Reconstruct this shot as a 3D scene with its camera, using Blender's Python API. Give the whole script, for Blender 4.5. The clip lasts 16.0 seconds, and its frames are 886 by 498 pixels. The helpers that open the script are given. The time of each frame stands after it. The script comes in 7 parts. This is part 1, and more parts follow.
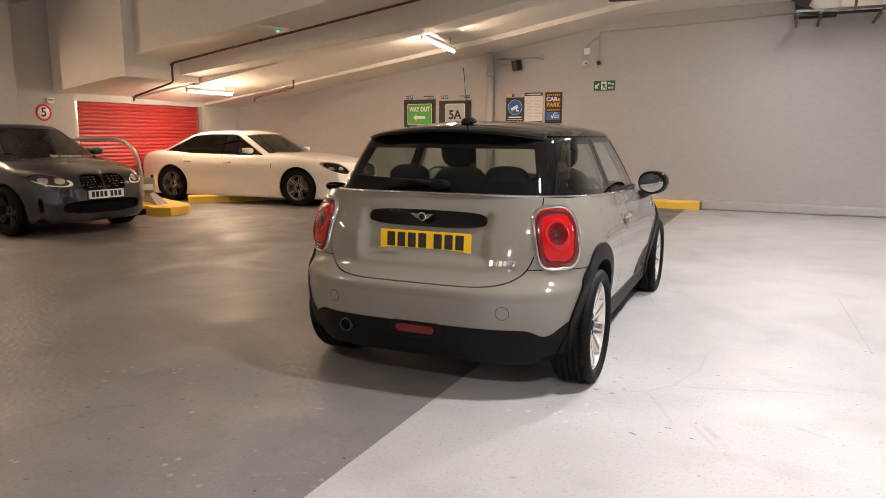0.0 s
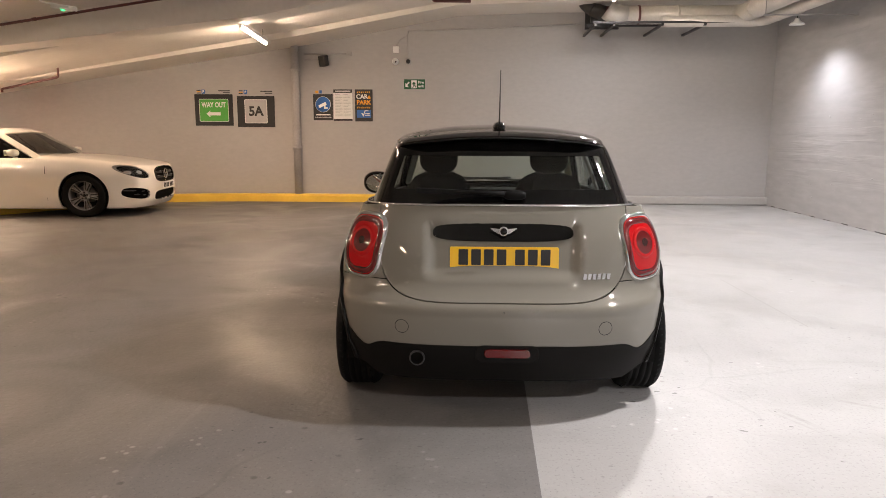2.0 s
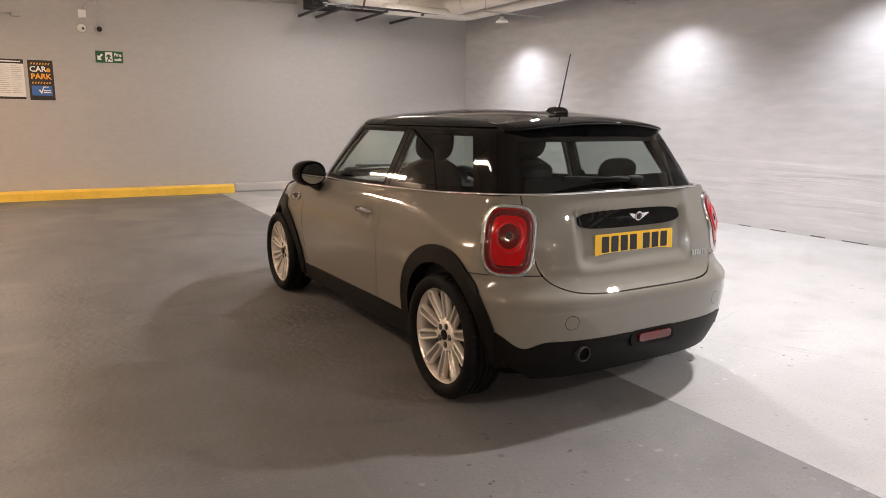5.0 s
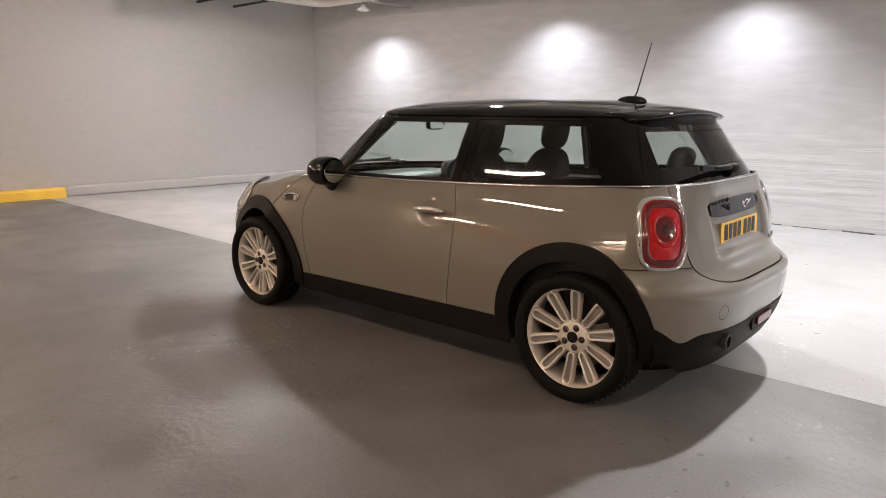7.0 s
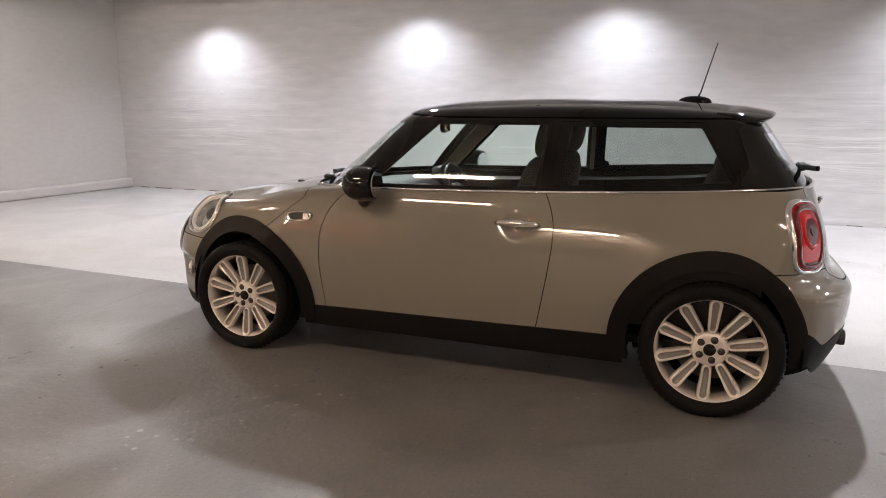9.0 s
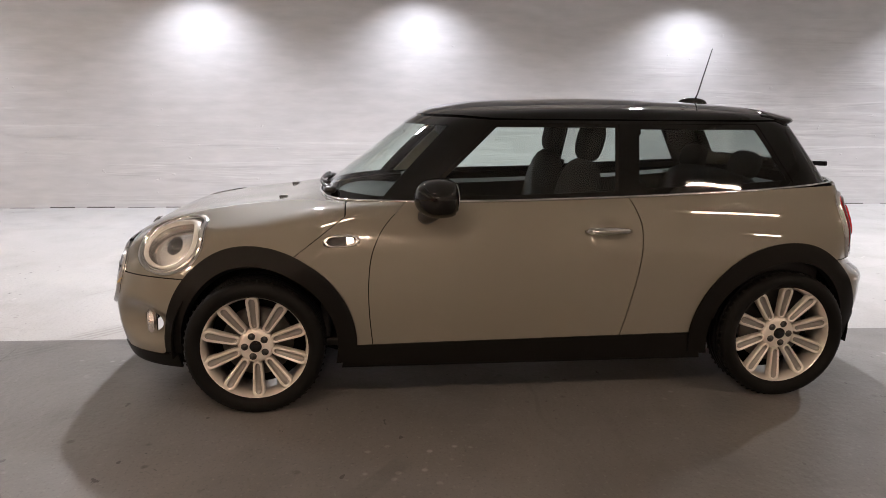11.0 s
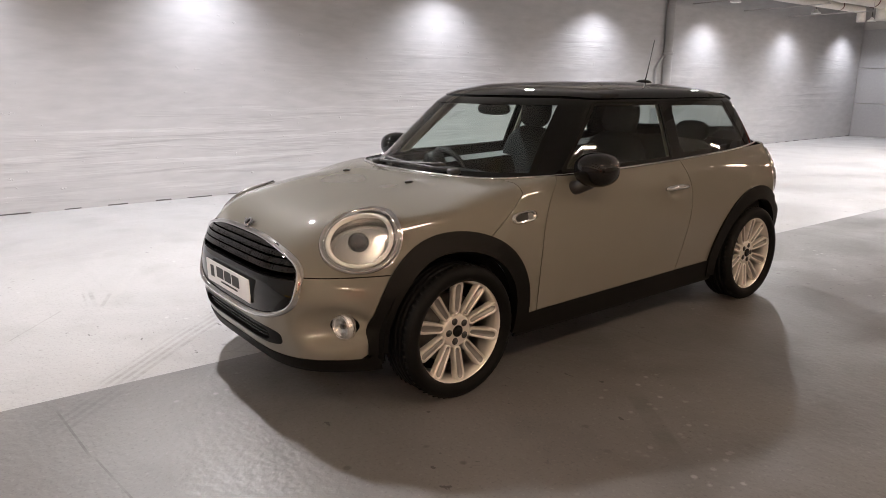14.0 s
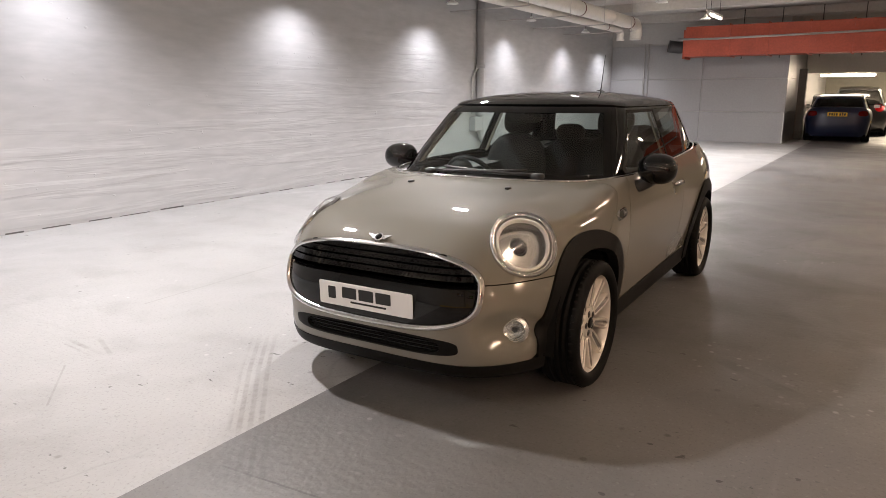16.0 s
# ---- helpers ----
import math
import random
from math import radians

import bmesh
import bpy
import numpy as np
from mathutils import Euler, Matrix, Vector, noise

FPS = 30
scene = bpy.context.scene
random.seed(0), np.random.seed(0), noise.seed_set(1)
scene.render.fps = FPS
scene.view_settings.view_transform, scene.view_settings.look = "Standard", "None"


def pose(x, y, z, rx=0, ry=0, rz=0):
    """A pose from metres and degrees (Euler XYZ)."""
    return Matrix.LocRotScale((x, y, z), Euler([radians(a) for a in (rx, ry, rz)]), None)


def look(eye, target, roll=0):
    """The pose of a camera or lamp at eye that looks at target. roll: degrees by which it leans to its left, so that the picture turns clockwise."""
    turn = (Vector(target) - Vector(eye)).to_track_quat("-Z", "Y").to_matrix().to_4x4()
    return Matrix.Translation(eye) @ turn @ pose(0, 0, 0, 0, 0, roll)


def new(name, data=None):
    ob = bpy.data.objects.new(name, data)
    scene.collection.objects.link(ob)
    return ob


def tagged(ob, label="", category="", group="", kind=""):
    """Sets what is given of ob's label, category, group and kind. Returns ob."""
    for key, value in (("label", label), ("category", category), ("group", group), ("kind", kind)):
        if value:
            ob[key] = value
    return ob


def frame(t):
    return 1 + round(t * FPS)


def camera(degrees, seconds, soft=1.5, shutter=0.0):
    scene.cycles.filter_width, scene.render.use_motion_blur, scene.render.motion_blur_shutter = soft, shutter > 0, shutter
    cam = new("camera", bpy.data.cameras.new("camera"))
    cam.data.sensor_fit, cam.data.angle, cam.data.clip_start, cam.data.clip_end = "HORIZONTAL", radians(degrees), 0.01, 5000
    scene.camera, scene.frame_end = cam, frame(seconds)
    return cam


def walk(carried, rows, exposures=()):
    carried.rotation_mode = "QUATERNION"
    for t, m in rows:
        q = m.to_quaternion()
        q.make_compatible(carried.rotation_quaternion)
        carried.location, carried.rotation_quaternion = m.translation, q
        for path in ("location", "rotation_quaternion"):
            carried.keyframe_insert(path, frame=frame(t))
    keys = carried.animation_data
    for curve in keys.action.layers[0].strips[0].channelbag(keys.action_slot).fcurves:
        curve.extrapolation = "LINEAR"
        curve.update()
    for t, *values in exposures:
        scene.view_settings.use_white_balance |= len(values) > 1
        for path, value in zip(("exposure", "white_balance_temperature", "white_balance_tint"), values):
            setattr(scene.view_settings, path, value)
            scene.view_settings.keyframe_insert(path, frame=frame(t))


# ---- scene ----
cam = camera(65.1, 16.0, soft=0.65)

PATH = [
    (0, (1.558, -4.92, 1.324), (0.753, -3.118, 1.001), 0.2),
    (0.5, (1.15, -4.983, 1.319), (0.478, -3.128, 0.995), 0.1),
    (1, (0.714, -4.997, 1.337), (0.182, -3.097, 1.011), 0.1),
    (1.5, (0.28, -5.052, 1.373), (-0.033, -3.104, 1.045), 0.1),
    (2, (-0.171, -4.979, 1.377), (-0.235, -3.008, 1.043), 0.2),
    (2.5, (-0.603, -4.881, 1.394), (-0.448, -2.915, 1.06), 0.2),
    (3, (-1.028, -4.8, 1.42), (-0.639, -2.867, 1.083), 0.3),
    (5.5, (-2.795, -3.788, 1.360), (-1.657, -2.188, 0.979), 0.63),
    (6, (-3.074, -3.486, 1.363), (-1.805, -1.989, 0.978), 0.63),
    (6.5, (-3.334, -3.199, 1.357), (-1.948, -1.808, 0.974), 0.64),
    (7, (-3.536, -2.826, 1.339), (-2.054, -1.540, 0.951), 0.48),
    (7.5, (-3.730, -2.452, 1.335), (-2.153, -1.285, 0.947), 0.48),
    (8, (-3.861, -2.056, 1.333), (-2.187, -1.032, 0.944), 0.41),
    (8.5, (-3.925, -1.627, 1.328), (-2.169, -0.751, 0.946), 0.45),
    (9, (-3.967, -1.202, 1.346), (-2.138, -0.494, 0.957), 0.26),
    (11.5, (-3.74, 1.152, 1.403), (-1.826, 0.749, 0.986), 0.6),
    (12, (-3.645, 1.54, 1.414), (-1.776, 0.97, 0.986), 0.5),
    (12.5, (-3.574, 1.950, 1.410), (-1.773, 1.209, 0.956), 0.33),
    (13, (-3.423, 2.358, 1.427), (-1.700, 1.457, 0.957), 0.22),
    (13.5, (-3.260, 2.773, 1.415), (-1.630, 1.713, 0.948), 0.32),
    (14, (-3.081, 3.134, 1.395), (-1.550, 1.932, 0.932), 0.26),
    (14.5, (-2.834, 3.497, 1.390), (-1.404, 2.176, 0.932), 0.14),
    (15, (-2.555, 3.845, 1.395), (-1.261, 2.390, 0.937), 0.00),
    (15.5, (-2.209, 4.114, 1.386), (-1.053, 2.544, 0.940), -0.05),
    (16, (-1.847, 4.373, 1.389), (-0.834, 2.703, 0.957), -0.06),
]
walk(cam, [(t, look(eye, target, roll)) for t, eye, target, roll in PATH], [(0, -0.06, 6500, 10), (3, 0.0, 6450, 10), (6, 0.20, 6350, 10), (9, 0.27, 6150, 10), (11.5, 0.15, 6200, 10), (13.5, 0.05, 6250, 10), (16, 0.0, 6450, 10)])

# ---- light ----
world = bpy.data.worlds.new("world")
scene.world = world
world.use_nodes = True
world.node_tree.nodes["Background"].inputs[0].default_value = (0.75, 0.78, 0.82, 1)
world.node_tree.nodes["Background"].inputs[1].default_value = 0.01

SKEW = math.atan(0.028)
ROOM = Matrix.Rotation(-SKEW, 4, "Z")


def room(u, v, z=0.0):
    """A place in the car park's own axes: u to the wall with the lamps, v to the wall with the signs."""
    return ROOM @ Vector((u, v, z))


def side_u(v):
    """The face of the wall with the lamps, which runs slightly askew to the painted line."""
    return 5.58 - 0.028 * v


WARM, NEUTRAL, COOL = (1.0, 0.64, 0.41), (1.0, 0.935, 0.925), (0.98, 0.95, 1.0)
TUBES = [(-3.7, 6.15, 2.86, 70), (-3.6, 1.4, 3.24, 30), (-3.6, -3.2, 3.24, 30), (-3.6, -8.0, 3.24, 34), (-3.6, -13.0, 3.24, 40),
         (1.75, -12.7, 3.12, 120), (1.95, 6.0, 3.44, 90)]
# the batten at (-10.0, 0.9) is added out of view to brighten the ramp edge
LOW_TUBES = [(-8.7, 5.95, 2.16, 55), (-10.0, 0.9, 3.24, 75), (-8.0, -6.0, 3.24, 50)]
WALL_SPOTS = [6.5, 2.95, 0.2, -3.4, -7.0, -10.5, -14.0, -17.1]
BAY_SPOTS = [1.75, -1.65, -5.6, -9.4, -12.9]
SPOT_OFF, SPOT_Z, BAY_U, BAY_Z = 0.65, 3.02, 2.0, 3.08


def lamp(kind, name, colour, watts, m, **more):
    data = bpy.data.lights.new(name, kind)
    data.color, data.energy = colour, watts
    ob = new(name, data)
    ob.matrix_basis = m
    for key, value in more.items():
        if key == "size":
            data.shape, data.size, data.size_y = "RECTANGLE", value[0], value[1]
        elif key == "cone":
            data.spot_size, data.spot_blend = radians(value[0]), value[1]
        elif key == "radius":
            data.shadow_soft_size = value
    return ob


for u, v, z, watts in TUBES + LOW_TUBES:
    lamp("AREA", "tube_light", WARM if u < -3 else NEUTRAL, watts, Matrix.Translation(room(u, v, z - 0.035)) @ ROOM, size=(0.05, 1.2))
for v in WALL_SPOTS:
    u = side_u(v) - SPOT_OFF
    lamp("SPOT", "wall_spot_light", COOL, 185, look(room(u, v, SPOT_Z - 0.05), room(u + 0.1, v, 0)), cone=(132, 1.0), radius=0.05)
for v in BAY_SPOTS:
    lamp("SPOT", "bay_spot_light", NEUTRAL, 460, look(room(BAY_U, v, BAY_Z - 0.05), room(BAY_U, v + 0.001, 0)), cone=(156, 0.6), radius=0.07)
# added fill with no fixture of its own, to brighten the far bay
lamp("AREA", "far_bay_fill", (1.0, 0.82, 0.6), 650, Matrix.Translation(room(-2.5, -26, 2.9)) @ ROOM, size=(1.2, 3.0))

# ---- materials ----


def material(name, colour, rough=0.5, metal=0.0, coat=0.0, vary=0.0, scale=4.0, fine=40.0, bump=0.0, spec=0.5, second=None, streak=None, coords="Object", rvary=0.0):
    """A principled surface with stains at one scale, grain at another, and relief."""
    m = bpy.data.materials.new(name)
    m.use_nodes = True
    nodes, links = m.node_tree.nodes, m.node_tree.links
    b = nodes["Principled BSDF"]
    b.inputs["Base Color"].default_value = (*colour, 1)
    b.inputs["Roughness"].default_value, b.inputs["Metallic"].default_value = rough, metal
    b.inputs["Coat Weight"].default_value, b.inputs["Coat Roughness"].default_value, b.inputs["Coat IOR"].default_value = coat, 0.012, 1.75
    b.inputs["Specular IOR Level"].default_value = spec
    if vary or bump or rvary:
        tex = nodes.new("ShaderNodeTexCoord")
        mapping = nodes.new("ShaderNodeMapping")
        links.new(tex.outputs[coords], mapping.inputs[0])
        if streak:
            mapping.inputs["Scale"].default_value = streak
        big, small = nodes.new("ShaderNodeTexNoise"), nodes.new("ShaderNodeTexNoise")
        big.inputs["Scale"].default_value, small.inputs["Scale"].default_value = scale, fine
        big.inputs["Detail"].default_value, small.inputs["Detail"].default_value = 6, 4
        links.new(mapping.outputs[0], big.inputs["Vector"])
        links.new(mapping.outputs[0], small.inputs["Vector"])
    if vary:
        ramp = nodes.new("ShaderNodeValToRGB")
        other = second or tuple(c * 0.55 for c in colour)
        ramp.color_ramp.elements[0].position, ramp.color_ramp.elements[0].color = 0.5 - 0.25, (*other, 1)
        ramp.color_ramp.elements[1].position, ramp.color_ramp.elements[1].color = 0.5 + 0.1, (*colour, 1)
        mix = nodes.new("ShaderNodeMix")
        mix.data_type = "RGBA"
        mix.inputs[0].default_value = vary
        mix.inputs[6].default_value = (*colour, 1)
        links.new(big.outputs["Fac"], ramp.inputs[0])
        links.new(ramp.outputs[0], mix.inputs[7])
        grain = nodes.new("ShaderNodeMix")
        grain.data_type, grain.blend_type = "RGBA", "OVERLAY"
        grain.inputs[0].default_value = 0.25 * min(1, vary * 2)
        links.new(mix.outputs[2], grain.inputs[6])
        links.new(small.outputs["Fac"], grain.inputs[7])
        hue = nodes.new("ShaderNodeHueSaturation")
        hue.inputs["Saturation"].default_value = 0.92
        links.new(grain.outputs[2], hue.inputs["Color"])
        links.new(hue.outputs[0], b.inputs["Base Color"])
    if rvary:
        spread = nodes.new("ShaderNodeMapRange")
        spread.inputs["From Min"].default_value, spread.inputs["From Max"].default_value = 0.3, 0.7
        spread.inputs["To Min"].default_value, spread.inputs["To Max"].default_value = rough - rvary, rough + rvary
        links.new(big.outputs["Fac"], spread.inputs[0])
        links.new(spread.outputs[0], b.inputs["Roughness"])
    if bump:
        rel = nodes.new("ShaderNodeBump")
        rel.inputs["Strength"].default_value, rel.inputs["Distance"].default_value = bump, 0.01
        links.new(small.outputs["Fac"], rel.inputs["Height"])
        links.new(rel.outputs[0], b.inputs["Normal"])
    return m


def glow(name, colour, strength):
    m = bpy.data.materials.new(name)
    m.use_nodes = True
    b = m.node_tree.nodes["Principled BSDF"]
    b.inputs["Base Color"].default_value = (*colour, 1)
    b.inputs["Emission Color"].default_value, b.inputs["Emission Strength"].default_value = (*colour, 1), strength
    return m


def pane(name, tint, gloss=1.0):
    """Thin glass: it lets tinted light through and mirrors by its angle."""
    m = bpy.data.materials.new(name)
    m.use_nodes = True
    nodes, links = m.node_tree.nodes, m.node_tree.links
    nodes.remove(nodes["Principled BSDF"])
    out = nodes["Material Output"]
    clear, shine, mix, weight, power, grow = (nodes.new("ShaderNode" + k) for k in ("BsdfTransparent", "BsdfGlossy", "MixShader", "LayerWeight", "Math", "Math"))
    clear.inputs[0].default_value = (*tint, 1)
    shine.inputs["Roughness"].default_value = 0.02
    shine.inputs["Color"].default_value = (gloss, gloss, gloss, 1)
    weight.inputs["Blend"].default_value = 0.5
    power.operation, grow.operation = "POWER", "MULTIPLY_ADD"
    power.inputs[1].default_value = 4.6
    grow.inputs[1].default_value, grow.inputs[2].default_value = 0.93, 0.055
    links.new(weight.outputs["Facing"], power.inputs[0])
    links.new(power.outputs[0], grow.inputs[0])
    links.new(grow.outputs[0], mix.inputs[0])
    links.new(clear.outputs[0], mix.inputs[1])
    links.new(shine.outputs[0], mix.inputs[2])
    links.new(mix.outputs[0], out.inputs[0])
    return m


WALL_GREY = material("grey_wall_paint", (0.43, 0.42, 0.41), 0.72, vary=0.16, scale=0.9, fine=9, bump=0.02, streak=(1, 1, 2), second=(0.38, 0.37, 0.36))


def trowelled(name, colour, second):
    """Painted render with long uneven trowel ridges, smooth between them, and small pits."""
    m = material(name, colour, 0.6, vary=0.35, scale=0.7, fine=5, streak=(0.5, 0.5, 2.0), second=second)
    nodes, links = m.node_tree.nodes, m.node_tree.links
    place = nodes.new("ShaderNodeTexCoord")

    def tone(squash, scale, detail, lo, hi, distort=0.0):
        mp, n, r = nodes.new("ShaderNodeMapping"), nodes.new("ShaderNodeTexNoise"), nodes.new("ShaderNodeMapRange")
        mp.inputs["Scale"].default_value = squash
        n.inputs["Scale"].default_value, n.inputs["Detail"].default_value, n.inputs["Distortion"].default_value = scale, detail, distort
        r.inputs[1].default_value, r.inputs[2].default_value = lo, hi
        links.new(place.outputs["Object"], mp.inputs[0])
        links.new(mp.outputs[0], n.inputs["Vector"])
        links.new(n.outputs["Fac"], r.inputs[0])
        return r.outputs[0]

    def joined_by(kind, p, q, by=None):
        r = nodes.new("ShaderNodeMath")
        r.operation = kind
        links.new(p, r.inputs[0])
        if by is None:
            links.new(q, r.inputs[1])
        else:
            r.inputs[1].default_value = by
        return r.outputs[0]

    ridges = tone((0.30, 0.30, 5.0), 1.3, 4.0, 0.46, 0.62, 0.3)
    rough = tone((0.22, 0.22, 0.5), 1.0, 2.0, 0.42, 0.62)
    pits = joined_by("MULTIPLY", tone((1, 1, 1.6), 9.0, 3.0, 0.70, 0.76), None, 0.4)
    high = joined_by("ADD", joined_by("MULTIPLY", ridges, rough), pits)
    rel = nodes.new("ShaderNodeBump")
    rel.inputs["Strength"].default_value, rel.inputs["Distance"].default_value = 0.36, 0.02
    links.new(high, rel.inputs["Height"])
    links.new(rel.outputs[0], nodes["Principled BSDF"].inputs["Normal"])
    return m


WALL_PALE = trowelled("pale_wall_paint", (0.40, 0.40, 0.405), (0.345, 0.345, 0.35))
# white paint with a darkened colour, so that the ceiling reflects dimly in the car
CEIL_DIMMED = material("dimmed_white_ceiling_paint", (0.52, 0.50, 0.47), 0.8, vary=0.3, scale=0.8, fine=14, bump=0.1)
CEIL = material("white_ceiling_paint", (0.74, 0.70, 0.64), 0.75, vary=0.3, scale=0.8, fine=14, bump=0.12, second=(0.60, 0.57, 0.52))


def floor_paint(name, colour, worn, dirt, rough, seed, cracks, marks=(), sheen=0.5):
    """Painted concrete: cloudy wear, long scuffs, specks of dirt, chips down to the concrete and a few cracks."""
    m = bpy.data.materials.new(name)
    m.use_nodes = True
    nodes, links = m.node_tree.nodes, m.node_tree.links
    b = nodes["Principled BSDF"]
    tex = nodes.new("ShaderNodeTexCoord")
    place = nodes.new("ShaderNodeMapping")
    place.inputs["Location"].default_value = (seed, seed * 0.7, 0)
    links.new(tex.outputs["Object"], place.inputs[0])

    def tone(scale, detail=5.0, squash=None, turn=0.0, distort=0.0):
        n = nodes.new("ShaderNodeTexNoise")
        n.inputs["Scale"].default_value, n.inputs["Detail"].default_value, n.inputs["Distortion"].default_value = scale, detail, distort
        if squash:
            mp = nodes.new("ShaderNodeMapping")
            mp.inputs["Scale"].default_value, mp.inputs["Rotation"].default_value = squash, (0, 0, turn)
            links.new(place.outputs[0], mp.inputs[0])
            links.new(mp.outputs[0], n.inputs["Vector"])
        else:
            links.new(place.outputs[0], n.inputs["Vector"])
        return n.outputs["Fac"]

    def ramp(src, lo, hi, a=0.0, c=1.0):
        r = nodes.new("ShaderNodeMapRange")
        for k, v in enumerate((lo, hi, a, c)):
            r.inputs[k + 1].default_value = v
        links.new(src, r.inputs[0])
        return r.outputs[0]

    def times(p, q):
        r = nodes.new("ShaderNodeMath")
        r.operation = "MULTIPLY"
        links.new(p, r.inputs[0])
        if isinstance(q, float):
            r.inputs[1].default_value = q
        else:
            links.new(q, r.inputs[1])
        return r.outputs[0]

    def blend(base, tint, fac):
        r = nodes.new("ShaderNodeMix")
        r.data_type = "RGBA"
        links.new(fac, r.inputs[0])
        if isinstance(base, tuple):
            r.inputs[6].default_value = (*base, 1)
        else:
            links.new(base, r.inputs[6])
        r.inputs[7].default_value = (*tint, 1)
        return r.outputs[2]

    cloud = ramp(tone(0.55, 7.0, distort=0.6), 0.42, 0.68)
    c = blend(colour, worn, times(cloud, 0.55))
    c = blend(c, dirt, times(ramp(tone(2.3, 8.0), 0.52, 0.75), 0.45))
    c = blend(c, worn, times(ramp(tone(1.0, 5.0, (9.0, 0.5, 1.0), 0.5), 0.62, 0.78), 0.35))
    c = blend(c, dirt, times(ramp(tone(1.0, 5.0, (0.45, 11.0, 1.0), -0.25), 0.60, 0.80), 0.16))
    spots = nodes.new("ShaderNodeTexVoronoi")
    spots.inputs["Scale"].default_value = 5.5
    links.new(place.outputs[0], spots.inputs["Vector"])
    speck = times(ramp(spots.outputs["Distance"], 0.11, 0.06), ramp(tone(0.8, 3.0), 0.52, 0.6))
    c = blend(c, dirt, times(speck, 0.85))
    chips = nodes.new("ShaderNodeTexVoronoi")
    chips.inputs["Scale"].default_value = 14.0
    links.new(place.outputs[0], chips.inputs["Vector"])
    chip = times(ramp(chips.outputs["Distance"], 0.22, 0.12), ramp(tone(1.1, 4.0, distort=1.0), 0.60, 0.68))
    c = blend(c, tuple(min(1.0, v * 1.9 + 0.02) for v in worn), times(chip, 0.55))
    c = blend(c, tuple(v * 0.6 for v in dirt), times(ramp(tone(70.0, 3.0), 0.56, 0.72), 0.40))
    c = blend(c, tuple(min(1.0, v * 1.35) for v in worn), times(ramp(tone(48.0, 4.0), 0.60, 0.74), 0.38))
    fleck = times(ramp(tone(13.0, 2.5, (1.0, 1.7, 1.0), 0.6), 0.69, 0.72), ramp(tone(0.8, 4.0, distort=0.7), 0.47, 0.56))
    c = blend(c, tuple(v * 0.35 for v in dirt), times(fleck, 0.85))
    warp = nodes.new("ShaderNodeVectorMath")
    warp.operation = "ADD"
    wob = nodes.new("ShaderNodeTexNoise")
    wob.inputs["Scale"].default_value = 1.7
    links.new(place.outputs[0], wob.inputs["Vector"])
    links.new(place.outputs[0], warp.inputs[0])
    few = nodes.new("ShaderNodeVectorMath")
    few.operation = "SCALE"
    few.inputs["Scale"].default_value = 0.22
    links.new(wob.outputs["Color"], few.inputs[0])
    links.new(few.outputs[0], warp.inputs[1])
    cell = nodes.new("ShaderNodeTexVoronoi")
    cell.feature = "DISTANCE_TO_EDGE"
    cell.inputs["Scale"].default_value = 0.33
    links.new(warp.outputs[0], cell.inputs["Vector"])
    crack = times(ramp(cell.outputs["Distance"], 0.0035, 0.0012), ramp(tone(0.4, 2.0), 0.50, 0.56))
    c = blend(c, tuple(v * 0.35 for v in dirt), times(crack, cracks))
    for x0, y0, x1, y1, wide, bars, strong in marks:
        turned = nodes.new("ShaderNodeMapping")
        turned.vector_type = "TEXTURE"
        turned.inputs["Location"].default_value, turned.inputs["Rotation"].default_value = (x0, y0, 0), (0, 0, math.atan2(y1 - y0, x1 - x0))
        links.new(tex.outputs["Object"], turned.inputs[0])
        axes = nodes.new("ShaderNodeSeparateXYZ")
        links.new(turned.outputs[0], axes.inputs[0])
        off = nodes.new("ShaderNodeMath")
        off.operation = "ABSOLUTE"
        links.new(axes.outputs[1], off.inputs[0])
        long = math.hypot(x1 - x0, y1 - y0)
        soft = min(0.08, wide * 2)
        mask = times(times(ramp(off.outputs[0], wide, wide * 0.7), ramp(axes.outputs[0], -soft, soft)), ramp(axes.outputs[0], long + soft, long - soft))
        if bars:
            for axis, rate, floor_ in ((1, bars * 1.25, 0.1), (0, bars * 0.9, 0.75)):
                wave = nodes.new("ShaderNodeMath")
                wave.operation = "MULTIPLY"
                wave.inputs[1].default_value = rate
                links.new(axes.outputs[axis], wave.inputs[0])
                sine = nodes.new("ShaderNodeMath")
                sine.operation = "SINE"
                links.new(wave.outputs[0], sine.inputs[0])
                mask = times(mask, ramp(sine.outputs[0], -0.5, 0.5, floor_, 1.0))
        mask = times(mask, ramp(tone(7.0, 5.0), 0.35, 0.6, 0.25, 1.0))
        c = blend(c, dirt, times(mask, strong))
    b.inputs["Specular IOR Level"].default_value = sheen
    links.new(c, b.inputs["Base Color"])
    links.new(ramp(tone(0.9, 6.0, distort=0.8), 0.35, 0.65, rough - 0.16, rough + 0.16), b.inputs["Roughness"])
    rel = nodes.new("ShaderNodeBump")
    rel.inputs["Strength"].default_value, rel.inputs["Distance"].default_value = 0.5, 0.006
    links.new(tone(26.0, 9.0), rel.inputs["Height"])
    links.new(rel.outputs[0], b.inputs["Normal"])
    return m


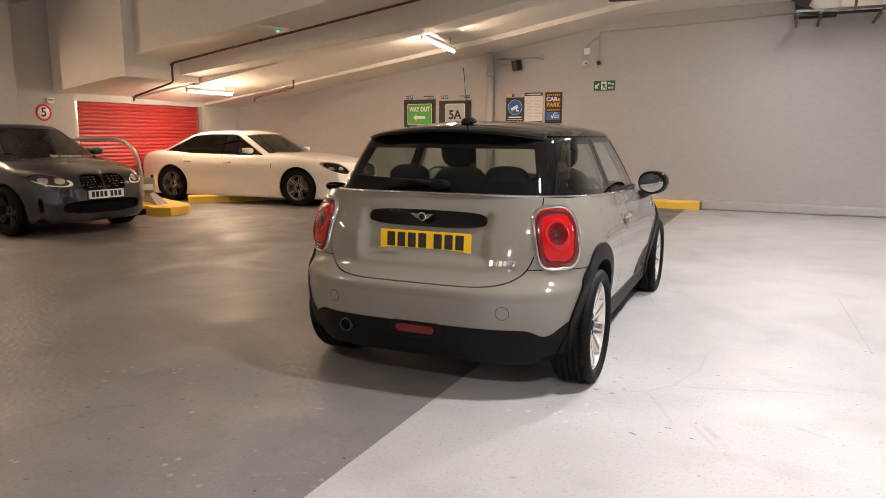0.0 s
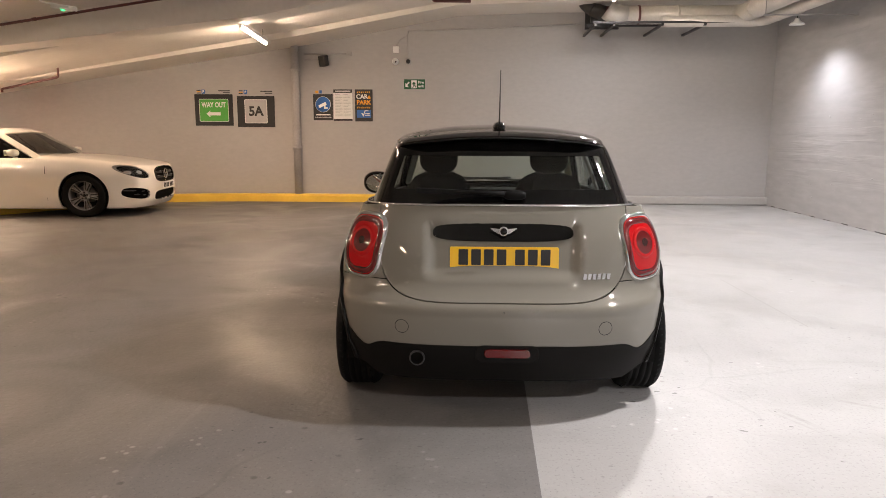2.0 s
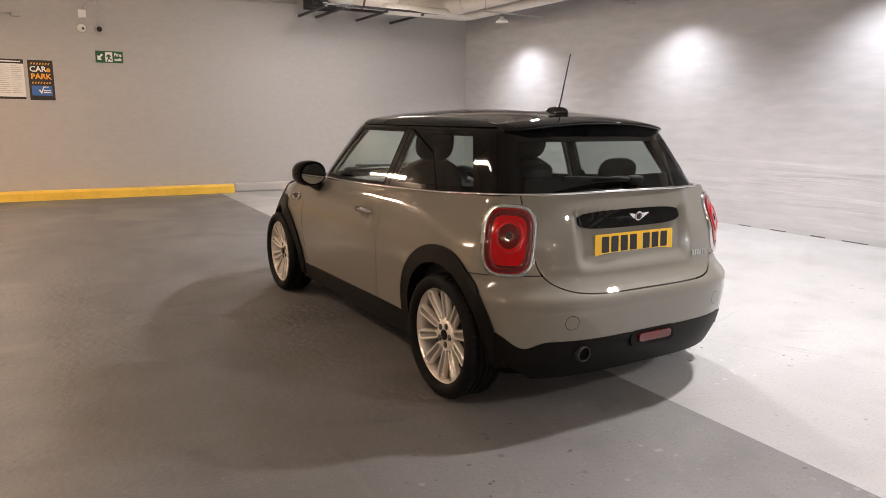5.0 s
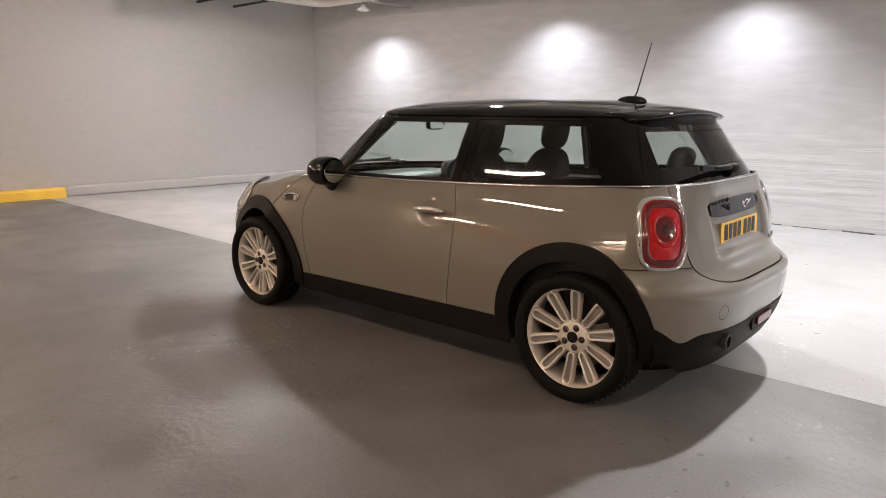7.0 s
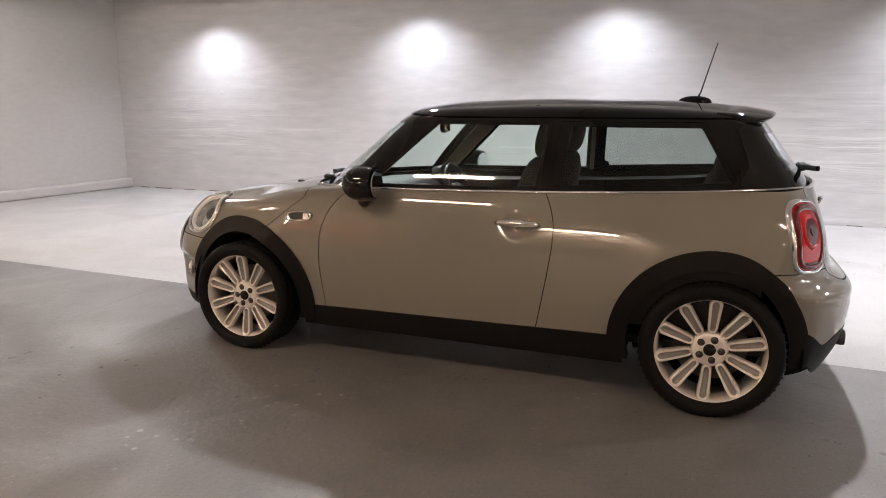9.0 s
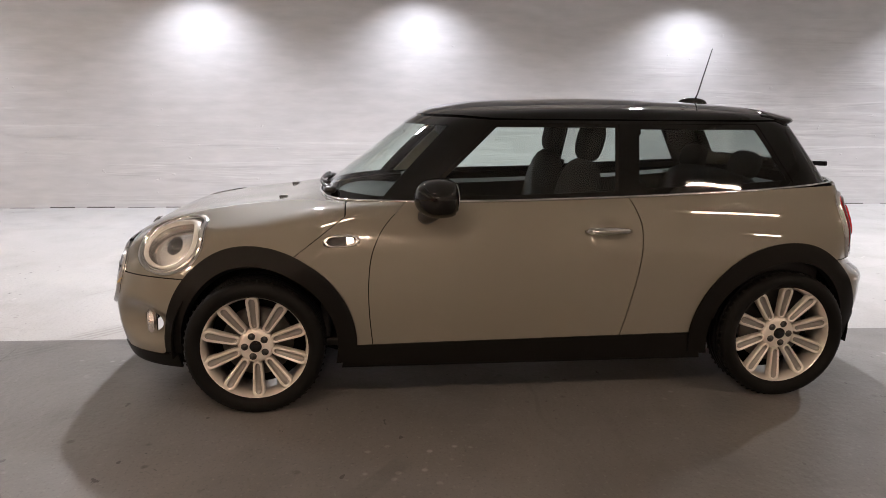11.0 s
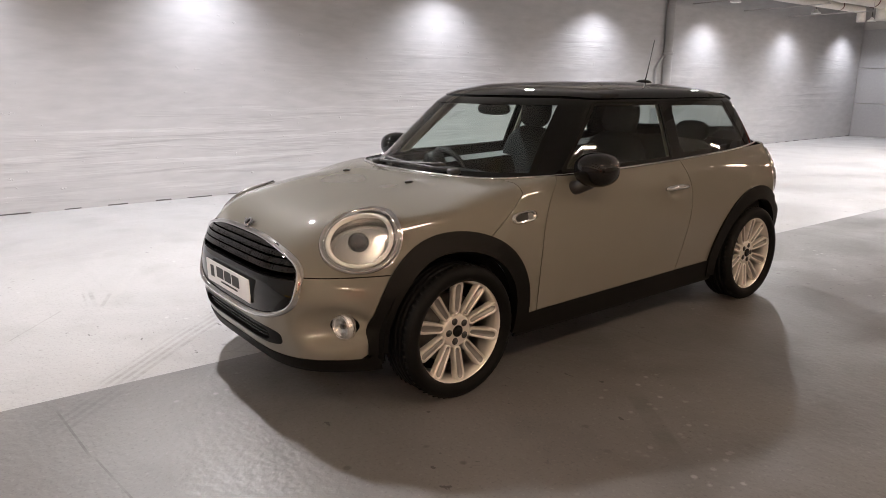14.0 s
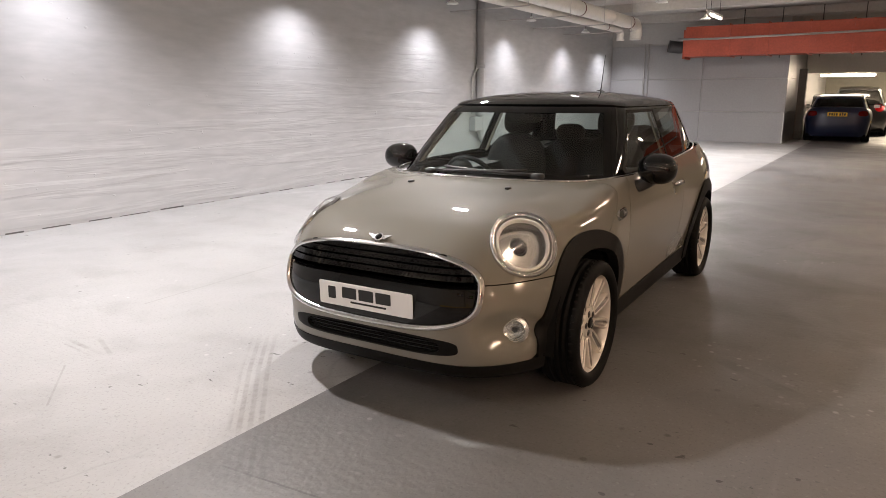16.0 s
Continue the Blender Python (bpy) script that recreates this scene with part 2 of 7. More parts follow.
FLOOR_DARK = floor_paint("dark_floor_paint", (0.118, 0.114, 0.111), (0.178, 0.171, 0.165), (0.050, 0.048, 0.045), 0.55, 3.0, 0.18, [(0.14, 2.74, -0.38, 2.71, 0.006, 0, 0.9), (-0.38, 2.70, -0.75, 2.66, 0.005, 0, 0.8), (-1.3, 0.6, -1.7, 0.9, 0.05, 0, 0.5), (0.22, 2.50, -0.05, 2.80, 0.09, 110, 0.5)], sheen=0.95)
FLOOR_LIGHT = floor_paint("pale_floor_paint", (0.40, 0.40, 0.396), (0.345, 0.34, 0.333), (0.25, 0.242, 0.23), 0.50, 11.0, 0.12,
                          [(1.05, 1.61, 0.74, 1.98, 0.09, 110, 0.8), (0.74, 1.98, 0.28, 2.48, 0.095, 110, 0.8), (1.97, 2.24, 1.70, 2.27, 0.045, 90, 0.9), (1.86, 2.14, 1.62, 2.24, 0.03, 90, 0.8),
                           (2.26, 1.54, 2.30, -0.07, 0.006, 0, 0.9), (1.24, 2.79, 1.65, 2.46, 0.006, 0, 0.6), (1.42, -1.67, 1.50, -1.82, 0.05, 90, 0.9), (1.81, -1.51, 1.90, -1.56, 0.04, 80, 0.9), (0.95, 1.30, 1.25, 0.9, 0.08, 110, 0.3)])
YELLOW = material("yellow_kerb_paint", (0.86, 0.56, 0.008), 0.5, vary=0.4, scale=3, fine=30, bump=0.2, second=(0.55, 0.30, 0.01))
CONCRETE_DARK = material("dirty_joint", (0.10, 0.095, 0.09), 0.9, vary=0.5, scale=6, fine=40)
CONCRETE = material("grey_concrete", (0.27, 0.265, 0.26), 0.8, vary=0.5, scale=2.5, fine=30, bump=0.3)
RED_SHUTTER = material("red_shutter_paint", (0.374, 0.005, 0.004), 0.38, vary=0.4, scale=2, fine=25, second=(0.30, 0.008, 0.007))
PIPE_GREY = material("grey_pipe_paint", (0.42, 0.41, 0.40), 0.5, vary=0.3, scale=3, fine=30)
PIPE_RED = material("dark_red_pipe_paint", (0.10, 0.020, 0.018), 0.45, vary=0.3, scale=6, fine=40)
DUCT_STEEL = material("galvanised_duct", (0.60, 0.57, 0.52), 0.42, metal=0.25, vary=0.35, scale=3, fine=30, second=(0.45, 0.44, 0.42))
DUCT_ORANGE = material("orange_duct_paint", (0.50, 0.065, 0.018), 0.55, vary=0.5, scale=2, fine=18, second=(0.30, 0.04, 0.012))
PANEL = material("grey_wall_panel", (0.34, 0.34, 0.345), 0.42, vary=0.25, scale=1.2, fine=20, second=(0.29, 0.29, 0.295))
STEEL = material("brushed_steel", (0.60, 0.59, 0.57), 0.28, metal=1.0, vary=0.2, scale=5, fine=60)
DARK_METAL = material("dark_metal", (0.05, 0.05, 0.052), 0.5, metal=0.4, vary=0.2, scale=5, fine=40)
BLACK_PLASTIC = material("black_plastic", (0.018, 0.018, 0.018), 0.5, vary=0.2, scale=20, fine=200, bump=0.05)
WHITE_PLASTIC = material("white_plastic", (0.80, 0.80, 0.78), 0.4)
GREEN_SIGN = material("green_sign_film", (0.06, 0.42, 0.03), 0.45, vary=0.1, scale=4)
EXIT_GREEN = material("dark_green_sign_film", (0.01, 0.10, 0.04), 0.45)
BLACK_SIGN = material("black_sign_film", (0.020, 0.020, 0.020), 0.5, vary=0.2, scale=6)
SILVER_SIGN = material("silver_sign_film", (0.45, 0.45, 0.45), 0.5, vary=0.1, scale=5)
BLUE_SIGN = material("blue_sign_film", (0.03, 0.13, 0.42), 0.45)
WHITE_SIGN = material("white_sign_film", (0.78, 0.78, 0.76), 0.5)
ORANGE_SIGN = material("orange_sign_film", (0.85, 0.40, 0.02), 0.5)
RED_SIGN = material("red_sign_film", (0.60, 0.02, 0.02), 0.45)
TUBE_GLOW = glow("lit_tube", (1.0, 0.80, 0.61), 120)
TUBE_BRIGHT = glow("brightly_lit_tube", (1.0, 0.74, 0.53), 320)
SPOT_GLOW = glow("lit_lamp_face", (1.0, 0.97, 0.93), 20)
GREEN_GLOW = glow("lit_green_indicator", (0.05, 0.9, 0.25), 2.0)
SCREEN_GLOW = glow("lit_sign", (1.0, 0.30, 0.05), 1.2)

# car materials
PAINT = material("warm_grey_car_paint", (0.174, 0.165, 0.138), 0.55, metal=0.04, coat=1.0, spec=0.10)
GLOSS_BLACK = material("gloss_black_paint", (0.003, 0.003, 0.003), 0.03, spec=0.42)
CLADDING = material("black_cladding_plastic", (0.0055, 0.005, 0.0045), 0.5, vary=0.2, scale=14, fine=300, bump=0.04, spec=0.14)
CHROME = material("chrome", (0.70, 0.70, 0.70), 0.11, metal=1.0)
ALLOY = material("silver_alloy_paint", (0.74, 0.71, 0.67), 0.28, metal=0.55, coat=0.6)
ALLOY_GREY = material("grey_alloy_paint", (0.30, 0.29, 0.28), 0.3, metal=0.5, coat=0.5)
ALLOY_DARK = material("dark_alloy_pocket", (0.03, 0.03, 0.03), 0.5, metal=0.3)
RUBBER = material("tyre_rubber", (0.005, 0.005, 0.005), 0.6, vary=0.3, scale=12, fine=120, bump=0.06, spec=0.12)
UNDER = material("black_underbody", (0.003, 0.003, 0.003), 0.85, spec=0.1)
RED_LENS = material("red_lamp_lens", (0.42, 0.003, 0.005), 0.12, coat=0.3, spec=0.3)
DARK_RED_LENS = material("dark_red_lamp_lens", (0.10, 0.003, 0.004), 0.14, coat=0.6, spec=0.3)
SMOKE_LENS = material("smoked_lamp_lens", (0.035, 0.010, 0.008), 0.2, coat=0.5, spec=0.2)
PLATE_YELLOW = material("yellow_plate_film", (0.86, 0.52, 0.01), 0.35, coat=0.3)
PLATE_WHITE = material("white_plate_film", (0.80, 0.80, 0.80), 0.35, coat=0.3)
PLATE_INK = material("black_plate_ink", (0.012, 0.012, 0.012), 0.5)
GLASS = pane("clear_tinted_glass", (0.82, 0.89, 0.86))
GLASS_DARK = pane("dark_tinted_glass", (0.60, 0.65, 0.63))
GLASS_BLACK = pane("privacy_glass", (0.05, 0.052, 0.055))
LENS = pane("clear_lamp_lens", (0.92, 0.93, 0.93))
MIRROR = material("mirror_glass", (0.80, 0.84, 0.84), 0.02, metal=1.0)
SEAT = material("charcoal_seat_cloth", (0.013, 0.013, 0.014), 0.8, spec=0.2, vary=0.15, scale=5, fine=30)
TRIM_DARK = material("dark_cabin_trim", (0.011, 0.011, 0.0115), 0.5, spec=0.3, vary=0.15, scale=5, fine=30)
TRIM_PALE = material("pale_cabin_lining", (0.30, 0.28, 0.23), 0.8, vary=0.2, scale=6, fine=90)
REFLECTOR = material("lamp_reflector", (0.86, 0.86, 0.86), 0.24, metal=0.85)
DRL = material("frosted_white_lamp_ring", (0.90, 0.89, 0.87), 0.35)
BRAKE = material("brake_disc_iron", (0.20, 0.19, 0.18), 0.45, metal=0.8, vary=0.3, scale=10)
PAINT_WHITE = material("white_car_paint", (0.82, 0.79, 0.73), 0.3, coat=1.0)
PAINT_SLATE = material("dark_slate_car_paint", (0.016, 0.017, 0.021), 0.3, coat=1.0, spec=0.15)
PAINT_NAVY = material("dark_blue_car_paint", (0.008, 0.014, 0.045), 0.35, metal=0.1, coat=0.35)
PAINT_BLACK = material("black_car_paint", (0.012, 0.012, 0.013), 0.3, coat=1.0)

# ---- mesh tools ----


def mesh_object(name, bm, material_, parent=None, label="", smooth=False):
    data = bpy.data.meshes.new(name)
    if smooth:
        for f in bm.faces:
            f.smooth = True
    bm.to_mesh(data)
    bm.free()
    for m in material_ if isinstance(material_, (list, tuple)) else [material_]:
        data.materials.append(m)
    ob = new(name, data)
    if parent:
        ob.parent = parent
    if label:
        tagged(ob, label)
    return ob


def part(name, bm, material_, parent, label="", smooth=False):
    return mesh_object(name, bm, material_, parent, label, smooth)


def thing(name, label, category, m=None, group="", kind=""):
    ob = new(name)
    ob.empty_display_size = 0.1
    ob.matrix_basis = m or Matrix()
    return tagged(ob, label, category, group, kind)


def box(bm, x0, x1, y0, y1, z0, z1, m=None, bevel=0.0, segs=2):
    """A box with optional rounded edges, added to bm."""
    new_bm = bmesh.new()
    bmesh.ops.create_cube(new_bm, size=1)
    for v in new_bm.verts:
        v.co = ((x0 + x1) / 2 + v.co.x * (x1 - x0), (y0 + y1) / 2 + v.co.y * (y1 - y0), (z0 + z1) / 2 + v.co.z * (z1 - z0))
    if bevel:
        bmesh.ops.bevel(new_bm, geom=new_bm.edges[:], offset=bevel, segments=segs, affect="EDGES", profile=0.5)
    return pour(bm, new_bm, m)


def pour(bm, other, m=None):
    """Adds one bmesh to another, at the pose m."""
    made = {}
    for v in other.verts:
        made[v] = bm.verts.new(m @ v.co if m else v.co)
    for f in other.faces:
        try:
            g = bm.faces.new([made[v] for v in f.verts])
            g.smooth, g.material_index = f.smooth, f.material_index
        except ValueError:
            pass
    other.free()
    return bm


def lathe(bm, profile, segs=48, m=None, close=False):
    """Turns (radius, height) pairs round the local z axis."""
    other = bmesh.new()
    rings = []
    for r, h in profile:
        rings.append([other.verts.new((r * math.cos(2 * math.pi * k / segs), r * math.sin(2 * math.pi * k / segs), h)) for k in range(segs)])
    for a, b in zip(rings, rings[1:] + (rings[:1] if close else [])):
        for k in range(segs):
            f = other.faces.new((a[k], a[(k + 1) % segs], b[(k + 1) % segs], b[k]))
            f.smooth = True
    if not close:
        if profile[0][0] > 1e-4:
            other.faces.new(rings[0][::-1])
        if profile[-1][0] > 1e-4:
            other.faces.new(rings[-1])
    bmesh.ops.remove_doubles(other, verts=other.verts[:], dist=1e-6)
    bmesh.ops.recalc_face_normals(other, faces=other.faces[:])
    return pour(bm, other, m)


def sweep(bm, points, radius, segs=12, m=None, closed=False):
    """A round bar along points; radius a number or one a point."""
    other = bmesh.new()
    pts = [Vector(p) for p in points]
    radii = radius if isinstance(radius, (list, tuple)) else [radius] * len(pts)
    rings, up = [], None
    for i, p in enumerate(pts):
        a = pts[i - 1] if i or closed else p
        b = pts[(i + 1) % len(pts)] if i + 1 < len(pts) or closed else p
        way = (b - a).normalized()
        if up is None:
            up = way.orthogonal().normalized()
        up = (up - way * up.dot(way)).normalized()
        side = way.cross(up)
        rings.append([other.verts.new(p + radii[i] * (up * math.cos(2 * math.pi * k / segs) + side * math.sin(2 * math.pi * k / segs))) for k in range(segs)])
    for a, b in zip(rings, rings[1:] + (rings[:1] if closed else [])):
        for k in range(segs):
            f = other.faces.new((a[k], a[(k + 1) % segs], b[(k + 1) % segs], b[k]))
            f.smooth = True
    if not closed:
        other.faces.new(rings[0][::-1])
        other.faces.new(rings[-1])
    bmesh.ops.recalc_face_normals(other, faces=other.faces[:])
    return pour(bm, other, m)


def elbowed(points, bend, steps=6):
    """The points of a pipe run with its corners rounded."""
    pts = [Vector(p) for p in points]
    out = [pts[0]]
    for a, b, c in zip(pts, pts[1:], pts[2:]):
        r = min(bend, (b - a).length * 0.49, (c - b).length * 0.49)
        p, q = b + (a - b).normalized() * r, b + (c - b).normalized() * r
        for k in range(steps + 1):
            s = k / steps
            out.append((1 - s) ** 2 * p + 2 * s * (1 - s) * b + s * s * q)
    return out + [pts[-1]]


def prism(bm, outline, d0, d1, m=None, bevel=0.0):
    """An outline in the x-z plane, pulled from y = d0 to y = d1."""
    other = bmesh.new()
    f = other.faces.new([other.verts.new((x, d0, z)) for x, z in outline])
    got = bmesh.ops.extrude_face_region(other, geom=[f])
    for v in got["geom"]:
        if isinstance(v, bmesh.types.BMVert):
            v.co.y = d1
    bmesh.ops.recalc_face_normals(other, faces=other.faces[:])
    if bevel:
        bmesh.ops.bevel(other, geom=other.edges[:], offset=bevel, segments=2, affect="EDGES", profile=0.5)
    return pour(bm, other, m)


def rounded(w, h, r, steps=5, cx=0.0, cz=0.0):
    """The outline of a rounded rectangle."""
    out = []
    for sx, sz, a0 in ((1, 1, 0), (-1, 1, 90), (-1, -1, 180), (1, -1, 270)):
        for k in range(steps + 1):
            a = radians(a0 + 90 * k / steps)
            out.append((cx + sx * (w / 2 - r) + r * math.cos(a), cz + sz * (h / 2 - r) + r * math.sin(a)))
    return out


def text_bm(words, size, depth=0.002, m=None, bold=0.0):
    """Letters standing in the x-z plane, facing -y, centred."""
    curve = bpy.data.curves.new("letters", "FONT")
    curve.body, curve.size, curve.extrude, curve.align_x, curve.align_y = words, size, depth, "CENTER", "CENTER"
    curve.resolution_u, curve.offset = 3, bold * size
    ob = new("letters", curve)
    data = ob.to_mesh()
    bm = bmesh.new()
    bm.from_mesh(data)
    ob.to_mesh_clear()
    bpy.data.objects.remove(ob)
    bpy.data.curves.remove(curve)
    bm.transform((m or Matrix()) @ pose(0, 0, 0, 90, 0, 0))
    return bm

# ---- the car park ----
FRONT_V, SIDE_U, LEFT_U, LINE_U, FAR_V, END_V, TOP = 8.70, 6.30, -10.45, 0.20, -18.3, -31.0, 3.78


def structure(name, bm, mat, label, category, smooth=False, kind="structure"):
    bm.transform(ROOM)
    return tagged(mesh_object(name, bm, mat, smooth=smooth), label, category, kind=kind)


def slab(name, mat, label, category, *spans, bevel=0.0):
    bm = bmesh.new()
    for s in spans:
        box(bm, *s, bevel=bevel)
    return structure(name, bm, mat, label, category)


slab("floor_dark", FLOOR_DARK, "worn dark grey painted concrete driving lane", "floor", (LEFT_U - 0.3, LINE_U, END_V - 0.3, FRONT_V + 0.3, -0.25, 0))
slab("floor_light", FLOOR_LIGHT, "scuffed pale grey painted concrete parking bay floor", "floor", (LINE_U, SIDE_U + 0.3, END_V - 0.3, FRONT_V + 0.3, -0.25, 0))
slab("wall_front", WALL_GREY, "grey painted wall behind the car park signs", "wall", (LEFT_U - 0.3, SIDE_U, FRONT_V, FRONT_V + 0.25, 0, 4.0))
side_wall = bmesh.new()
prism(side_wall, [(side_u(FAR_V), 0), (side_u(FAR_V) + 0.25, 0), (side_u(FAR_V) + 0.25, 4.0), (side_u(FAR_V), 4.0)], FAR_V, FRONT_V + 0.25)
for corner_ in side_wall.verts:
    corner_.co.x += side_u(corner_.co.y) - side_u(FAR_V)
structure("wall_side", side_wall, WALL_PALE, "rough pale grey painted wall washed by downlights", "wall")
gap_line = bmesh.new()
for k in range(54):
    v = FAR_V + 0.02 + k * 0.5
    out, high = 0.004 + 0.008 * noise.random(), 0.006 + 0.012 * noise.random()
    box(gap_line, side_u(v) - out, side_u(v) + 0.03, v, min(v + 0.35 + 0.15 * noise.random(), FRONT_V - 0.13), 0.001, high)
structure("trim", gap_line, CONCRETE_DARK, "dark dirty joint along the foot of the wall", "trim")
slab("wall_left", WALL_GREY, "grey painted wall round the red roller shutter", "wall", (LEFT_U - 0.25, LEFT_U, 7.48, FRONT_V, 0, 3.0), (LEFT_U - 0.25, LEFT_U, 4.22, 7.48, 1.95, 4.0),
     (LEFT_U - 0.25, LEFT_U, END_V, 4.22, 0, 4.0), (LEFT_U - 0.45, LEFT_U - 0.3, 4.1, 7.6, 0, 2.2))
slab("pillar", WALL_GREY, "grey painted square concrete pillar", "pillar", (LEFT_U, LEFT_U + 0.32, 1.95, 2.9, 0, 4.0), bevel=0.01)
slab("wall_far", WALL_GREY, "grey wall behind the panelled partition", "wall", (0.88, SIDE_U, FAR_V - 0.25, FAR_V - 0.03, 0, 4.0), (0.88, 1.08, END_V, FAR_V - 0.25, 0, 4.0))
slab("wall_end", TRIM_PALE, "cream wall at the end of the far bay", "wall", (LEFT_U, 1.0, END_V - 0.25, END_V, 0, 4.0))
slab("skirting", WALL_GREY, "low grey concrete upstand along the wall", "skirting", (0.46, side_u(FRONT_V) + 0.1, FRONT_V - 0.12, FRONT_V - 0.002, 0, 0.16), bevel=0.03)


def soffit(points, v0, v1, top):
    """A beam along u whose underside follows (u, z) points."""
    bm = bmesh.new()
    prism(bm, points + [(points[-1][0], top), (points[0][0], top)], v0, v1)
    return bm


CEIL_END = SIDE_U
ceiling = bmesh.new()
box(ceiling, LEFT_U, SIDE_U, END_V, FRONT_V, TOP, TOP + 0.3)
for v in range(-30, 4, 3):
    box(ceiling, LEFT_U, SIDE_U - 0.01, v - 0.2, v + 0.2, TOP - 0.22, TOP - 0.002)
structure("ceiling", ceiling, CEIL_DIMMED, "white painted concrete ceiling with shallow ribs, coloured darker for dim reflections", "ceiling")
structure("ceiling_beam_fascia", soffit([(LEFT_U, 2.62), (-8.5, 2.70), (-4.27, 3.31), (-2.2, 3.60), (-1.2, 3.70)], 4.05, 5.02, TOP - 0.001), CEIL, "white painted sloping ramp edge", "ceiling beam")
structure("ceiling_beam_low", soffit([(LEFT_U, 2.09), (-8.75, 2.31), (-8.55, 2.31)], 3.8, 5.5, TOP - 0.003), CEIL, "white painted low concrete step under the ramp", "ceiling beam")
structure("ceiling_beam_mid", soffit([(LEFT_U, 2.22), (-8.6, 2.42), (-3.3, 2.97), (-1.0, 3.4), (-0.3, 3.6)], 5.02, 5.55, TOP - 0.004), CEIL, "white painted sloping concrete beam", "ceiling beam")
structure("ceiling_ramp", soffit([(LEFT_U, 2.05), (-8.6, 2.30), (-3.5, 3.12), (-1.0, 3.55), (-0.3, 3.68)], 5.55, 7.55, TOP - 0.005), CEIL, "white painted sloping underside of a ramp", "ceiling")
structure("ceiling_beam_wall", soffit([(LEFT_U, 1.99), (-8.0, 2.36), (-3.4, 3.03), (-0.6, 3.53), (1.0, 3.58), (SIDE_U - 0.02, 3.60)], 7.55, FRONT_V - 0.003, TOP - 0.006), CEIL, "white painted beam along the wall", "ceiling beam")


def kerb(name, pts, width, height, mat, label):
    """A kerb along points, with rounded upper edges."""
    bm = bmesh.new()
    section = [(-width / 2, 0), (-width / 2, height * 0.8), (-width * 0.38, height), (width * 0.38, height), (width / 2, height * 0.8), (width / 2, 0)]
    rings = []
    for i, p in enumerate(pts):
        a, b = Vector(pts[max(i - 1, 0)]), Vector(pts[min(i + 1, len(pts) - 1)])
        way = (b - a).normalized()
        side = Vector((way.y, -way.x))
        rings.append([bm.verts.new((p[0] + side.x * s, p[1] + side.y * s, h)) for s, h in section])
    for a, b in zip(rings, rings[1:]):
        for k in range(len(section) - 1):
            bm.faces.new((a[k], a[k + 1], b[k + 1], b[k]))
    bm.faces.new(rings[0])
    bm.faces.new(rings[-1])
    bmesh.ops.recalc_face_normals(bm, faces=bm.faces[:])
    return structure(name, bm, mat, label, "kerb")


kerb("kerb", [(0.44, FRONT_V - 0.1), (-1.5, FRONT_V - 0.1), (-3.4, FRONT_V - 0.1), (-4.6, FRONT_V - 0.14), (-5.5, FRONT_V - 0.25), (-6.3, FRONT_V - 0.5), (-7.0, FRONT_V - 1.05), (-7.5, FRONT_V - 1.9), (-8.05, FRONT_V - 2.8), (-8.7, FRONT_V - 3.5)], 0.2, 0.15, YELLOW,
     "chipped yellow painted kerb along the wall")

# ---- shells: car bodies as smooth surfaces that are cut along their seams ----


def curve(*pts):
    """A smooth curve through (a, b) pairs."""
    xs, ys = np.array([p[0] for p in pts], float), np.array([p[1] for p in pts], float)
    order = np.argsort(xs)
    xs, ys = xs[order], ys[order]
    slope = np.gradient(ys, xs)

    def at(x):
        x = np.clip(x, xs[0], xs[-1])
        i = np.clip(np.searchsorted(xs, x) - 1, 0, len(xs) - 2)
        h = xs[i + 1] - xs[i]
        t = (x - xs[i]) / h
        return (2 * t**3 - 3 * t**2 + 1) * ys[i] + (t**3 - 2 * t**2 + t) * h * slope[i] + (-2 * t**3 + 3 * t**2) * ys[i + 1] + (t**3 - t**2) * h * slope[i + 1]

    return at


def smax(a, b, k):
    h = np.maximum(k - np.abs(a - b), 0) / k
    return np.maximum(a, b) + h * h * k / 4


def ease(x, a, b):
    t = np.clip((x - a) / (b - a), 0, 1)
    return t * t * (3 - 2 * t)


def shell(g, half, zc, stations=150, rounds=130, ends=64, yc=0.0):
    """The half x >= 0 of the surface g = 0, found along rays from a spine in the car's length. Returns places, normals, triangles."""
    phi = np.radians(np.linspace(-90, 90, rounds))
    rows = [(-half, th) for th in np.linspace(-89.6, 0, ends)[:-1]] + [(s, 0.0) for s in np.linspace(-half, half, stations)] + [(half, th) for th in np.linspace(0, 89.6, ends)[1:]]
    base, way = [], []
    for s, th in rows:
        t = np.radians(th)
        way.append(np.stack([np.cos(t) * np.cos(phi), np.full(rounds, np.sin(t)), np.cos(t) * np.sin(phi)], 1))
        base.append(np.tile((0.0, s + yc, zc), (rounds, 1)))
    base, way = np.concatenate(base), np.concatenate(way)
    way[np.abs(way) < 1e-12] = 0
    low, high, found = np.zeros(len(base)), np.full(len(base), 3.5), np.zeros(len(base), bool)
    for d in np.linspace(0.03, 3.5, 140):
        out = (g(base + way * d) > 0) & ~found
        high[out] = d
        found |= out
        low[~found] = d
    for _ in range(26):
        mid = (low + high) / 2
        out = g(base + way * mid[:, None]) > 0
        high, low = np.where(out, mid, high), np.where(out, low, mid)
    places = base + way * high[:, None]
    places[np.abs(places[:, 0]) < 1e-6, 0] = 0
    n = len(rows)
    a = (np.arange(n - 1)[:, None] * rounds + np.arange(rounds - 1)).ravel()
    quads = np.stack([a, a + rounds, a + rounds + 1, a + 1], 1)
    tris = np.concatenate([quads[:, [0, 1, 2]], quads[:, [0, 2, 3]]])
    return places, slopes(g, places), tris


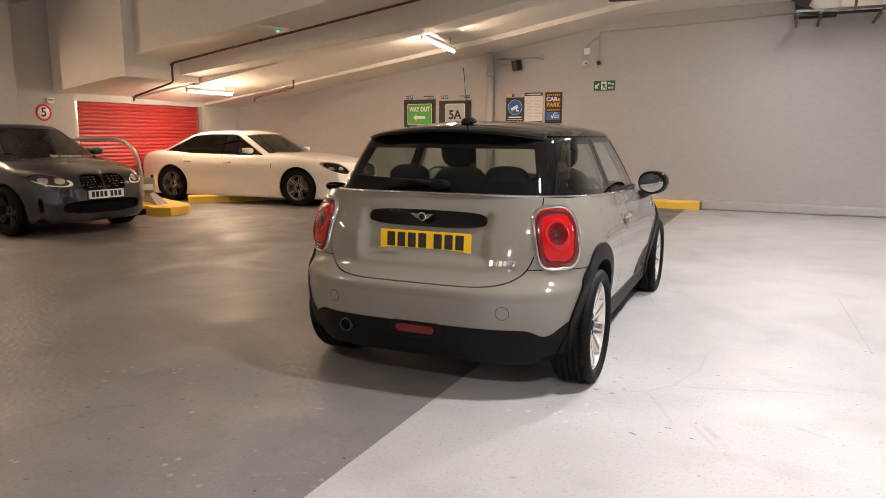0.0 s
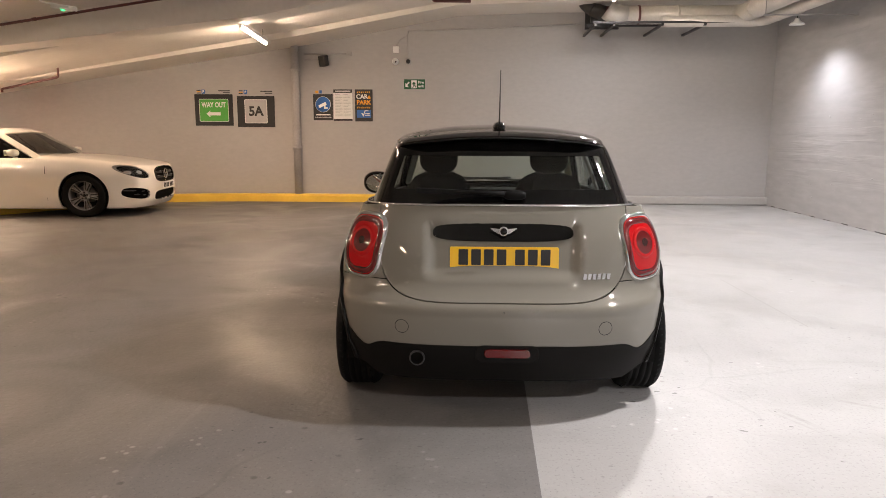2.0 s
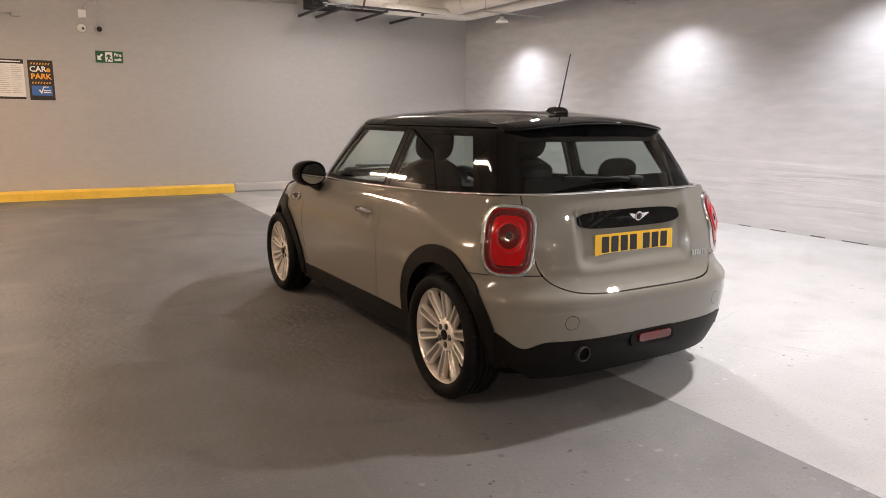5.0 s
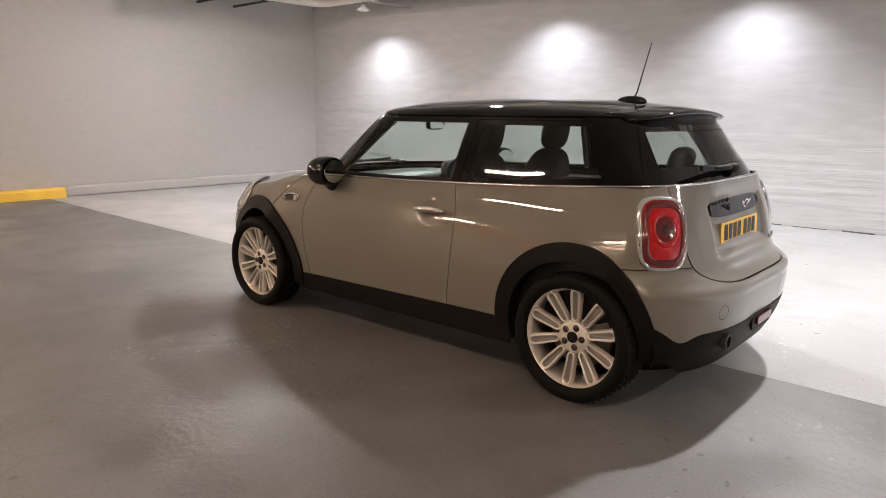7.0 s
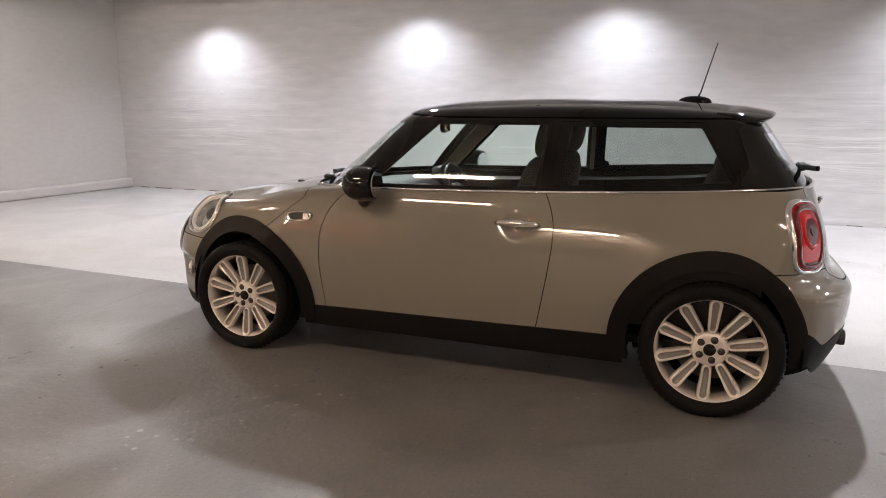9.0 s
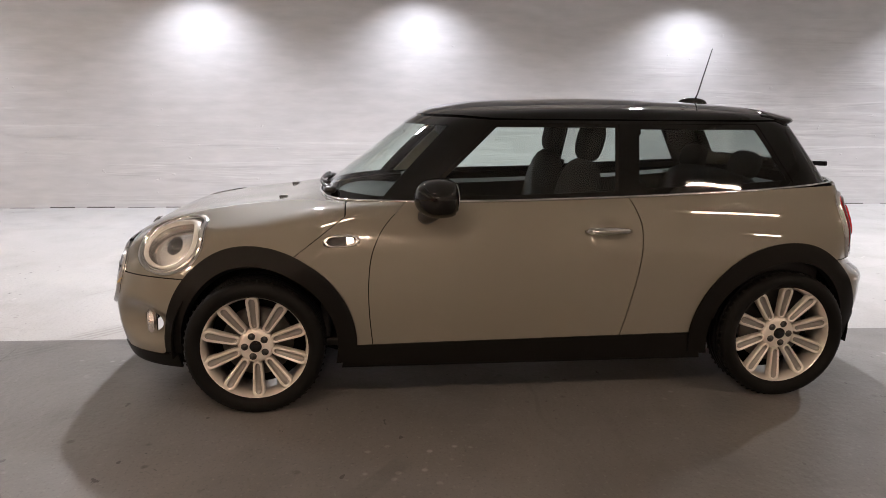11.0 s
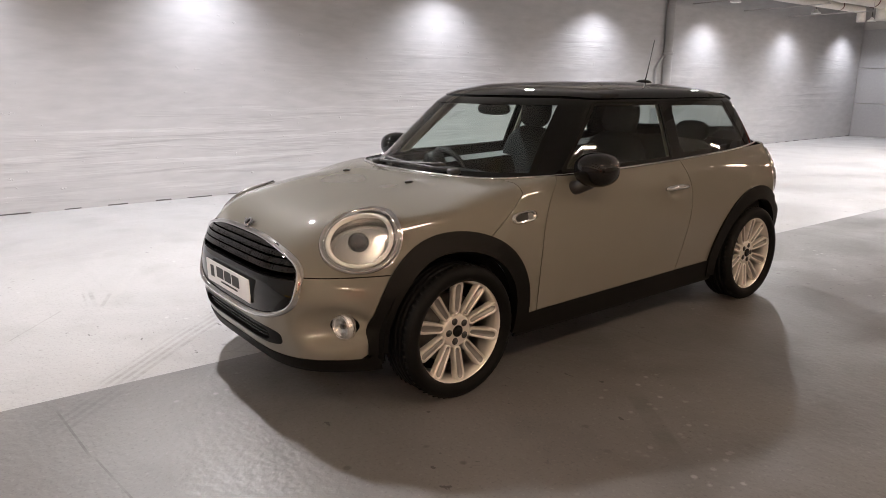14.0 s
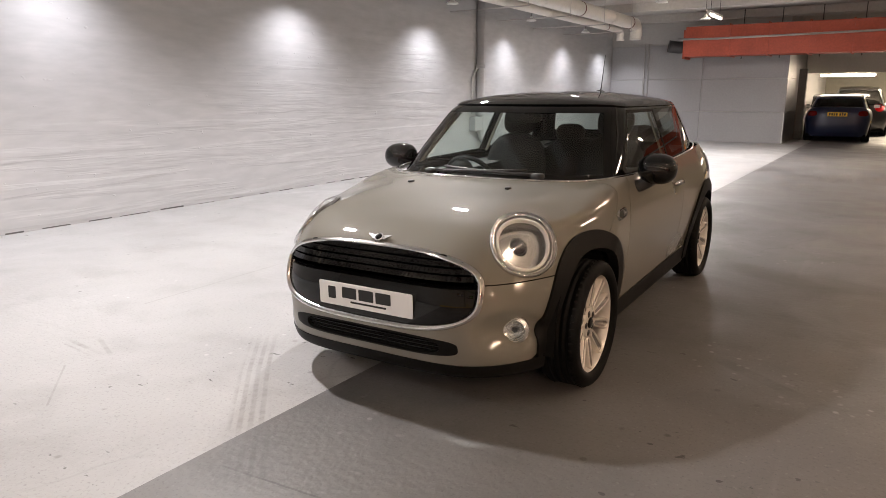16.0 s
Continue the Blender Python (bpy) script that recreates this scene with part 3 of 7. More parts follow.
def slopes(g, p, e=2e-3):
    out = np.stack([g(p + e * k) - g(p - e * k) for k in np.eye(3)], 1)
    out[np.abs(p[:, 0]) < 1e-6, 0] = 0
    return out / np.maximum(np.linalg.norm(out, axis=1, keepdims=True), 1e-9)


def clip(mesh, f):
    """What of a mesh lies where f >= 0, cut along f = 0."""
    p, nrm, tri = mesh
    if not len(tri):
        return mesh
    d = f(p)
    d = np.where(np.abs(d) < 1e-9, 1e-9, d)
    inside = d[tri] > 0
    count = inside.sum(1)
    whole, one, two = tri[count == 3], tri[count == 1], tri[count == 2]

    def turned(t, first):
        i = np.argmax(first, 1)
        return np.stack([t[np.arange(len(t)), (i + k) % 3] for k in range(3)], 1)

    one, two = turned(one, d[one] > 0), turned(two, d[two] < 0)
    pairs = np.concatenate([one[:, [0, 1]], one[:, [0, 2]], two[:, [0, 1]], two[:, [0, 2]]])
    if len(pairs):
        pairs.sort(1)
        uniq, back = np.unique(pairs, axis=0, return_inverse=True)
        back = back.ravel()
        a, b = p[uniq[:, 0]], p[uniq[:, 1]]
        lo, hi, sign = np.zeros(len(uniq)), np.ones(len(uniq)), np.sign(d[uniq[:, 0]])
        for _ in range(14):
            m = (lo + hi) / 2
            same = np.sign(f(a + (b - a) * m[:, None])) == sign
            lo, hi = np.where(same, m, lo), np.where(same, hi, m)
        m = hi[:, None]
        q, qn = a + (b - a) * m, nrm[uniq[:, 0]] * (1 - m) + nrm[uniq[:, 1]] * m
        qn /= np.maximum(np.linalg.norm(qn, axis=1, keepdims=True), 1e-9)
        back = back + len(p)
        n1, n2 = len(one), len(two)
        ab, ac, cb, cc = back[:n1], back[n1:2 * n1], back[2 * n1:2 * n1 + n2], back[2 * n1 + n2:]
        whole = np.concatenate([whole, np.stack([one[:, 0], ab, ac], 1), np.stack([cb, two[:, 1], two[:, 2]], 1), np.stack([cb, two[:, 2], cc], 1)])
        p, nrm = np.concatenate([p, q]), np.concatenate([nrm, qn])
    used, tri = np.unique(whole, return_inverse=True)
    return p[used], nrm[used], tri.reshape(-1, 3)


def cut(mesh, *fs):
    for f in fs:
        mesh = clip(mesh, f)
    return mesh


def mirrored(mesh):
    p, n, t = mesh
    return p * (-1, 1, 1), n * (-1, 1, 1), t[:, ::-1]


def joined(*meshes):
    ps, ns, ts, k = [], [], [], 0
    for p, n, t in meshes:
        ps.append(p), ns.append(n), ts.append(t + k)
        k += len(p)
    return np.concatenate(ps), np.concatenate(ns), np.concatenate(ts)


def both(mesh):
    return joined(mesh, mirrored(mesh))


def raised(mesh, by):
    return mesh[0] + mesh[1] * by, mesh[1], mesh[2]


def flanged(mesh, depth):
    """Gives a cut panel turned-in edges of that depth."""
    p, n, t = mesh
    if not len(t):
        return mesh
    e = np.concatenate([t[:, [0, 1]], t[:, [1, 2]], t[:, [2, 0]]])
    keys = e[:, 0] * (len(p) + 1) + e[:, 1]
    rim = e[~np.isin(e[:, 1] * (len(p) + 1) + e[:, 0], keys)]
    rim = rim[~((np.abs(p[rim[:, 0], 0]) < 1e-4) & (np.abs(p[rim[:, 1], 0]) < 1e-4))]
    a, b = p[rim[:, 0]], p[rim[:, 1]]
    c, d = b - n[rim[:, 1]] * depth, a - n[rim[:, 0]] * depth
    out = np.cross(b - a, n[rim[:, 0]])
    out /= np.maximum(np.linalg.norm(out, axis=1, keepdims=True), 1e-9)
    k, m = len(p), len(rim)
    i = np.arange(m)
    quads = np.concatenate([np.stack([k + m + i, k + i, k + 3 * m + i], 1), np.stack([k + m + i, k + 3 * m + i, k + 2 * m + i], 1)])
    return np.concatenate([p, a, b, c, d]), np.concatenate([n] + [out] * 4), np.concatenate([t, quads])


def panel(name, mesh, mat, parent, label="", lift=0.0, depth=0.012):
    """A cut piece of a shell as an object, lifted off the shell and with turned-in edges."""
    p, n, t = flanged(raised(mesh, lift), depth) if depth else raised(mesh, lift)
    data = bpy.data.meshes.new(name)
    data.from_pydata(p.tolist(), [], t.tolist())
    data.polygons.foreach_set("use_smooth", np.ones(len(data.polygons), bool))
    data.materials.append(mat)
    data.normals_split_custom_set_from_vertices(n.tolist())
    ob = new(name, data)
    ob.parent = parent
    return tagged(ob, label) if label else ob


def line(y0, z0, y1, z1):
    """Positive on the left of the way from (y0, z0) to (y1, z1), in the side view; in metres."""
    ln = math.hypot(y1 - y0, z1 - z0)
    return lambda p: ((y1 - y0) * (p[:, 2] - z0) - (z1 - z0) * (p[:, 1] - y0)) / ln


def oval(c, n, a, b, power=2.0, lean=0.0, reach=0.3):
    """Positive inside an oval seen along n, about c, of half sizes a across and b upward; in metres."""
    n = Vector(n).normalized()
    across = Vector((0, 0, 1)).cross(n).normalized()
    up = n.cross(across)
    across, up = across * math.cos(lean) + up * math.sin(lean), up * math.cos(lean) - across * math.sin(lean)
    c, n, across, up = (np.array(v) for v in (c, n, across, up))

    def f(p):
        q = p - c
        s, t = q @ across, q @ up
        inside = (1 - ((np.abs(s) / a) ** power + (np.abs(t) / b) ** power) ** (1 / power)) * min(a, b)
        return np.where(np.abs(q @ n) > reach, -1.0, inside)

    return f


def less(f, by):
    return lambda p: f(p) - by


def anti(f):
    return lambda p: -f(p)


def blob(bm, c, r, power=2.6, m=None, segs=24, rings=14):
    """A rounded box-like body."""
    other = bmesh.new()
    bmesh.ops.create_uvsphere(other, u_segments=segs, v_segments=rings, radius=1)
    for v in other.verts:
        k = (abs(v.co.x) ** power + abs(v.co.y) ** power + abs(v.co.z) ** power) ** (-1 / power)
        v.co = (c[0] + v.co.x * k * r[0], c[1] + v.co.y * k * r[1], c[2] + v.co.z * k * r[2])
    for f in other.faces:
        f.smooth = True
    return pour(bm, other, m)


# ---- wheels ----


def tyre_bm(r, rim, w):
    h = w / 2
    side = [(rim - 0.006, -h * 0.86), (rim + 0.012, -h * 0.98), (rim + (r - rim) * 0.45, -h * 1.03), (r - 0.020, -h * 0.99), (r - 0.006, -h * 0.87), (r - 0.001, -h * 0.74)]
    tread = []
    for k in (-0.46, -0.16, 0.16, 0.46):
        tread += [(r, h * k - 0.006), (r - 0.007, h * k - 0.004), (r - 0.007, h * k + 0.004), (r, h * k + 0.006)]
    bm = lathe(bmesh.new(), side + tread + [(a, -b) for a, b in reversed(side)], 72, close=True)
    # shoulder blocks
    for k in range(60):
        a = 2 * math.pi * k / 60
        for s in (-1, 1):
            box(bm, -0.0045, 0.0045, -0.001, 0.0018, -h * 0.15, h * 0.15, Matrix.Rotation(a, 4, "Z") @ Matrix.Translation((0, r - 0.004, s * h * 0.78)) @ Matrix.Rotation(s * 0.55, 4, "X"))
    return bm


def spoke_bm(r0, r1, w0, w1, z0, z1, groove=0.006):
    """One alloy spoke: a long loop with a groove along its middle."""
    n = 8
    bm = bmesh.new()

    def ring(scale, lift):
        pts = []
        for k in range(n + 1):
            a = math.pi * (k / n) - math.pi / 2
            pts.append((r1 - w1 * 0.6 + math.cos(a) * w1 * 0.6 * scale, math.sin(a) * w1 / 2 * scale))
        for k in range(n + 1):
            a = math.pi / 2 + math.pi * (k / n)
            pts.append((r0 + w0 * 0.6 + math.cos(a) * w0 * 0.6 * scale, math.sin(a) * w0 / 2 * scale))
        return [bm.verts.new((x, y, z0 + (z1 - z0) * (x - r0) / (r1 - r0) + lift)) for x, y in pts]

    rings = [ring(1.08, -0.030), ring(1.03, -0.010), ring(0.94, -0.002), ring(0.82, 0.0), ring(0.64, -0.001), ring(0.50, -0.004), ring(0.40, -groove), ring(0.16, -groove)]
    for a, b in zip(rings, rings[1:]):
        for k in range(len(a)):
            f = bm.faces.new((a[k], a[(k + 1) % len(a)], b[(k + 1) % len(a)], b[k]))
            f.smooth = True
            f.material_index = 1 if a is rings[-2] or a is rings[-3] else 0
    bm.faces.new(rings[-1]).material_index = 1
    bmesh.ops.recalc_face_normals(bm, faces=bm.faces[:])
    return bm


def wheel_set(parent, spots, r, rim, w, spokes=10, mat=None, twin=False):
    """Four wheels: one is built with its parts, and its meshes serve all."""
    mat = mat or ALLOY
    h = w / 2
    meshes = {}

    def made(name, bm, m, smooth=False):
        ob = mesh_object(name, bm, m, None, "", smooth)
        meshes[name] = ob.data
        bpy.data.objects.remove(ob)

    barrel = lathe(bmesh.new(), [(rim * 0.90, -h * 0.8), (rim * 0.91, h * 0.45), (rim * 0.955, h * 0.72), (rim * 0.985, h * 0.80), (rim * 1.03, h * 0.84), (rim * 1.045, h * 0.80), (rim * 1.04, h * 0.6), (rim * 0.96, -h * 0.8)], 64, close=True)
    made("wheel", barrel, mat)
    made("tyre", tyre_bm(r, rim, w), RUBBER)
    # single spokes are silver throughout; ALLOY_GREY puts the groove's shade into its colour
    spoke = spoke_bm(0.072, rim * 0.990, 0.042 if not twin else 0.034, 0.056 if not twin else 0.050, h * 0.50, h * 0.76, 0.028 if twin else 0.020)
    made("spoke", spoke, [mat, ALLOY_DARK if twin else ALLOY_GREY])
    made("hub", lathe(bmesh.new(), [(0.0, h * 0.53), (0.060, h * 0.53), (0.074, h * 0.50), (0.082, h * 0.36), (0.082, h * 0.1), (0.0, h * 0.1)], 32), mat)
    made("hub_cap", lathe(bmesh.new(), [(0.0, h * 0.62), (0.022, h * 0.61), (0.027, h * 0.58), (0.027, h * 0.5), (0, h * 0.5)], 24), GLOSS_BLACK)
    made("wheel_bolt", lathe(bmesh.new(), [(0.0, h * 0.57), (0.007, h * 0.57), (0.0075, h * 0.545), (0.0165, h * 0.545), (0.0165, h * 0.49), (0, h * 0.49)], 12), DARK_METAL)
    made("brake_disc", lathe(bmesh.new(), [(0.0, 0.012), (0.07, 0.012), (0.075, -0.02), (rim * 0.66, -0.02), (rim * 0.66, -0.045), (0, -0.045)], 40), BRAKE)
    made("wheel_well", lathe(bmesh.new(), [(0.0, -h * 0.75), (rim * 0.89, -h * 0.75), (rim * 0.89, -h * 0.85), (0, -h * 0.85)], 32), UNDER)
    for (x, y, z), out in spots:
        top = new("wheel", meshes["wheel"])
        top.parent = parent
        top.matrix_basis = pose(x, y, z, 0, 90 * out, 0) @ Matrix.Rotation(radians(random.Random(int(y * 100) + out).uniform(0, 36)), 4, "Z")
        for name in ("tyre", "hub", "hub_cap", "brake_disc", "wheel_well"):
            ob = new(name, meshes[name])
            ob.parent = top
        count = spokes if not twin else spokes * 2
        for k in range(count):
            ob = new("spoke", meshes["spoke"])
            ob.parent = top
            a = 2 * math.pi * k / spokes if not twin else 2 * math.pi * (k // 2) / spokes + (0.17 if k % 2 else -0.17)
            ob.matrix_basis = Matrix.Rotation(a, 4, "Z")
        for k in range(5):
            ob = new("wheel_bolt", meshes["wheel_bolt"])
            ob.parent = top
            ob.matrix_basis = Matrix.Rotation(2 * math.pi * (k + 0.25) / 5, 4, "Z") @ Matrix.Translation((0.049, 0, 0))


# ---- the grey hatchback ----
AXLE, ARCH_Z, HUB_Z = 1.2475, 0.305, 0.308
belt = curve((1.05, 0.948), (0.8, 0.947), (0.6, 0.948), (0.0, 0.955), (-0.44, 0.967), (-1.07, 0.994), (-1.5, 1.018), (-1.75, 1.03))
side_w = curve((0.10, 0.735), (0.20, 0.762), (0.32, 0.780), (0.5, 0.806), (0.65, 0.818), (0.76, 0.811), (0.84, 0.794), (0.90, 0.772), (0.95, 0.748), (1.0, 0.725), (1.1, 0.67))
nose = curve((0.10, 1.86), (0.18, 1.925), (0.28, 1.965), (0.40, 1.985), (0.52, 1.985), (0.62, 1.962), (0.70, 1.915), (0.76, 1.862), (0.82, 1.79), (0.9, 1.62), (1.0, 1.35))
tail = curve((0.10, 1.70), (0.2, 1.765), (0.3, 1.815), (0.4, 1.843), (0.52, 1.855), (0.575, 1.848), (0.61, 1.80), (0.64, 1.770), (0.70, 1.748), (0.80, 1.722), (0.90, 1.692), (0.98, 1.664), (1.06, 1.632), (1.2, 1.50))
deck = curve((2.05, 0.62), (1.95, 0.705), (1.87, 0.768), (1.75, 0.822), (1.6, 0.862), (1.4, 0.895), (1.2, 0.915), (1.0, 0.941), (0.85, 0.950), (0.6, 0.966), (0.0, 0.985), (-1.0, 1.03), (-1.5, 1.075), (-1.8, 1.09))


def lower_body(p):
    x, y, z = np.abs(p[:, 0]), p[:, 1], p[:, 2]
    w = side_w(z) - 0.040 * np.maximum(y - 1.05, 0) ** 2 / 0.25 - 0.022 * np.maximum(-y - 1.05, 0) ** 2 / 0.25
    w = w + 0.026 * np.exp(-(((np.abs(y) - AXLE) / 0.36) ** 2)) * np.exp(-(((z - 0.52) / 0.27) ** 2))
    w = w - 0.016 * np.exp(-((((y + 0.355) / 0.062) ** 2 + ((z - 0.815) / 0.055) ** 2) ** 1.5))
    end = (np.minimum(x, 1.0) / 0.75) ** 5.0 * (0.42 + 0.16 * ease(z, 0.5, 0.8))
    back = (np.minimum(x, 1.0) / 0.75) ** 4.0 * (0.20 - 0.055 * np.exp(-(((z - 0.83) / 0.16) ** 2)))
    recess = 0.030 * ease(0.39 - x, 0, 0.075) * ease(z, 0.665, 0.73) * ease(0.95 - z, 0, 0.02)
    fog = 0.078 * np.exp(-(((x - 0.628) / 0.088) ** 2 + ((z - 0.39) / 0.082) ** 2) ** 2)
    hood = deck(y) - (0.14 + 0.86 * ease(y, 0.78, 1.55)) * ease(y, 0.4, 0.7) * (0.035 * (x / 0.6) ** 2 + 0.03 * (x / 0.68) ** 6) + 0.012 * ease(y, 0.9, 1.3) * np.exp(-(((x - 0.42) / 0.16) ** 2))
    g = smax(x - w, z - hood, 0.05 + 0.06 * ease(y, 0.75, 1.15))
    g = smax(g, (y - (nose(z) - end - fog)) * 0.9, 0.05)
    g = smax(g, (-y - (tail(z) - back - recess)) * 0.95, 0.045)
    return smax(g, 0.17 - z, 0.03)


roof_z = curve((0.9, 1.25), (0.6, 1.312), (0.45, 1.348), (0.28, 1.381), (-0.07, 1.402), (-0.4, 1.41), (-0.65, 1.409), (-1.15, 1.388), (-1.46, 1.352), (-1.8, 1.30))


def cabin(p):
    x, y, z = np.abs(p[:, 0]), p[:, 1], p[:, 2]
    s = 0.728 - 0.375 * (z - 0.95) - 0.12 * (z - 0.95) ** 2 - 0.075 * (np.maximum(-y - 0.85, 0) / 0.65) ** 2 - 0.03 * (np.maximum(y, 0) / 0.6) ** 2
    front = (y - (1.0 - 1.30 * (z - 0.93) - 0.34 * (x / 0.7) ** 2.3)) * 0.61
    rear = (-y - (1.655 - 0.74 * (z - 1.0) - 0.11 * (x / 0.62) ** 2.6)) * 0.80
    top = z - (roof_z(y) - 0.045 * (x / 0.5) ** 2.2)
    g = smax(x - s, front, 0.11)
    g = smax(g, rear, 0.09)
    return smax(g, top, 0.045)


WAIST_Y = -0.35
cowl_out = curve((-95, 0.004), (40, 0.004), (45, 0.006), (50, 0.014), (57, 0.056), (60.7, 0.082), (64.5, 0.092), (70, 0.066), (80, 0.024), (90, 0.006), (95, 0.006))


def root(f, lo, hi):
    for _ in range(32):
        mid = (lo + hi) / 2
        far = f(mid) > 0
        lo, hi = np.where(far, lo, mid), np.where(far, mid, hi)
    return lo


def waist():
    """Where the painted body ends under the windows, by the angle about an upright axis: radius, height, and the glass's radius."""
    a = np.radians(np.linspace(-90, 90, 181))
    put = lambda r, z: np.stack([r * np.cos(a), WAIST_Y + r * np.sin(a), z], 1)
    z = np.full(len(a), 0.96)
    for _ in range(12):
        inner = root(lambda r: cabin(put(r, z)), np.full(len(a), 0.3), np.full(len(a), 1.6))
        z = 0.5 * z + 0.5 * belt(WAIST_Y + inner * np.sin(a))
    r = inner + cowl_out(np.degrees(a))
    top = root(lambda q: lower_body(put(r, q)), np.full(len(a), 0.85), np.full(len(a), 1.1))
    smooth = lambda v: np.convolve(np.pad(v, 4, mode="edge"), np.ones(9) / 9, "valid")
    high = smooth(np.minimum(top, belt(WAIST_Y + inner * np.sin(a)) + 0.001))
    rim = np.clip(root(lambda q: lower_body(put(q, high - 0.002)), inner - 0.05, inner + 0.15), r, r + 0.03)
    rim = smooth(np.where(np.degrees(a) > 52, r, rim))
    return tuple(lambda q, v=v: np.interp(q, a, v) for v in (r, high, inner, rim))


def beaded(mesh, f, width, high, bands=6):
    """A band 0 <= f <= width of a shell as a rounded bead."""
    out = []
    for k in range(bands):
        lo, hi = width * k / bands, width * (k + 1) / bands
        p, n, t = cut(mesh, less(f, lo), lambda p, hi=hi: hi - f(p))
        if not len(t):
            continue
        s = np.clip(f(p) / width, 0, 1)
        g = slopes(f, p)
        tilt = (high * 4 * (1 - 2 * s) / width)[:, None] * g
        m = n - tilt
        m /= np.maximum(np.linalg.norm(m, axis=1, keepdims=True), 1e-9)
        out.append((p + n * (high * 4 * s * (1 - s))[:, None], m, t))
    return joined(*out)


def even(f):
    """The outline f turned into a true distance, as seen from the front."""
    def g(p, e=1e-3):
        dx, dz = ((f(p + e * np.array(k)) - f(p - e * np.array(k))) / (2 * e) for k in ((1.0, 0, 0), (0, 0, 1.0)))
        return f(p) / np.clip(np.hypot(dx, dz), 0.25, 1.5)

    return g


def hatchback():
    car = thing("car", "warm grey three-door hatchback with black roof and wheel arches", "car", pose(0.010, 0, 0))
    A, B = shell(lower_body, 1.25, 0.55), shell(cabin, 0.75, 1.05, 140, 130, 60, yc=-0.45)
    front_arch = lambda p: np.hypot((p[:, 1] - AXLE) * (1 + 0.10 * ease(p[:, 1] - AXLE, 0, 0.25)), p[:, 2] - ARCH_Z)
    rear_arch = lambda p: np.hypot((p[:, 1] + AXLE) * (1 + 0.16 * ease(-p[:, 1] - AXLE, 0, 0.25)), p[:, 2] - ARCH_Z)
    side_arch = rear_arch
    rear_arch = lambda p: side_arch(p) + 0.35 * np.maximum(0.762 - p[:, 0], 0) / 0.1 * ease(p[:, 2], 0.30, 0.42)
    arch = lambda p: np.minimum(front_arch(p), rear_arch(p))
    X, Y, Z = (lambda p: p[:, 0]), (lambda p: p[:, 1]), (lambda p: p[:, 2])

    def low(p):
        """Positive above the edge between the paint and the black lower trim."""
        x, y, z = p.T
        edge = 0.308 - 0.015 * y
        edge = edge + ease(y, 1.15, 1.25) * (0.365 - edge)
        edge = edge + ease(y, 1.57, 1.66) * (0.245 - edge)
        behind = 0.385 - 0.035 * np.exp(-(((x - 0.66) / 0.05) ** 2)) + 0.05 * ease(x, 0.69, 0.80)
        return z - (edge + ease(-y, 1.5, 1.62) * (behind - edge))

    grille = oval((0, 1.95, 0.562), (0, 1, 0), 0.548, 0.178, 2.9, reach=0.6)
    intake = oval((0, 1.95, 0.326), (0, 1, 0), 0.455, 0.044, 4.0, reach=0.5)
    head_n = (0.42, 0.82, 0.36)
    head = oval((0.620, 1.655, 0.762), head_n, 0.148, 0.156, 2.1, reach=0.16)
    fog_n = (0.55, 0.83, 0.0)
    fog = oval((0.630, 1.74, 0.389), (0.22, 0.97, 0), 0.047, 0.047, 2.0, reach=0.2)
    rear_n = (0.62, -0.78, 0.12)
    lamp_ = oval((0.680, -1.602, 0.826), rear_n, 0.116, 0.163, 3.5, lean=0.05, reach=0.17)
    scuttle = oval((0.8, 0.855, 0.789), (1, 0, 0), 0.082, 0.026, 3.0, lean=-0.05)
    gate = oval((0, -1.7, 1.10), (0, -1, 0), 0.60, 0.512, 6.0, reach=0.42)
    grip = oval((0, -1.7, 0.897), (0, -1, 0), 0.338, 0.042, 3.4, reach=0.3)
    ring_r, ring_z, in_r, rim_r = waist()
    out_cabin = lambda p: np.where(p[:, 2] < 0.87, 1.0, np.hypot(p[:, 0], p[:, 1] - WAIST_Y) - ring_r(np.arctan2(p[:, 1] - WAIST_Y, np.abs(p[:, 0]))))
    under_ring = lambda p: ring_z(np.arctan2(p[:, 1] - WAIST_Y, np.abs(p[:, 0]))) + 0.002 - p[:, 2]
    above_ring = lambda p: p[:, 2] - ring_z(np.arctan2(p[:, 1] - WAIST_Y, np.abs(p[:, 0]))) + 0.012
    front_edge = curve((0.20, 0.715), (0.294, 0.722), (0.45, 0.735), (0.602, 0.737), (0.757, 0.712), (0.85, 0.665), (0.945, 0.575), (1.0, 0.52))
    rear_edge = curve((0.20, -0.425), (0.323, -0.452), (0.5, -0.487), (0.646, -0.513), (0.76, -0.525), (0.837, -0.522), (0.91, -0.500), (0.972, -0.468), (1.0, -0.452))
    fe, re = (lambda p: p[:, 1] - front_edge(p[:, 2])), (lambda p: p[:, 1] - rear_edge(p[:, 2]))
    clam = lambda p: (p[:, 1] - (1.052 - 1.30 * (np.minimum(p[:, 2], 0.895) - 0.73))) * 0.75  # positive ahead of the bonnet's seam
    gap = 0.0024

    # paint
    skin = cut(A, lambda p: arch(p) - 0.447, low, out_cabin, under_ring)
    for f in (grille, intake, head, fog, lamp_, scuttle, grip):
        skin = cut(skin, anti(f))
    ahead, behind_ = cut(skin, less(fe, gap)), cut(skin, less(anti(re), gap))
    door = cut(skin, less(anti(fe), gap), less(re, gap))
    nose_skin = cut(ahead, less(clam, gap))
    bonnet = cut(nose_skin, lambda p: p[:, 2] - 0.606 - gap)
    bumper = cut(nose_skin, lambda p: 0.606 - gap - p[:, 2])
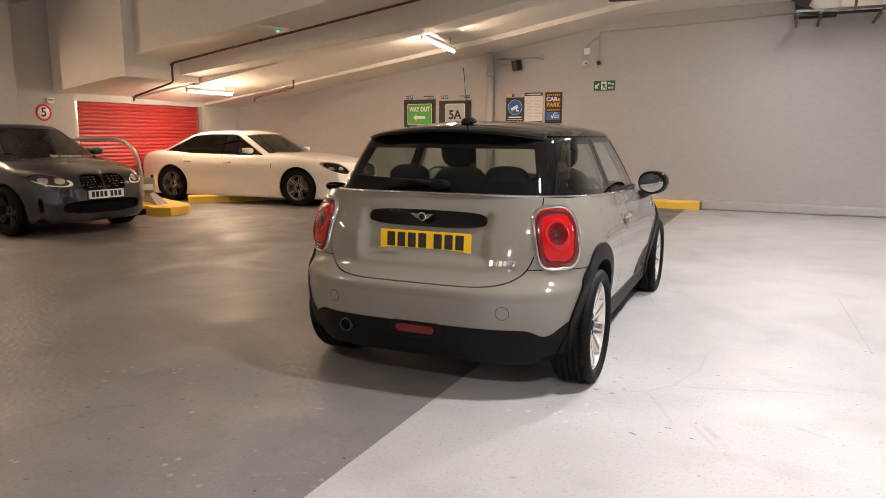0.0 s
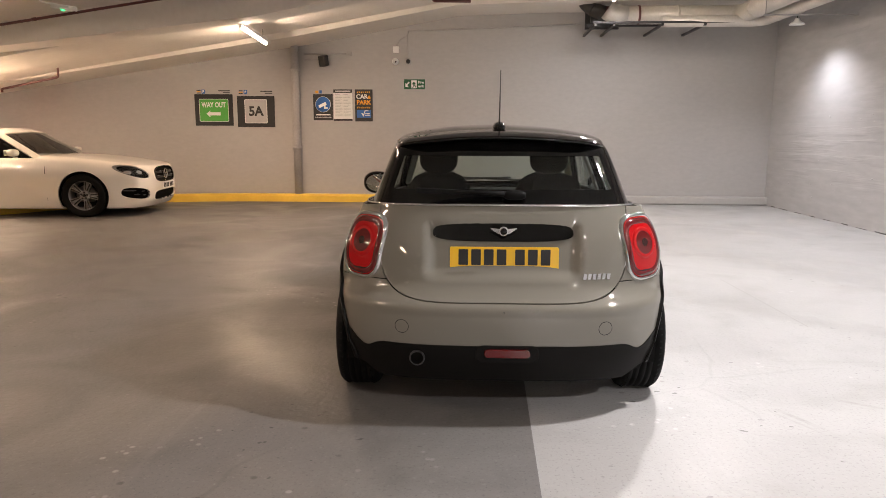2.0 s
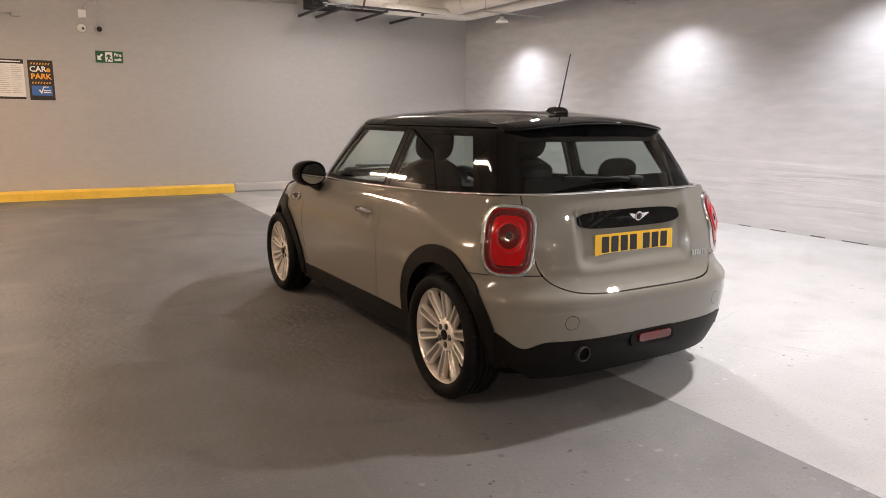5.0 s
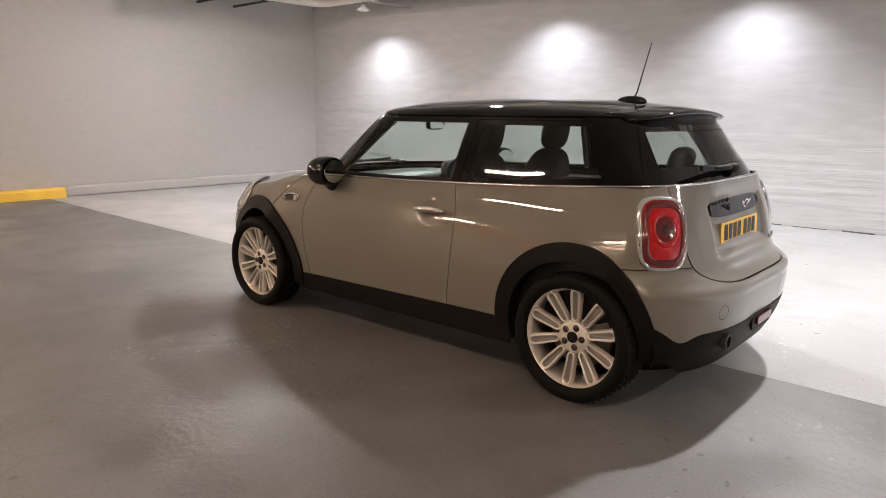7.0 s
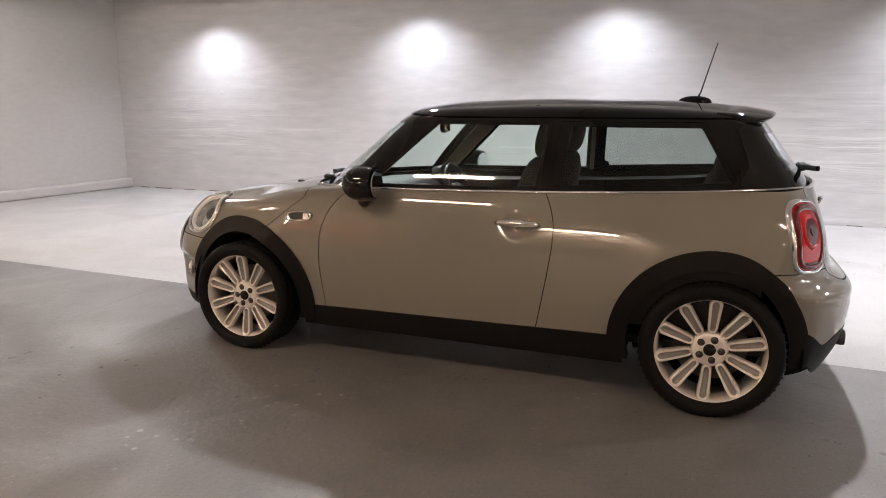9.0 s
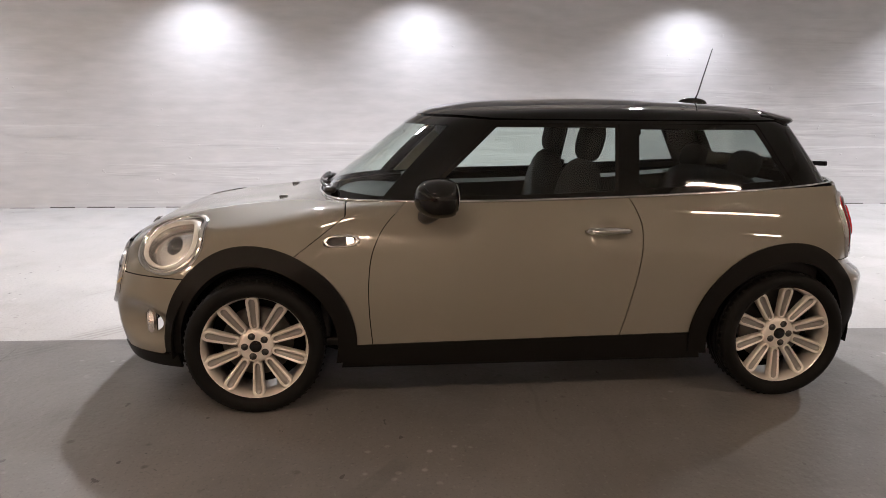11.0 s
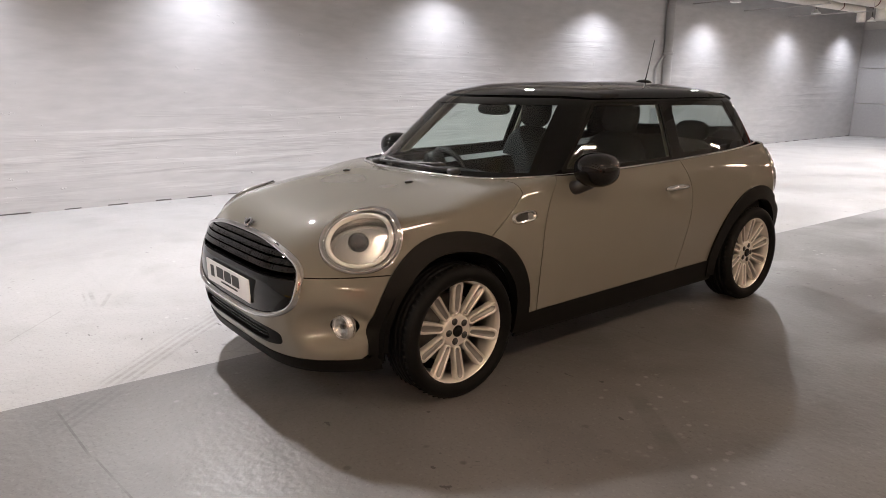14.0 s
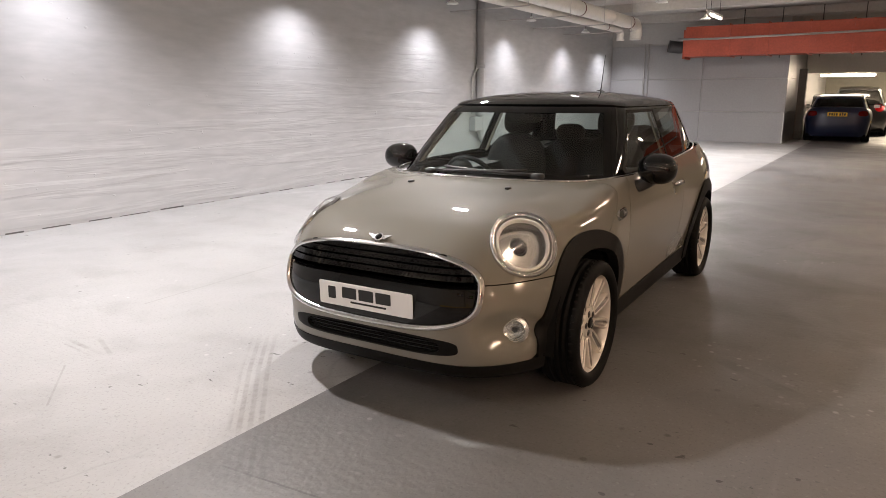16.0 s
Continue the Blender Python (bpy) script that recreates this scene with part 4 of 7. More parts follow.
    fender = cut(ahead, less(anti(clam), gap), lambda p: p[:, 2] - 0.29, lambda p: 1.12 - p[:, 1])
    tailgate = cut(behind_, less(gate, gap), lambda p: -1.15 - p[:, 1])
    rest = cut(behind_, less(anti(gate), gap))
    seam = lambda p: np.where(p[:, 1] > -1.15, 1.0, p[:, 2] - 0.672)
    quarter, rear_bumper = cut(rest, less(seam, gap)), cut(rest, less(anti(seam), gap))
    panel("bonnet", both(bonnet), PAINT, car, "clamshell bonnet in warm grey paint")
    panel("front_bumper", both(bumper), PAINT, car)
    panel("tailgate", both(tailgate), PAINT, car, "grey tailgate with a recess for the plate")
    panel("rear_bumper", both(rear_bumper), PAINT, car)
    doors = {}
    for s, flip in (("left", mirrored), ("right", lambda m: m)):
        panel("front_wing", flip(fender), PAINT, car)
        doors[s] = panel("door", flip(door), PAINT, car)
        panel("rear_wing", flip(quarter), PAINT, car)
    inner = cut(A, out_cabin, under_ring, lambda p: arch(p) - 0.385, lambda p: p[:, 2] - 0.2)
    for f in (less(head, -0.01), less(fog, 0.0)):
        inner = cut(inner, anti(f))
    panel("body_shell", both(inner), UNDER, car, "black inner body shell", lift=-0.016, depth=0)

    # black lower trim and arches
    trim = cut(A, anti(low), lambda p: arch(p) - 0.40, lambda p: p[:, 2] - 0.185)
    panel("sill", both(cut(trim, lambda p: 1.0 - p[:, 1], lambda p: p[:, 1] + 1.0)), CLADDING, car, "black plastic sill trim", lift=0.006)
    panel("front_lip", both(cut(trim, lambda p: p[:, 1] - 1.2)), CLADDING, car, "black plastic front lip", lift=0.004)
    panel("rear_valance", both(cut(trim, lambda p: -1.2 - p[:, 1], lambda p: p[:, 2] - 0.19 - 0.06 * ease(p[:, 0], 0.58, 0.70))), CLADDING, car, "black plastic rear valance", lift=0.004)
    for flip in (mirrored, lambda m: m):
        for d in (front_arch, rear_arch):
            ring = cut(A, lambda p: 0.455 - d(p), lambda p: d(p) - 0.368, lambda p: p[:, 0] - 0.42, lambda p: p[:, 2] - 0.215 - 0.04 * ease(-p[:, 1] - AXLE, 0.1, 0.25) - 0.05 * ease(p[:, 1] - AXLE, 0.1, 0.25))
            panel("arch_trim", flip(ring), CLADDING, car, "black plastic wheel arch trim", lift=0.014, depth=0.05)
    for s in (-1, 1):
        for y in (AXLE, -AXLE):
            bm = lathe(bmesh.new(), [(0.0, -0.27), (0.372, -0.27), (0.380, -0.26), (0.380, -0.035), (0.374, -0.035), (0.370, -0.255), (0.0, -0.26)], 40)
            bm.transform(pose(s * 0.80, y, ARCH_Z, 0, 90 * s, 0))
            bmesh.ops.delete(bm, geom=[f for f in bm.faces if f.calc_center_median().z < 0.24], context="FACES")
            part("wheel_arch_liner", bm, UNDER, car)
    floor_pan = bmesh.new()
    box(floor_pan, -0.70, 0.70, -0.80, 0.80, 0.16, 0.22, bevel=0.02)
    box(floor_pan, -0.45, 0.45, 0.75, 1.80, 0.17, 0.24, bevel=0.02)
    box(floor_pan, -0.45, 0.45, -1.72, -0.75, 0.19, 0.26, bevel=0.02)
    part("underbody", floor_pan, UNDER, car)

    # glass house
    roof_edge = lambda p: p[:, 2] - (1.316 + 0.012 * ease(p[:, 1], 0.1, 0.35))
    upper = cut(B, above_ring)
    panel("roof", both(cut(B, roof_edge)), GLOSS_BLACK, car, "gloss black roof", lift=0.010, depth=0.022)
    panel("headlining", both(cut(B, roof_edge)), TRIM_PALE, car, lift=-0.03, depth=0)
    sides = cut(upper, anti(roof_edge))
    screen = lambda p: np.where(p[:, 1] > 0.05, (0.672 - 0.36 * (p[:, 2] - 0.94)) - p[:, 0], -1.0)
    backlight = lambda p: np.where(p[:, 1] < -1.1, (0.615 - 0.30 * (p[:, 2] - 1.0)) - p[:, 0], -1.0)
    glass_top = lambda p: 1.300 - p[:, 2]
    windscreen = cut(sides, screen)
    edge = lambda p: np.minimum(np.minimum(screen(p), 1.314 - p[:, 2]), p[:, 2] - belt(p[:, 1]) + 0.012)
    panel("windscreen", both(cut(windscreen, lambda p: edge(p) - 0.026)), GLASS, car, "clear windscreen", depth=0)
    panel("windscreen_border", both(cut(windscreen, lambda p: 0.028 - edge(p))), GLOSS_BLACK, car, lift=0.002, depth=0)
    rear_glass = cut(sides, backlight)
    redge = lambda p: np.minimum(np.minimum(backlight(p), 1.30 - p[:, 2]), p[:, 2] - belt(p[:, 1]) - 0.03)
    panel("rear_window", both(cut(rear_glass, lambda p: redge(p) - 0.043)), GLASS_DARK, car, "tinted rear window", depth=0)
    panel("rear_window_border", both(cut(rear_glass, lambda p: 0.045 - redge(p))), GLOSS_BLACK, car, lift=0.002, depth=0)
    pillars = cut(sides, anti(screen), anti(backlight))
    dw = [line(0.505, 0.965, 0.150, 1.290), line(-0.455, 1.30, -0.425, 0.96), glass_top, lambda p: p[:, 2] - belt(p[:, 1]) - 0.010]
    qw = [line(-0.475, 0.96, -0.505, 1.30), line(-1.155, 1.302, -1.335, 1.0), glass_top, lambda p: p[:, 2] - belt(p[:, 1]) - 0.010]
    pick = np.array([[0.65, -0.8, 1.1]])
    signs_d = [1 if f(np.array([[0.65, 0.0, 1.1]]))[0] > 0 else -1 for f in dw]
    signs_q = [1 if f(pick)[0] > 0 else -1 for f in qw]
    inside_d = lambda p: np.minimum.reduce([s * f(p) for s, f in zip(signs_d, dw)])
    inside_q = lambda p: np.minimum.reduce([s * f(p) for s, f in zip(signs_q, qw)])
    frame_ = cut(pillars, anti(inside_d), anti(inside_q))
    door_glass, quarter_glass = cut(pillars, inside_d), cut(pillars, inside_q)
    for s, flip in (("left", mirrored), ("right", lambda m: m)):
        panel("pillar_trim", flip(frame_), GLOSS_BLACK, car, "gloss black window pillars", lift=0.003, depth=0.02)
        lining = cut(frame_, lambda p: p[:, 2] - 0.99, lambda p: 1.30 - p[:, 2], lambda p: -0.012 - inside_d(p), lambda p: -0.012 - inside_q(p))
        panel("pillar_lining", flip(cut(lining, lambda p: p[:, 1] + 0.30)), TRIM_PALE, car, "pale windscreen pillar lining", lift=-0.035, depth=0.01)
        panel("pillar_lining", flip(cut(lining, lambda p: -0.30 - p[:, 1], lambda p: p[:, 1] + 0.8)), TRIM_PALE, car, "pale door pillar lining", lift=-0.035, depth=0.01)
        panel("door_window", flip(cut(door_glass, lambda p: inside_d(p) - 0.014)), GLASS, car, depth=0)
        panel("side_window", flip(cut(quarter_glass, lambda p: inside_q(p) - np.where(p[:, 1] > -0.56, 0.048, 0.022))), GLASS_DARK, car, "tinted rear side window", depth=0)
        panel("window_seal", flip(cut(door_glass, lambda p: 0.016 - inside_d(p))), RUBBER, car, lift=0.002, depth=0.008)
        panel("window_seal", flip(cut(quarter_glass, lambda p: np.where(p[:, 1] > -0.56, 0.05, 0.024) - inside_q(p))), GLOSS_BLACK, car, lift=0.001, depth=0.004)
    turn_ = np.radians(np.linspace(-90, 90, 121))
    spot = lambda q, r, z: (r * math.cos(q), WAIST_Y + r * math.sin(q), z)
    half_ring = [spot(q, float(rim_r(q)) + 0.001, float(ring_z(q)) + 0.003) for q in turn_]
    full_ring = half_ring + [(-x, y, z) for x, y, z in reversed(half_ring[1:-1])]
    part("waist_trim", sweep(bmesh.new(), full_ring, 0.0068, 10, closed=True), CHROME, car, "thin chrome trim round the waist")
    bay = bmesh.new()
    rows_ = []
    for q in [math.radians(v) for v in range(36, 145, 3)]:
        k = q if q <= math.pi / 2 else math.pi - q
        s_ = 1 if q <= math.pi / 2 else -1
        pts = []
        for f_, dz in ((0.0, -0.003), (0.25, -0.016), (0.75, -0.016), (1.05, -0.004)):
            r = float(ring_r(k)) * (1 - f_) + (float(in_r(k)) - 0.012) * f_
            x, y, z = spot(k, r, float(ring_z(k)) + dz)
            pts.append(bay.verts.new((x * s_, y, z)))
        rows_.append(pts)
    for c0, c1 in zip(rows_, rows_[1:]):
        for k in range(3):
            bay.faces.new((c0[k], c1[k], c1[k + 1], c0[k + 1])).smooth = True
    part("cowl", bay, BLACK_PLASTIC, car, "black plastic wiper cowl")

    # spoiler over the rear window
    sp = bmesh.new()
    n, grid = 28, []
    for i in range(n + 1):
        x = -0.525 + 1.05 * i / n
        bow = (x / 0.525) ** 2
        lip = roof_z(np.array([-1.36]))[0] - 0.012 - 0.040 * bow - 0.004
        y1, y0 = -1.475 + 0.05 * bow + 0.09 * bow ** 5, -1.20 - 0.03 * (1 - bow)
        ztop = roof_z(np.array([y0]))[0] - 0.045 * (abs(x) / 0.5) ** 2.2 + 0.014
        grid.append([sp.verts.new(q) for q in ((x, y0, ztop - 0.004), (x, (y0 + y1) / 2, (ztop + lip) / 2 + 0.006), (x, y1 + 0.012, lip + 0.008), (x, y1, lip), (x, y1 + 0.012, lip - 0.012), (x, y0 - 0.02, ztop - 0.055))])
    for a, b in zip(grid, grid[1:]):
        for k in range(len(a)):
            sp.faces.new((a[k], b[k], b[(k + 1) % 6], a[(k + 1) % 6])).smooth = True
    sp.faces.new(grid[0])
    sp.faces.new(grid[-1])
    bmesh.ops.recalc_face_normals(sp, faces=sp.faces[:])
    part("spoiler", sp, GLOSS_BLACK, car, "gloss black roof spoiler")

    # front face
    ring_mesh = cut(A, grille)
    panel("grille_surround", both(beaded(ring_mesh, even(grille), 0.029, 0.015)), CHROME, car, "chrome grille surround", depth=0.03)
    hole = cut(A, less(even(grille), 0.025))
    panel("grille_back", both(hole), BLACK_PLASTIC, car, lift=-0.045, depth=0)
    panel("grille_bar", both(cut(hole, lambda p: 0.590 - p[:, 2])), GLOSS_BLACK, car, "gloss black lower grille bar", lift=-0.002, depth=0.03)
    for z in (0.612, 0.640, 0.668, 0.693):
        panel("grille_slat", both(beaded(cut(A, less(even(grille), 0.034)), lambda p, z=z: p[:, 2] - z + 0.009, 0.018, 0.013)), GLOSS_BLACK, car, lift=-0.015, depth=0.025)
    panel("intake_surround", both(cut(A, intake, lambda p: 0.008 - intake(p))), CLADDING, car, lift=0.001, depth=0.04)
    panel("intake_mesh", both(cut(A, less(intake, 0.006))), BLACK_PLASTIC, car, lift=-0.035, depth=0)
    nose_y = lambda x, z: float(root(lambda q: lower_body(np.stack([np.full(1, x), q, np.full(1, z)], 1)), np.full(1, 1.0), np.full(1, 2.3))[0])
    tail_y = lambda x, z: -float(root(lambda q: lower_body(np.stack([np.full(1, x), -q, np.full(1, z)], 1)), np.full(1, 1.0), np.full(1, 2.3))[0])
    for z in (0.308, 0.326, 0.344):
        part("intake_slat", sweep(bmesh.new(), [(x, nose_y(x, z) - 0.016, z) for x in np.linspace(-0.435, 0.435, 25).tolist()], 0.0035, 8), GLOSS_BLACK, car)
    for sx, flip in ((-1, mirrored), (1, lambda m: m)):
        unit = panel("headlight", flip(cut(A, less(head, 0.004))), REFLECTOR, car, "round headlight with a white ring", lift=-0.045, depth=0)
        panel("bowl_wall", flip(cut(A, less(head, 0.002), lambda p: 0.006 - head(p))), REFLECTOR, unit, lift=0.0, depth=0.05)
        panel("light_ring", flip(beaded(A, less(head, 0.022), 0.021, 0.007)), DRL, unit, "frosted white light ring", lift=-0.004, depth=0.02)
        panel("lens", flip(cut(A, less(head, 0.014))), LENS, unit, "clear headlight lens", lift=0.010, depth=0)
        panel("surround", flip(beaded(A, head, 0.018, 0.010)), CHROME, unit, "chrome headlight surround", lift=0.003, depth=0.03)
        bulb = part("projector", lathe(bmesh.new(), [(0.0, 0.0), (0.026, -0.005), (0.044, -0.020), (0.051, -0.040), (0.054, -0.042), (0.055, -0.06), (0.0, -0.075)], 32), LENS_DARK, unit, "dark glass projector lens")
        collar = part("projector_ring", lathe(bmesh.new(), [(0.053, -0.042), (0.058, -0.030), (0.064, -0.040), (0.062, -0.062), (0.053, -0.062)], 32, close=True), CHROME, unit)
        p_, n_, _ = cut(A, oval((0.620, 1.655, 0.762), head_n, 0.05, 0.05, 2, reach=0.16))
        mid_, way_ = Vector(p_.mean(0)), Vector(n_.mean(0)).normalized()
        mid_ = mid_ - way_ * 0.022
        bulb.matrix_basis = collar.matrix_basis = Matrix.Translation((mid_.x * sx, mid_.y, mid_.z)) @ Vector((way_.x * sx, way_.y, way_.z)).to_track_quat("Z", "Y").to_matrix().to_4x4()
        lamp_unit = part("fog_light", lathe(bmesh.new(), [(0.0, -0.012), (0.03, -0.014), (0.042, -0.004), (0.046, 0.004), (0.051, 0.004), (0.062, -0.004), (0.062, -0.03), (0.0, -0.035)], 32), REFLECTOR, car, "round fog light with a chrome rim")
        part("fog_light_rim", lathe(bmesh.new(), [(0.045, 0.003), (0.048, 0.008), (0.053, 0.006), (0.055, -0.02), (0.050, -0.02)], 32, close=True), CHROME, lamp_unit)
        part("fog_light_bulb", lathe(bmesh.new(), [(0.0, 0.0), (0.012, -0.003), (0.014, -0.012), (0.0, -0.014)], 16), DARK_METAL, lamp_unit)
        lamp_unit.matrix_basis = Matrix.Translation((0.630 * sx, 1.750, 0.389)) @ Vector((0.22 * sx, 0.97, 0.0)).to_track_quat("Z", "Y").to_matrix().to_4x4()
        part("fog_light_lens", lathe(bmesh.new(), [(0.0, 0.006), (0.025, 0.003), (0.044, -0.002), (0.044, -0.004), (0, 0.002)], 32), LENS, lamp_unit)
        panel("tail_light_ring", flip(beaded(A, lamp_, 0.016, 0.010)), CHROME, car, "chrome tail light surround", lift=0.003, depth=0.03)
        tail_lens = panel("tail_light", flip(cut(A, less(lamp_, 0.015))), RED_LENS, car, "glossy red tail light", lift=0.010, depth=0.02)
        disc_ = lambda r, k: oval((0.680, -1.602, 0.846), rear_n, r, r * k, 2.0, reach=0.17)
        panel("tail_light_core", flip(cut(A, disc_(0.050, 1.12))), DARK_RED_LENS, tail_lens, "dark red round lamp core", lift=0.013, depth=0.006)
        panel("tail_light_hub", flip(cut(A, disc_(0.017, 1.1))), SMOKE_LENS, tail_lens, lift=0.0165, depth=0.005)
        panel("tail_light_band", flip(beaded(A, less(disc_(0.062, 1.12), 0.0), 0.009, 0.005)), RED_LENS, tail_lens, lift=0.0115, depth=0.004)
        panel("tail_light_rim", flip(beaded(A, less(lamp_, 0.019), 0.016, 0.005)), DARK_RED_LENS, tail_lens, lift=0.0102, depth=0.003)
        panel("reversing_light", flip(cut(A, oval((0.680, -1.602, 0.704), rear_n, 0.050, 0.012, 4.0, reach=0.2))), SMOKE_LENS, tail_lens, lift=0.0135, depth=0.005)
        panel("side_scuttle", flip(beaded(A, scuttle, 0.008, 0.006)), CHROME, car, "chrome side scuttle surround", lift=0.002, depth=0.012)
        panel("scuttle_plate", flip(cut(A, less(scuttle, 0.006), lambda p: 0.832 - p[:, 1])), CHROME, car, lift=0.002, depth=0.004)
        panel("scuttle_mesh", flip(cut(A, less(scuttle, 0.006))), BLACK_PLASTIC, car, lift=-0.001, depth=0)

        # mirrors, handles
        door_ = doors["left" if sx < 0 else "right"]
        body = bmesh.new()
        blob(body, (0, 0, 0), (0.108, 0.112, 0.086), 2.3, segs=36, rings=20)
        for v in body.verts:
            if v.co.y < -0.055:
                v.co.y = -0.055 - (v.co.y + 0.055) * 0.12
        m = part("door_mirror", body, GLOSS_BLACK, car, "rounded gloss black door mirror", smooth=True)
        m.matrix_basis = pose(0.868 * sx, 0.425, 0.987, 0, 0, -8 * sx)
        g = bmesh.new()
        prism(g, [(0.088 * math.cos(2 * math.pi * k / 32), 0.067 * math.sin(2 * math.pi * k / 32)) for k in range(32)], -0.062, -0.066)
        part("mirror_glass", g, MIRROR, m)
        arm = bmesh.new()
        sweep(arm, [(-0.135 * sx, 0.045, -0.105), (-0.08 * sx, 0.035, -0.092), (-0.02 * sx, 0.01, -0.055)], [0.040, 0.034, 0.038], 16)
        part("mirror_foot", arm, BLACK_PLASTIC, m)
        h = bmesh.new()
        sweep(h, [(0.0, -0.085, -0.004), (0.010, -0.070, -0.001), (0.015, 0, 0.002), (0.010, 0.070, -0.001), (0.0, 0.085, -0.004)], [0.009, 0.015, 0.017, 0.015, 0.009], 14)
        hd = part("door_handle", h, CHROME, door_, "chrome door handle")
        hd.matrix_basis = Matrix.Translation((0.813 * sx, -0.355, 0.826)) @ Matrix.Diagonal((sx, 1.25, 1, 1))

    # badges as plain shapes
    def wing_badge(name, m, size):
        bm = bmesh.new()
        for s in (-1, 1):
            for k in range(4):
                z = 0.006 - 0.006 * k
                prism(bm, [(s * 0.020, z + 0.0045), (s * (0.060 - 0.008 * k), z + 0.009), (s * (0.057 - 0.008 * k), z + 0.004), (s * 0.020, z)], 0, 0.006)
        lathe(bm, [(0.0, 0.004), (0.017, 0.006), (0.022, 0.006), (0.023, 0.0), (0, 0)], 28, pose(0, 0.003, 0, -90, 0, 0))
        bm.transform(Matrix.Diagonal((size, 1, size, 1)))
        ob = part(name, bm, CHROME, car, "chrome winged badge")
        ob.matrix_basis = m
        disc = lathe(bmesh.new(), [(0.0, 0.0075), (0.0155 * size, 0.0075), (0.0155 * size, 0.003), (0, 0.003)], 24, pose(0, 0.003, 0, -90, 0, 0))
        part("badge_disc", disc, GLOSS_BLACK, ob)

    wing_badge("bonnet_badge", pose(0, 1.871, 0.757, 50, 0, 0), 1.05)
    wing_badge("tailgate_badge", pose(0, -1.716, 0.913, -12, 0, 180), 1.05)
    panel("boot_grip", both(cut(A, grip)), GLOSS_BLACK, car, "gloss black boot handle strip", lift=0.012, depth=0.03)
    letters = bmesh.new()
    for k in range(6):
        prism(letters, [(k * 0.0185 + 0.002, 0), (k * 0.0185 + 0.015, 0), (k * 0.0185 + 0.0185, 0.024), (k * 0.0185 + 0.0055, 0.024)], 0, -0.004)
        prism(letters, [(k * 0.0185 + 0.006, 0.007), (k * 0.0185 + 0.011, 0.007), (k * 0.0185 + 0.0135, 0.017), (k * 0.0185 + 0.0085, 0.017)], -0.004, -0.0045)
    lm = part("lettering", letters, CHROME, car, "chrome lettering bars")
    lm.matrix_basis = pose(0.375, tail_y(0.385, 0.70) - 0.003, 0.686, -7, 0, 9) @ Matrix.Diagonal((1.25, 1, 1.15, 1))

    # plates
    def plate(name, mat, m, bars, label):
        bm = bmesh.new()
        prism(bm, rounded(0.52, 0.111, 0.008), 0, -0.004, bevel=0.0006)
        ob = part(name, bm, mat, car, label)
        ob.matrix_basis = m
        for x, z, w, h in bars:
            b = bmesh.new()
            prism(b, rounded(w, h, 0.004, cx=x, cz=z), -0.0042, -0.0052)
            part("plate_mark", b, PLATE_INK, ob)

    chars = [(-0.196 + 0.061 * k, 0.006, 0.046, 0.076) for k in range(4)] + [(0.075 + 0.061 * k, 0.006, 0.046, 0.076) for k in range(3)]
    plate("rear_plate", PLATE_YELLOW, pose(0.006, -1.700, 0.778, -3, 0, 0), chars, "yellow number plate with black marks")
    marks = [(-0.185, 0.004, 0.044, 0.058)] + [(-0.085, 0.012, 0.082, 0.052), (0.010, 0.012, 0.082, 0.052), (0.105, 0.012, 0.082, 0.052)] + [(0.02, -0.030, 0.20, 0.009)]
    plate("front_plate", PLATE_WHITE, pose(0.0, 1.991, 0.499, 2, 0, 180), marks, "white dealer plate with dark marks")

    # rear details
    ex = lathe(bmesh.new(), [(0.030, 0.0), (0.034, 0.0), (0.037, 0.006), (0.037, 0.012), (0.034, 0.10), (0.030, 0.10)], 32, close=True)
    exh = part("exhaust", ex, DARK_METAL, car, "round steel exhaust tip")
    exh.matrix_basis = pose(-0.405, -1.832, 0.318, -90, 0, 0)
    part("exhaust_bore", lathe(bmesh.new(), [(0.0285, 0.003), (0.0298, 0.003), (0.0298, 0.06), (0.001, 0.06), (0.001, 0.055), (0.0285, 0.055)], 24, close=True), UNDER, exh)
    fg = bmesh.new()
    prism(fg, rounded(0.215, 0.042, 0.018), 0, -0.02, bevel=0.004)
    part("rear_fog_light", fg, DARK_RED_LENS, car, "red rear fog light").matrix_basis = pose(0.02, -1.838, 0.352)
    fs = bmesh.new()
    prism(fs, rounded(0.30, 0.085, 0.035), 0, -0.012, bevel=0.004)
    part("fog_light_housing", fs, CLADDING, car).matrix_basis = pose(0.02, -1.832, 0.346)
    disc_line = [oval((0.478, -1.83, 0.472), (0.1, -1, 0), r, r, 2, reach=0.2) for r in (0.034, 0.0315)]
    for flip in (mirrored, lambda m: m):
        panel("tow_cover_line", flip(cut(A, disc_line[0], anti(disc_line[1]))), CLADDING, car, lift=0.0006, depth=0)
    flap = oval((0.8, -0.985, 0.835), (1, 0, 0), 0.074, 0.080, 2.2)
    panel("fuel_flap_line", cut(A, flap, lambda p: 0.003 - flap(p)), CLADDING, car, lift=0.0008, depth=0)
    wiper = bmesh.new()
    sweep(wiper, [(0.0, 0, 0), (-0.14, -0.02, 0.014), (-0.33, -0.012, 0.012)], [0.016, 0.010, 0.006], 10)
    blob(wiper, (0.0, -0.004, 0), (0.055, 0.026, 0.024), 2.6)
    part("rear_wiper", wiper, RUBBER, car).matrix_basis = pose(0.055, -1.622, 1.075, 0, 0, 0)
    blade = bmesh.new()
    box(blade, -0.40, 0.02, -0.008, 0.008, -0.012, 0.012, bevel=0.003)
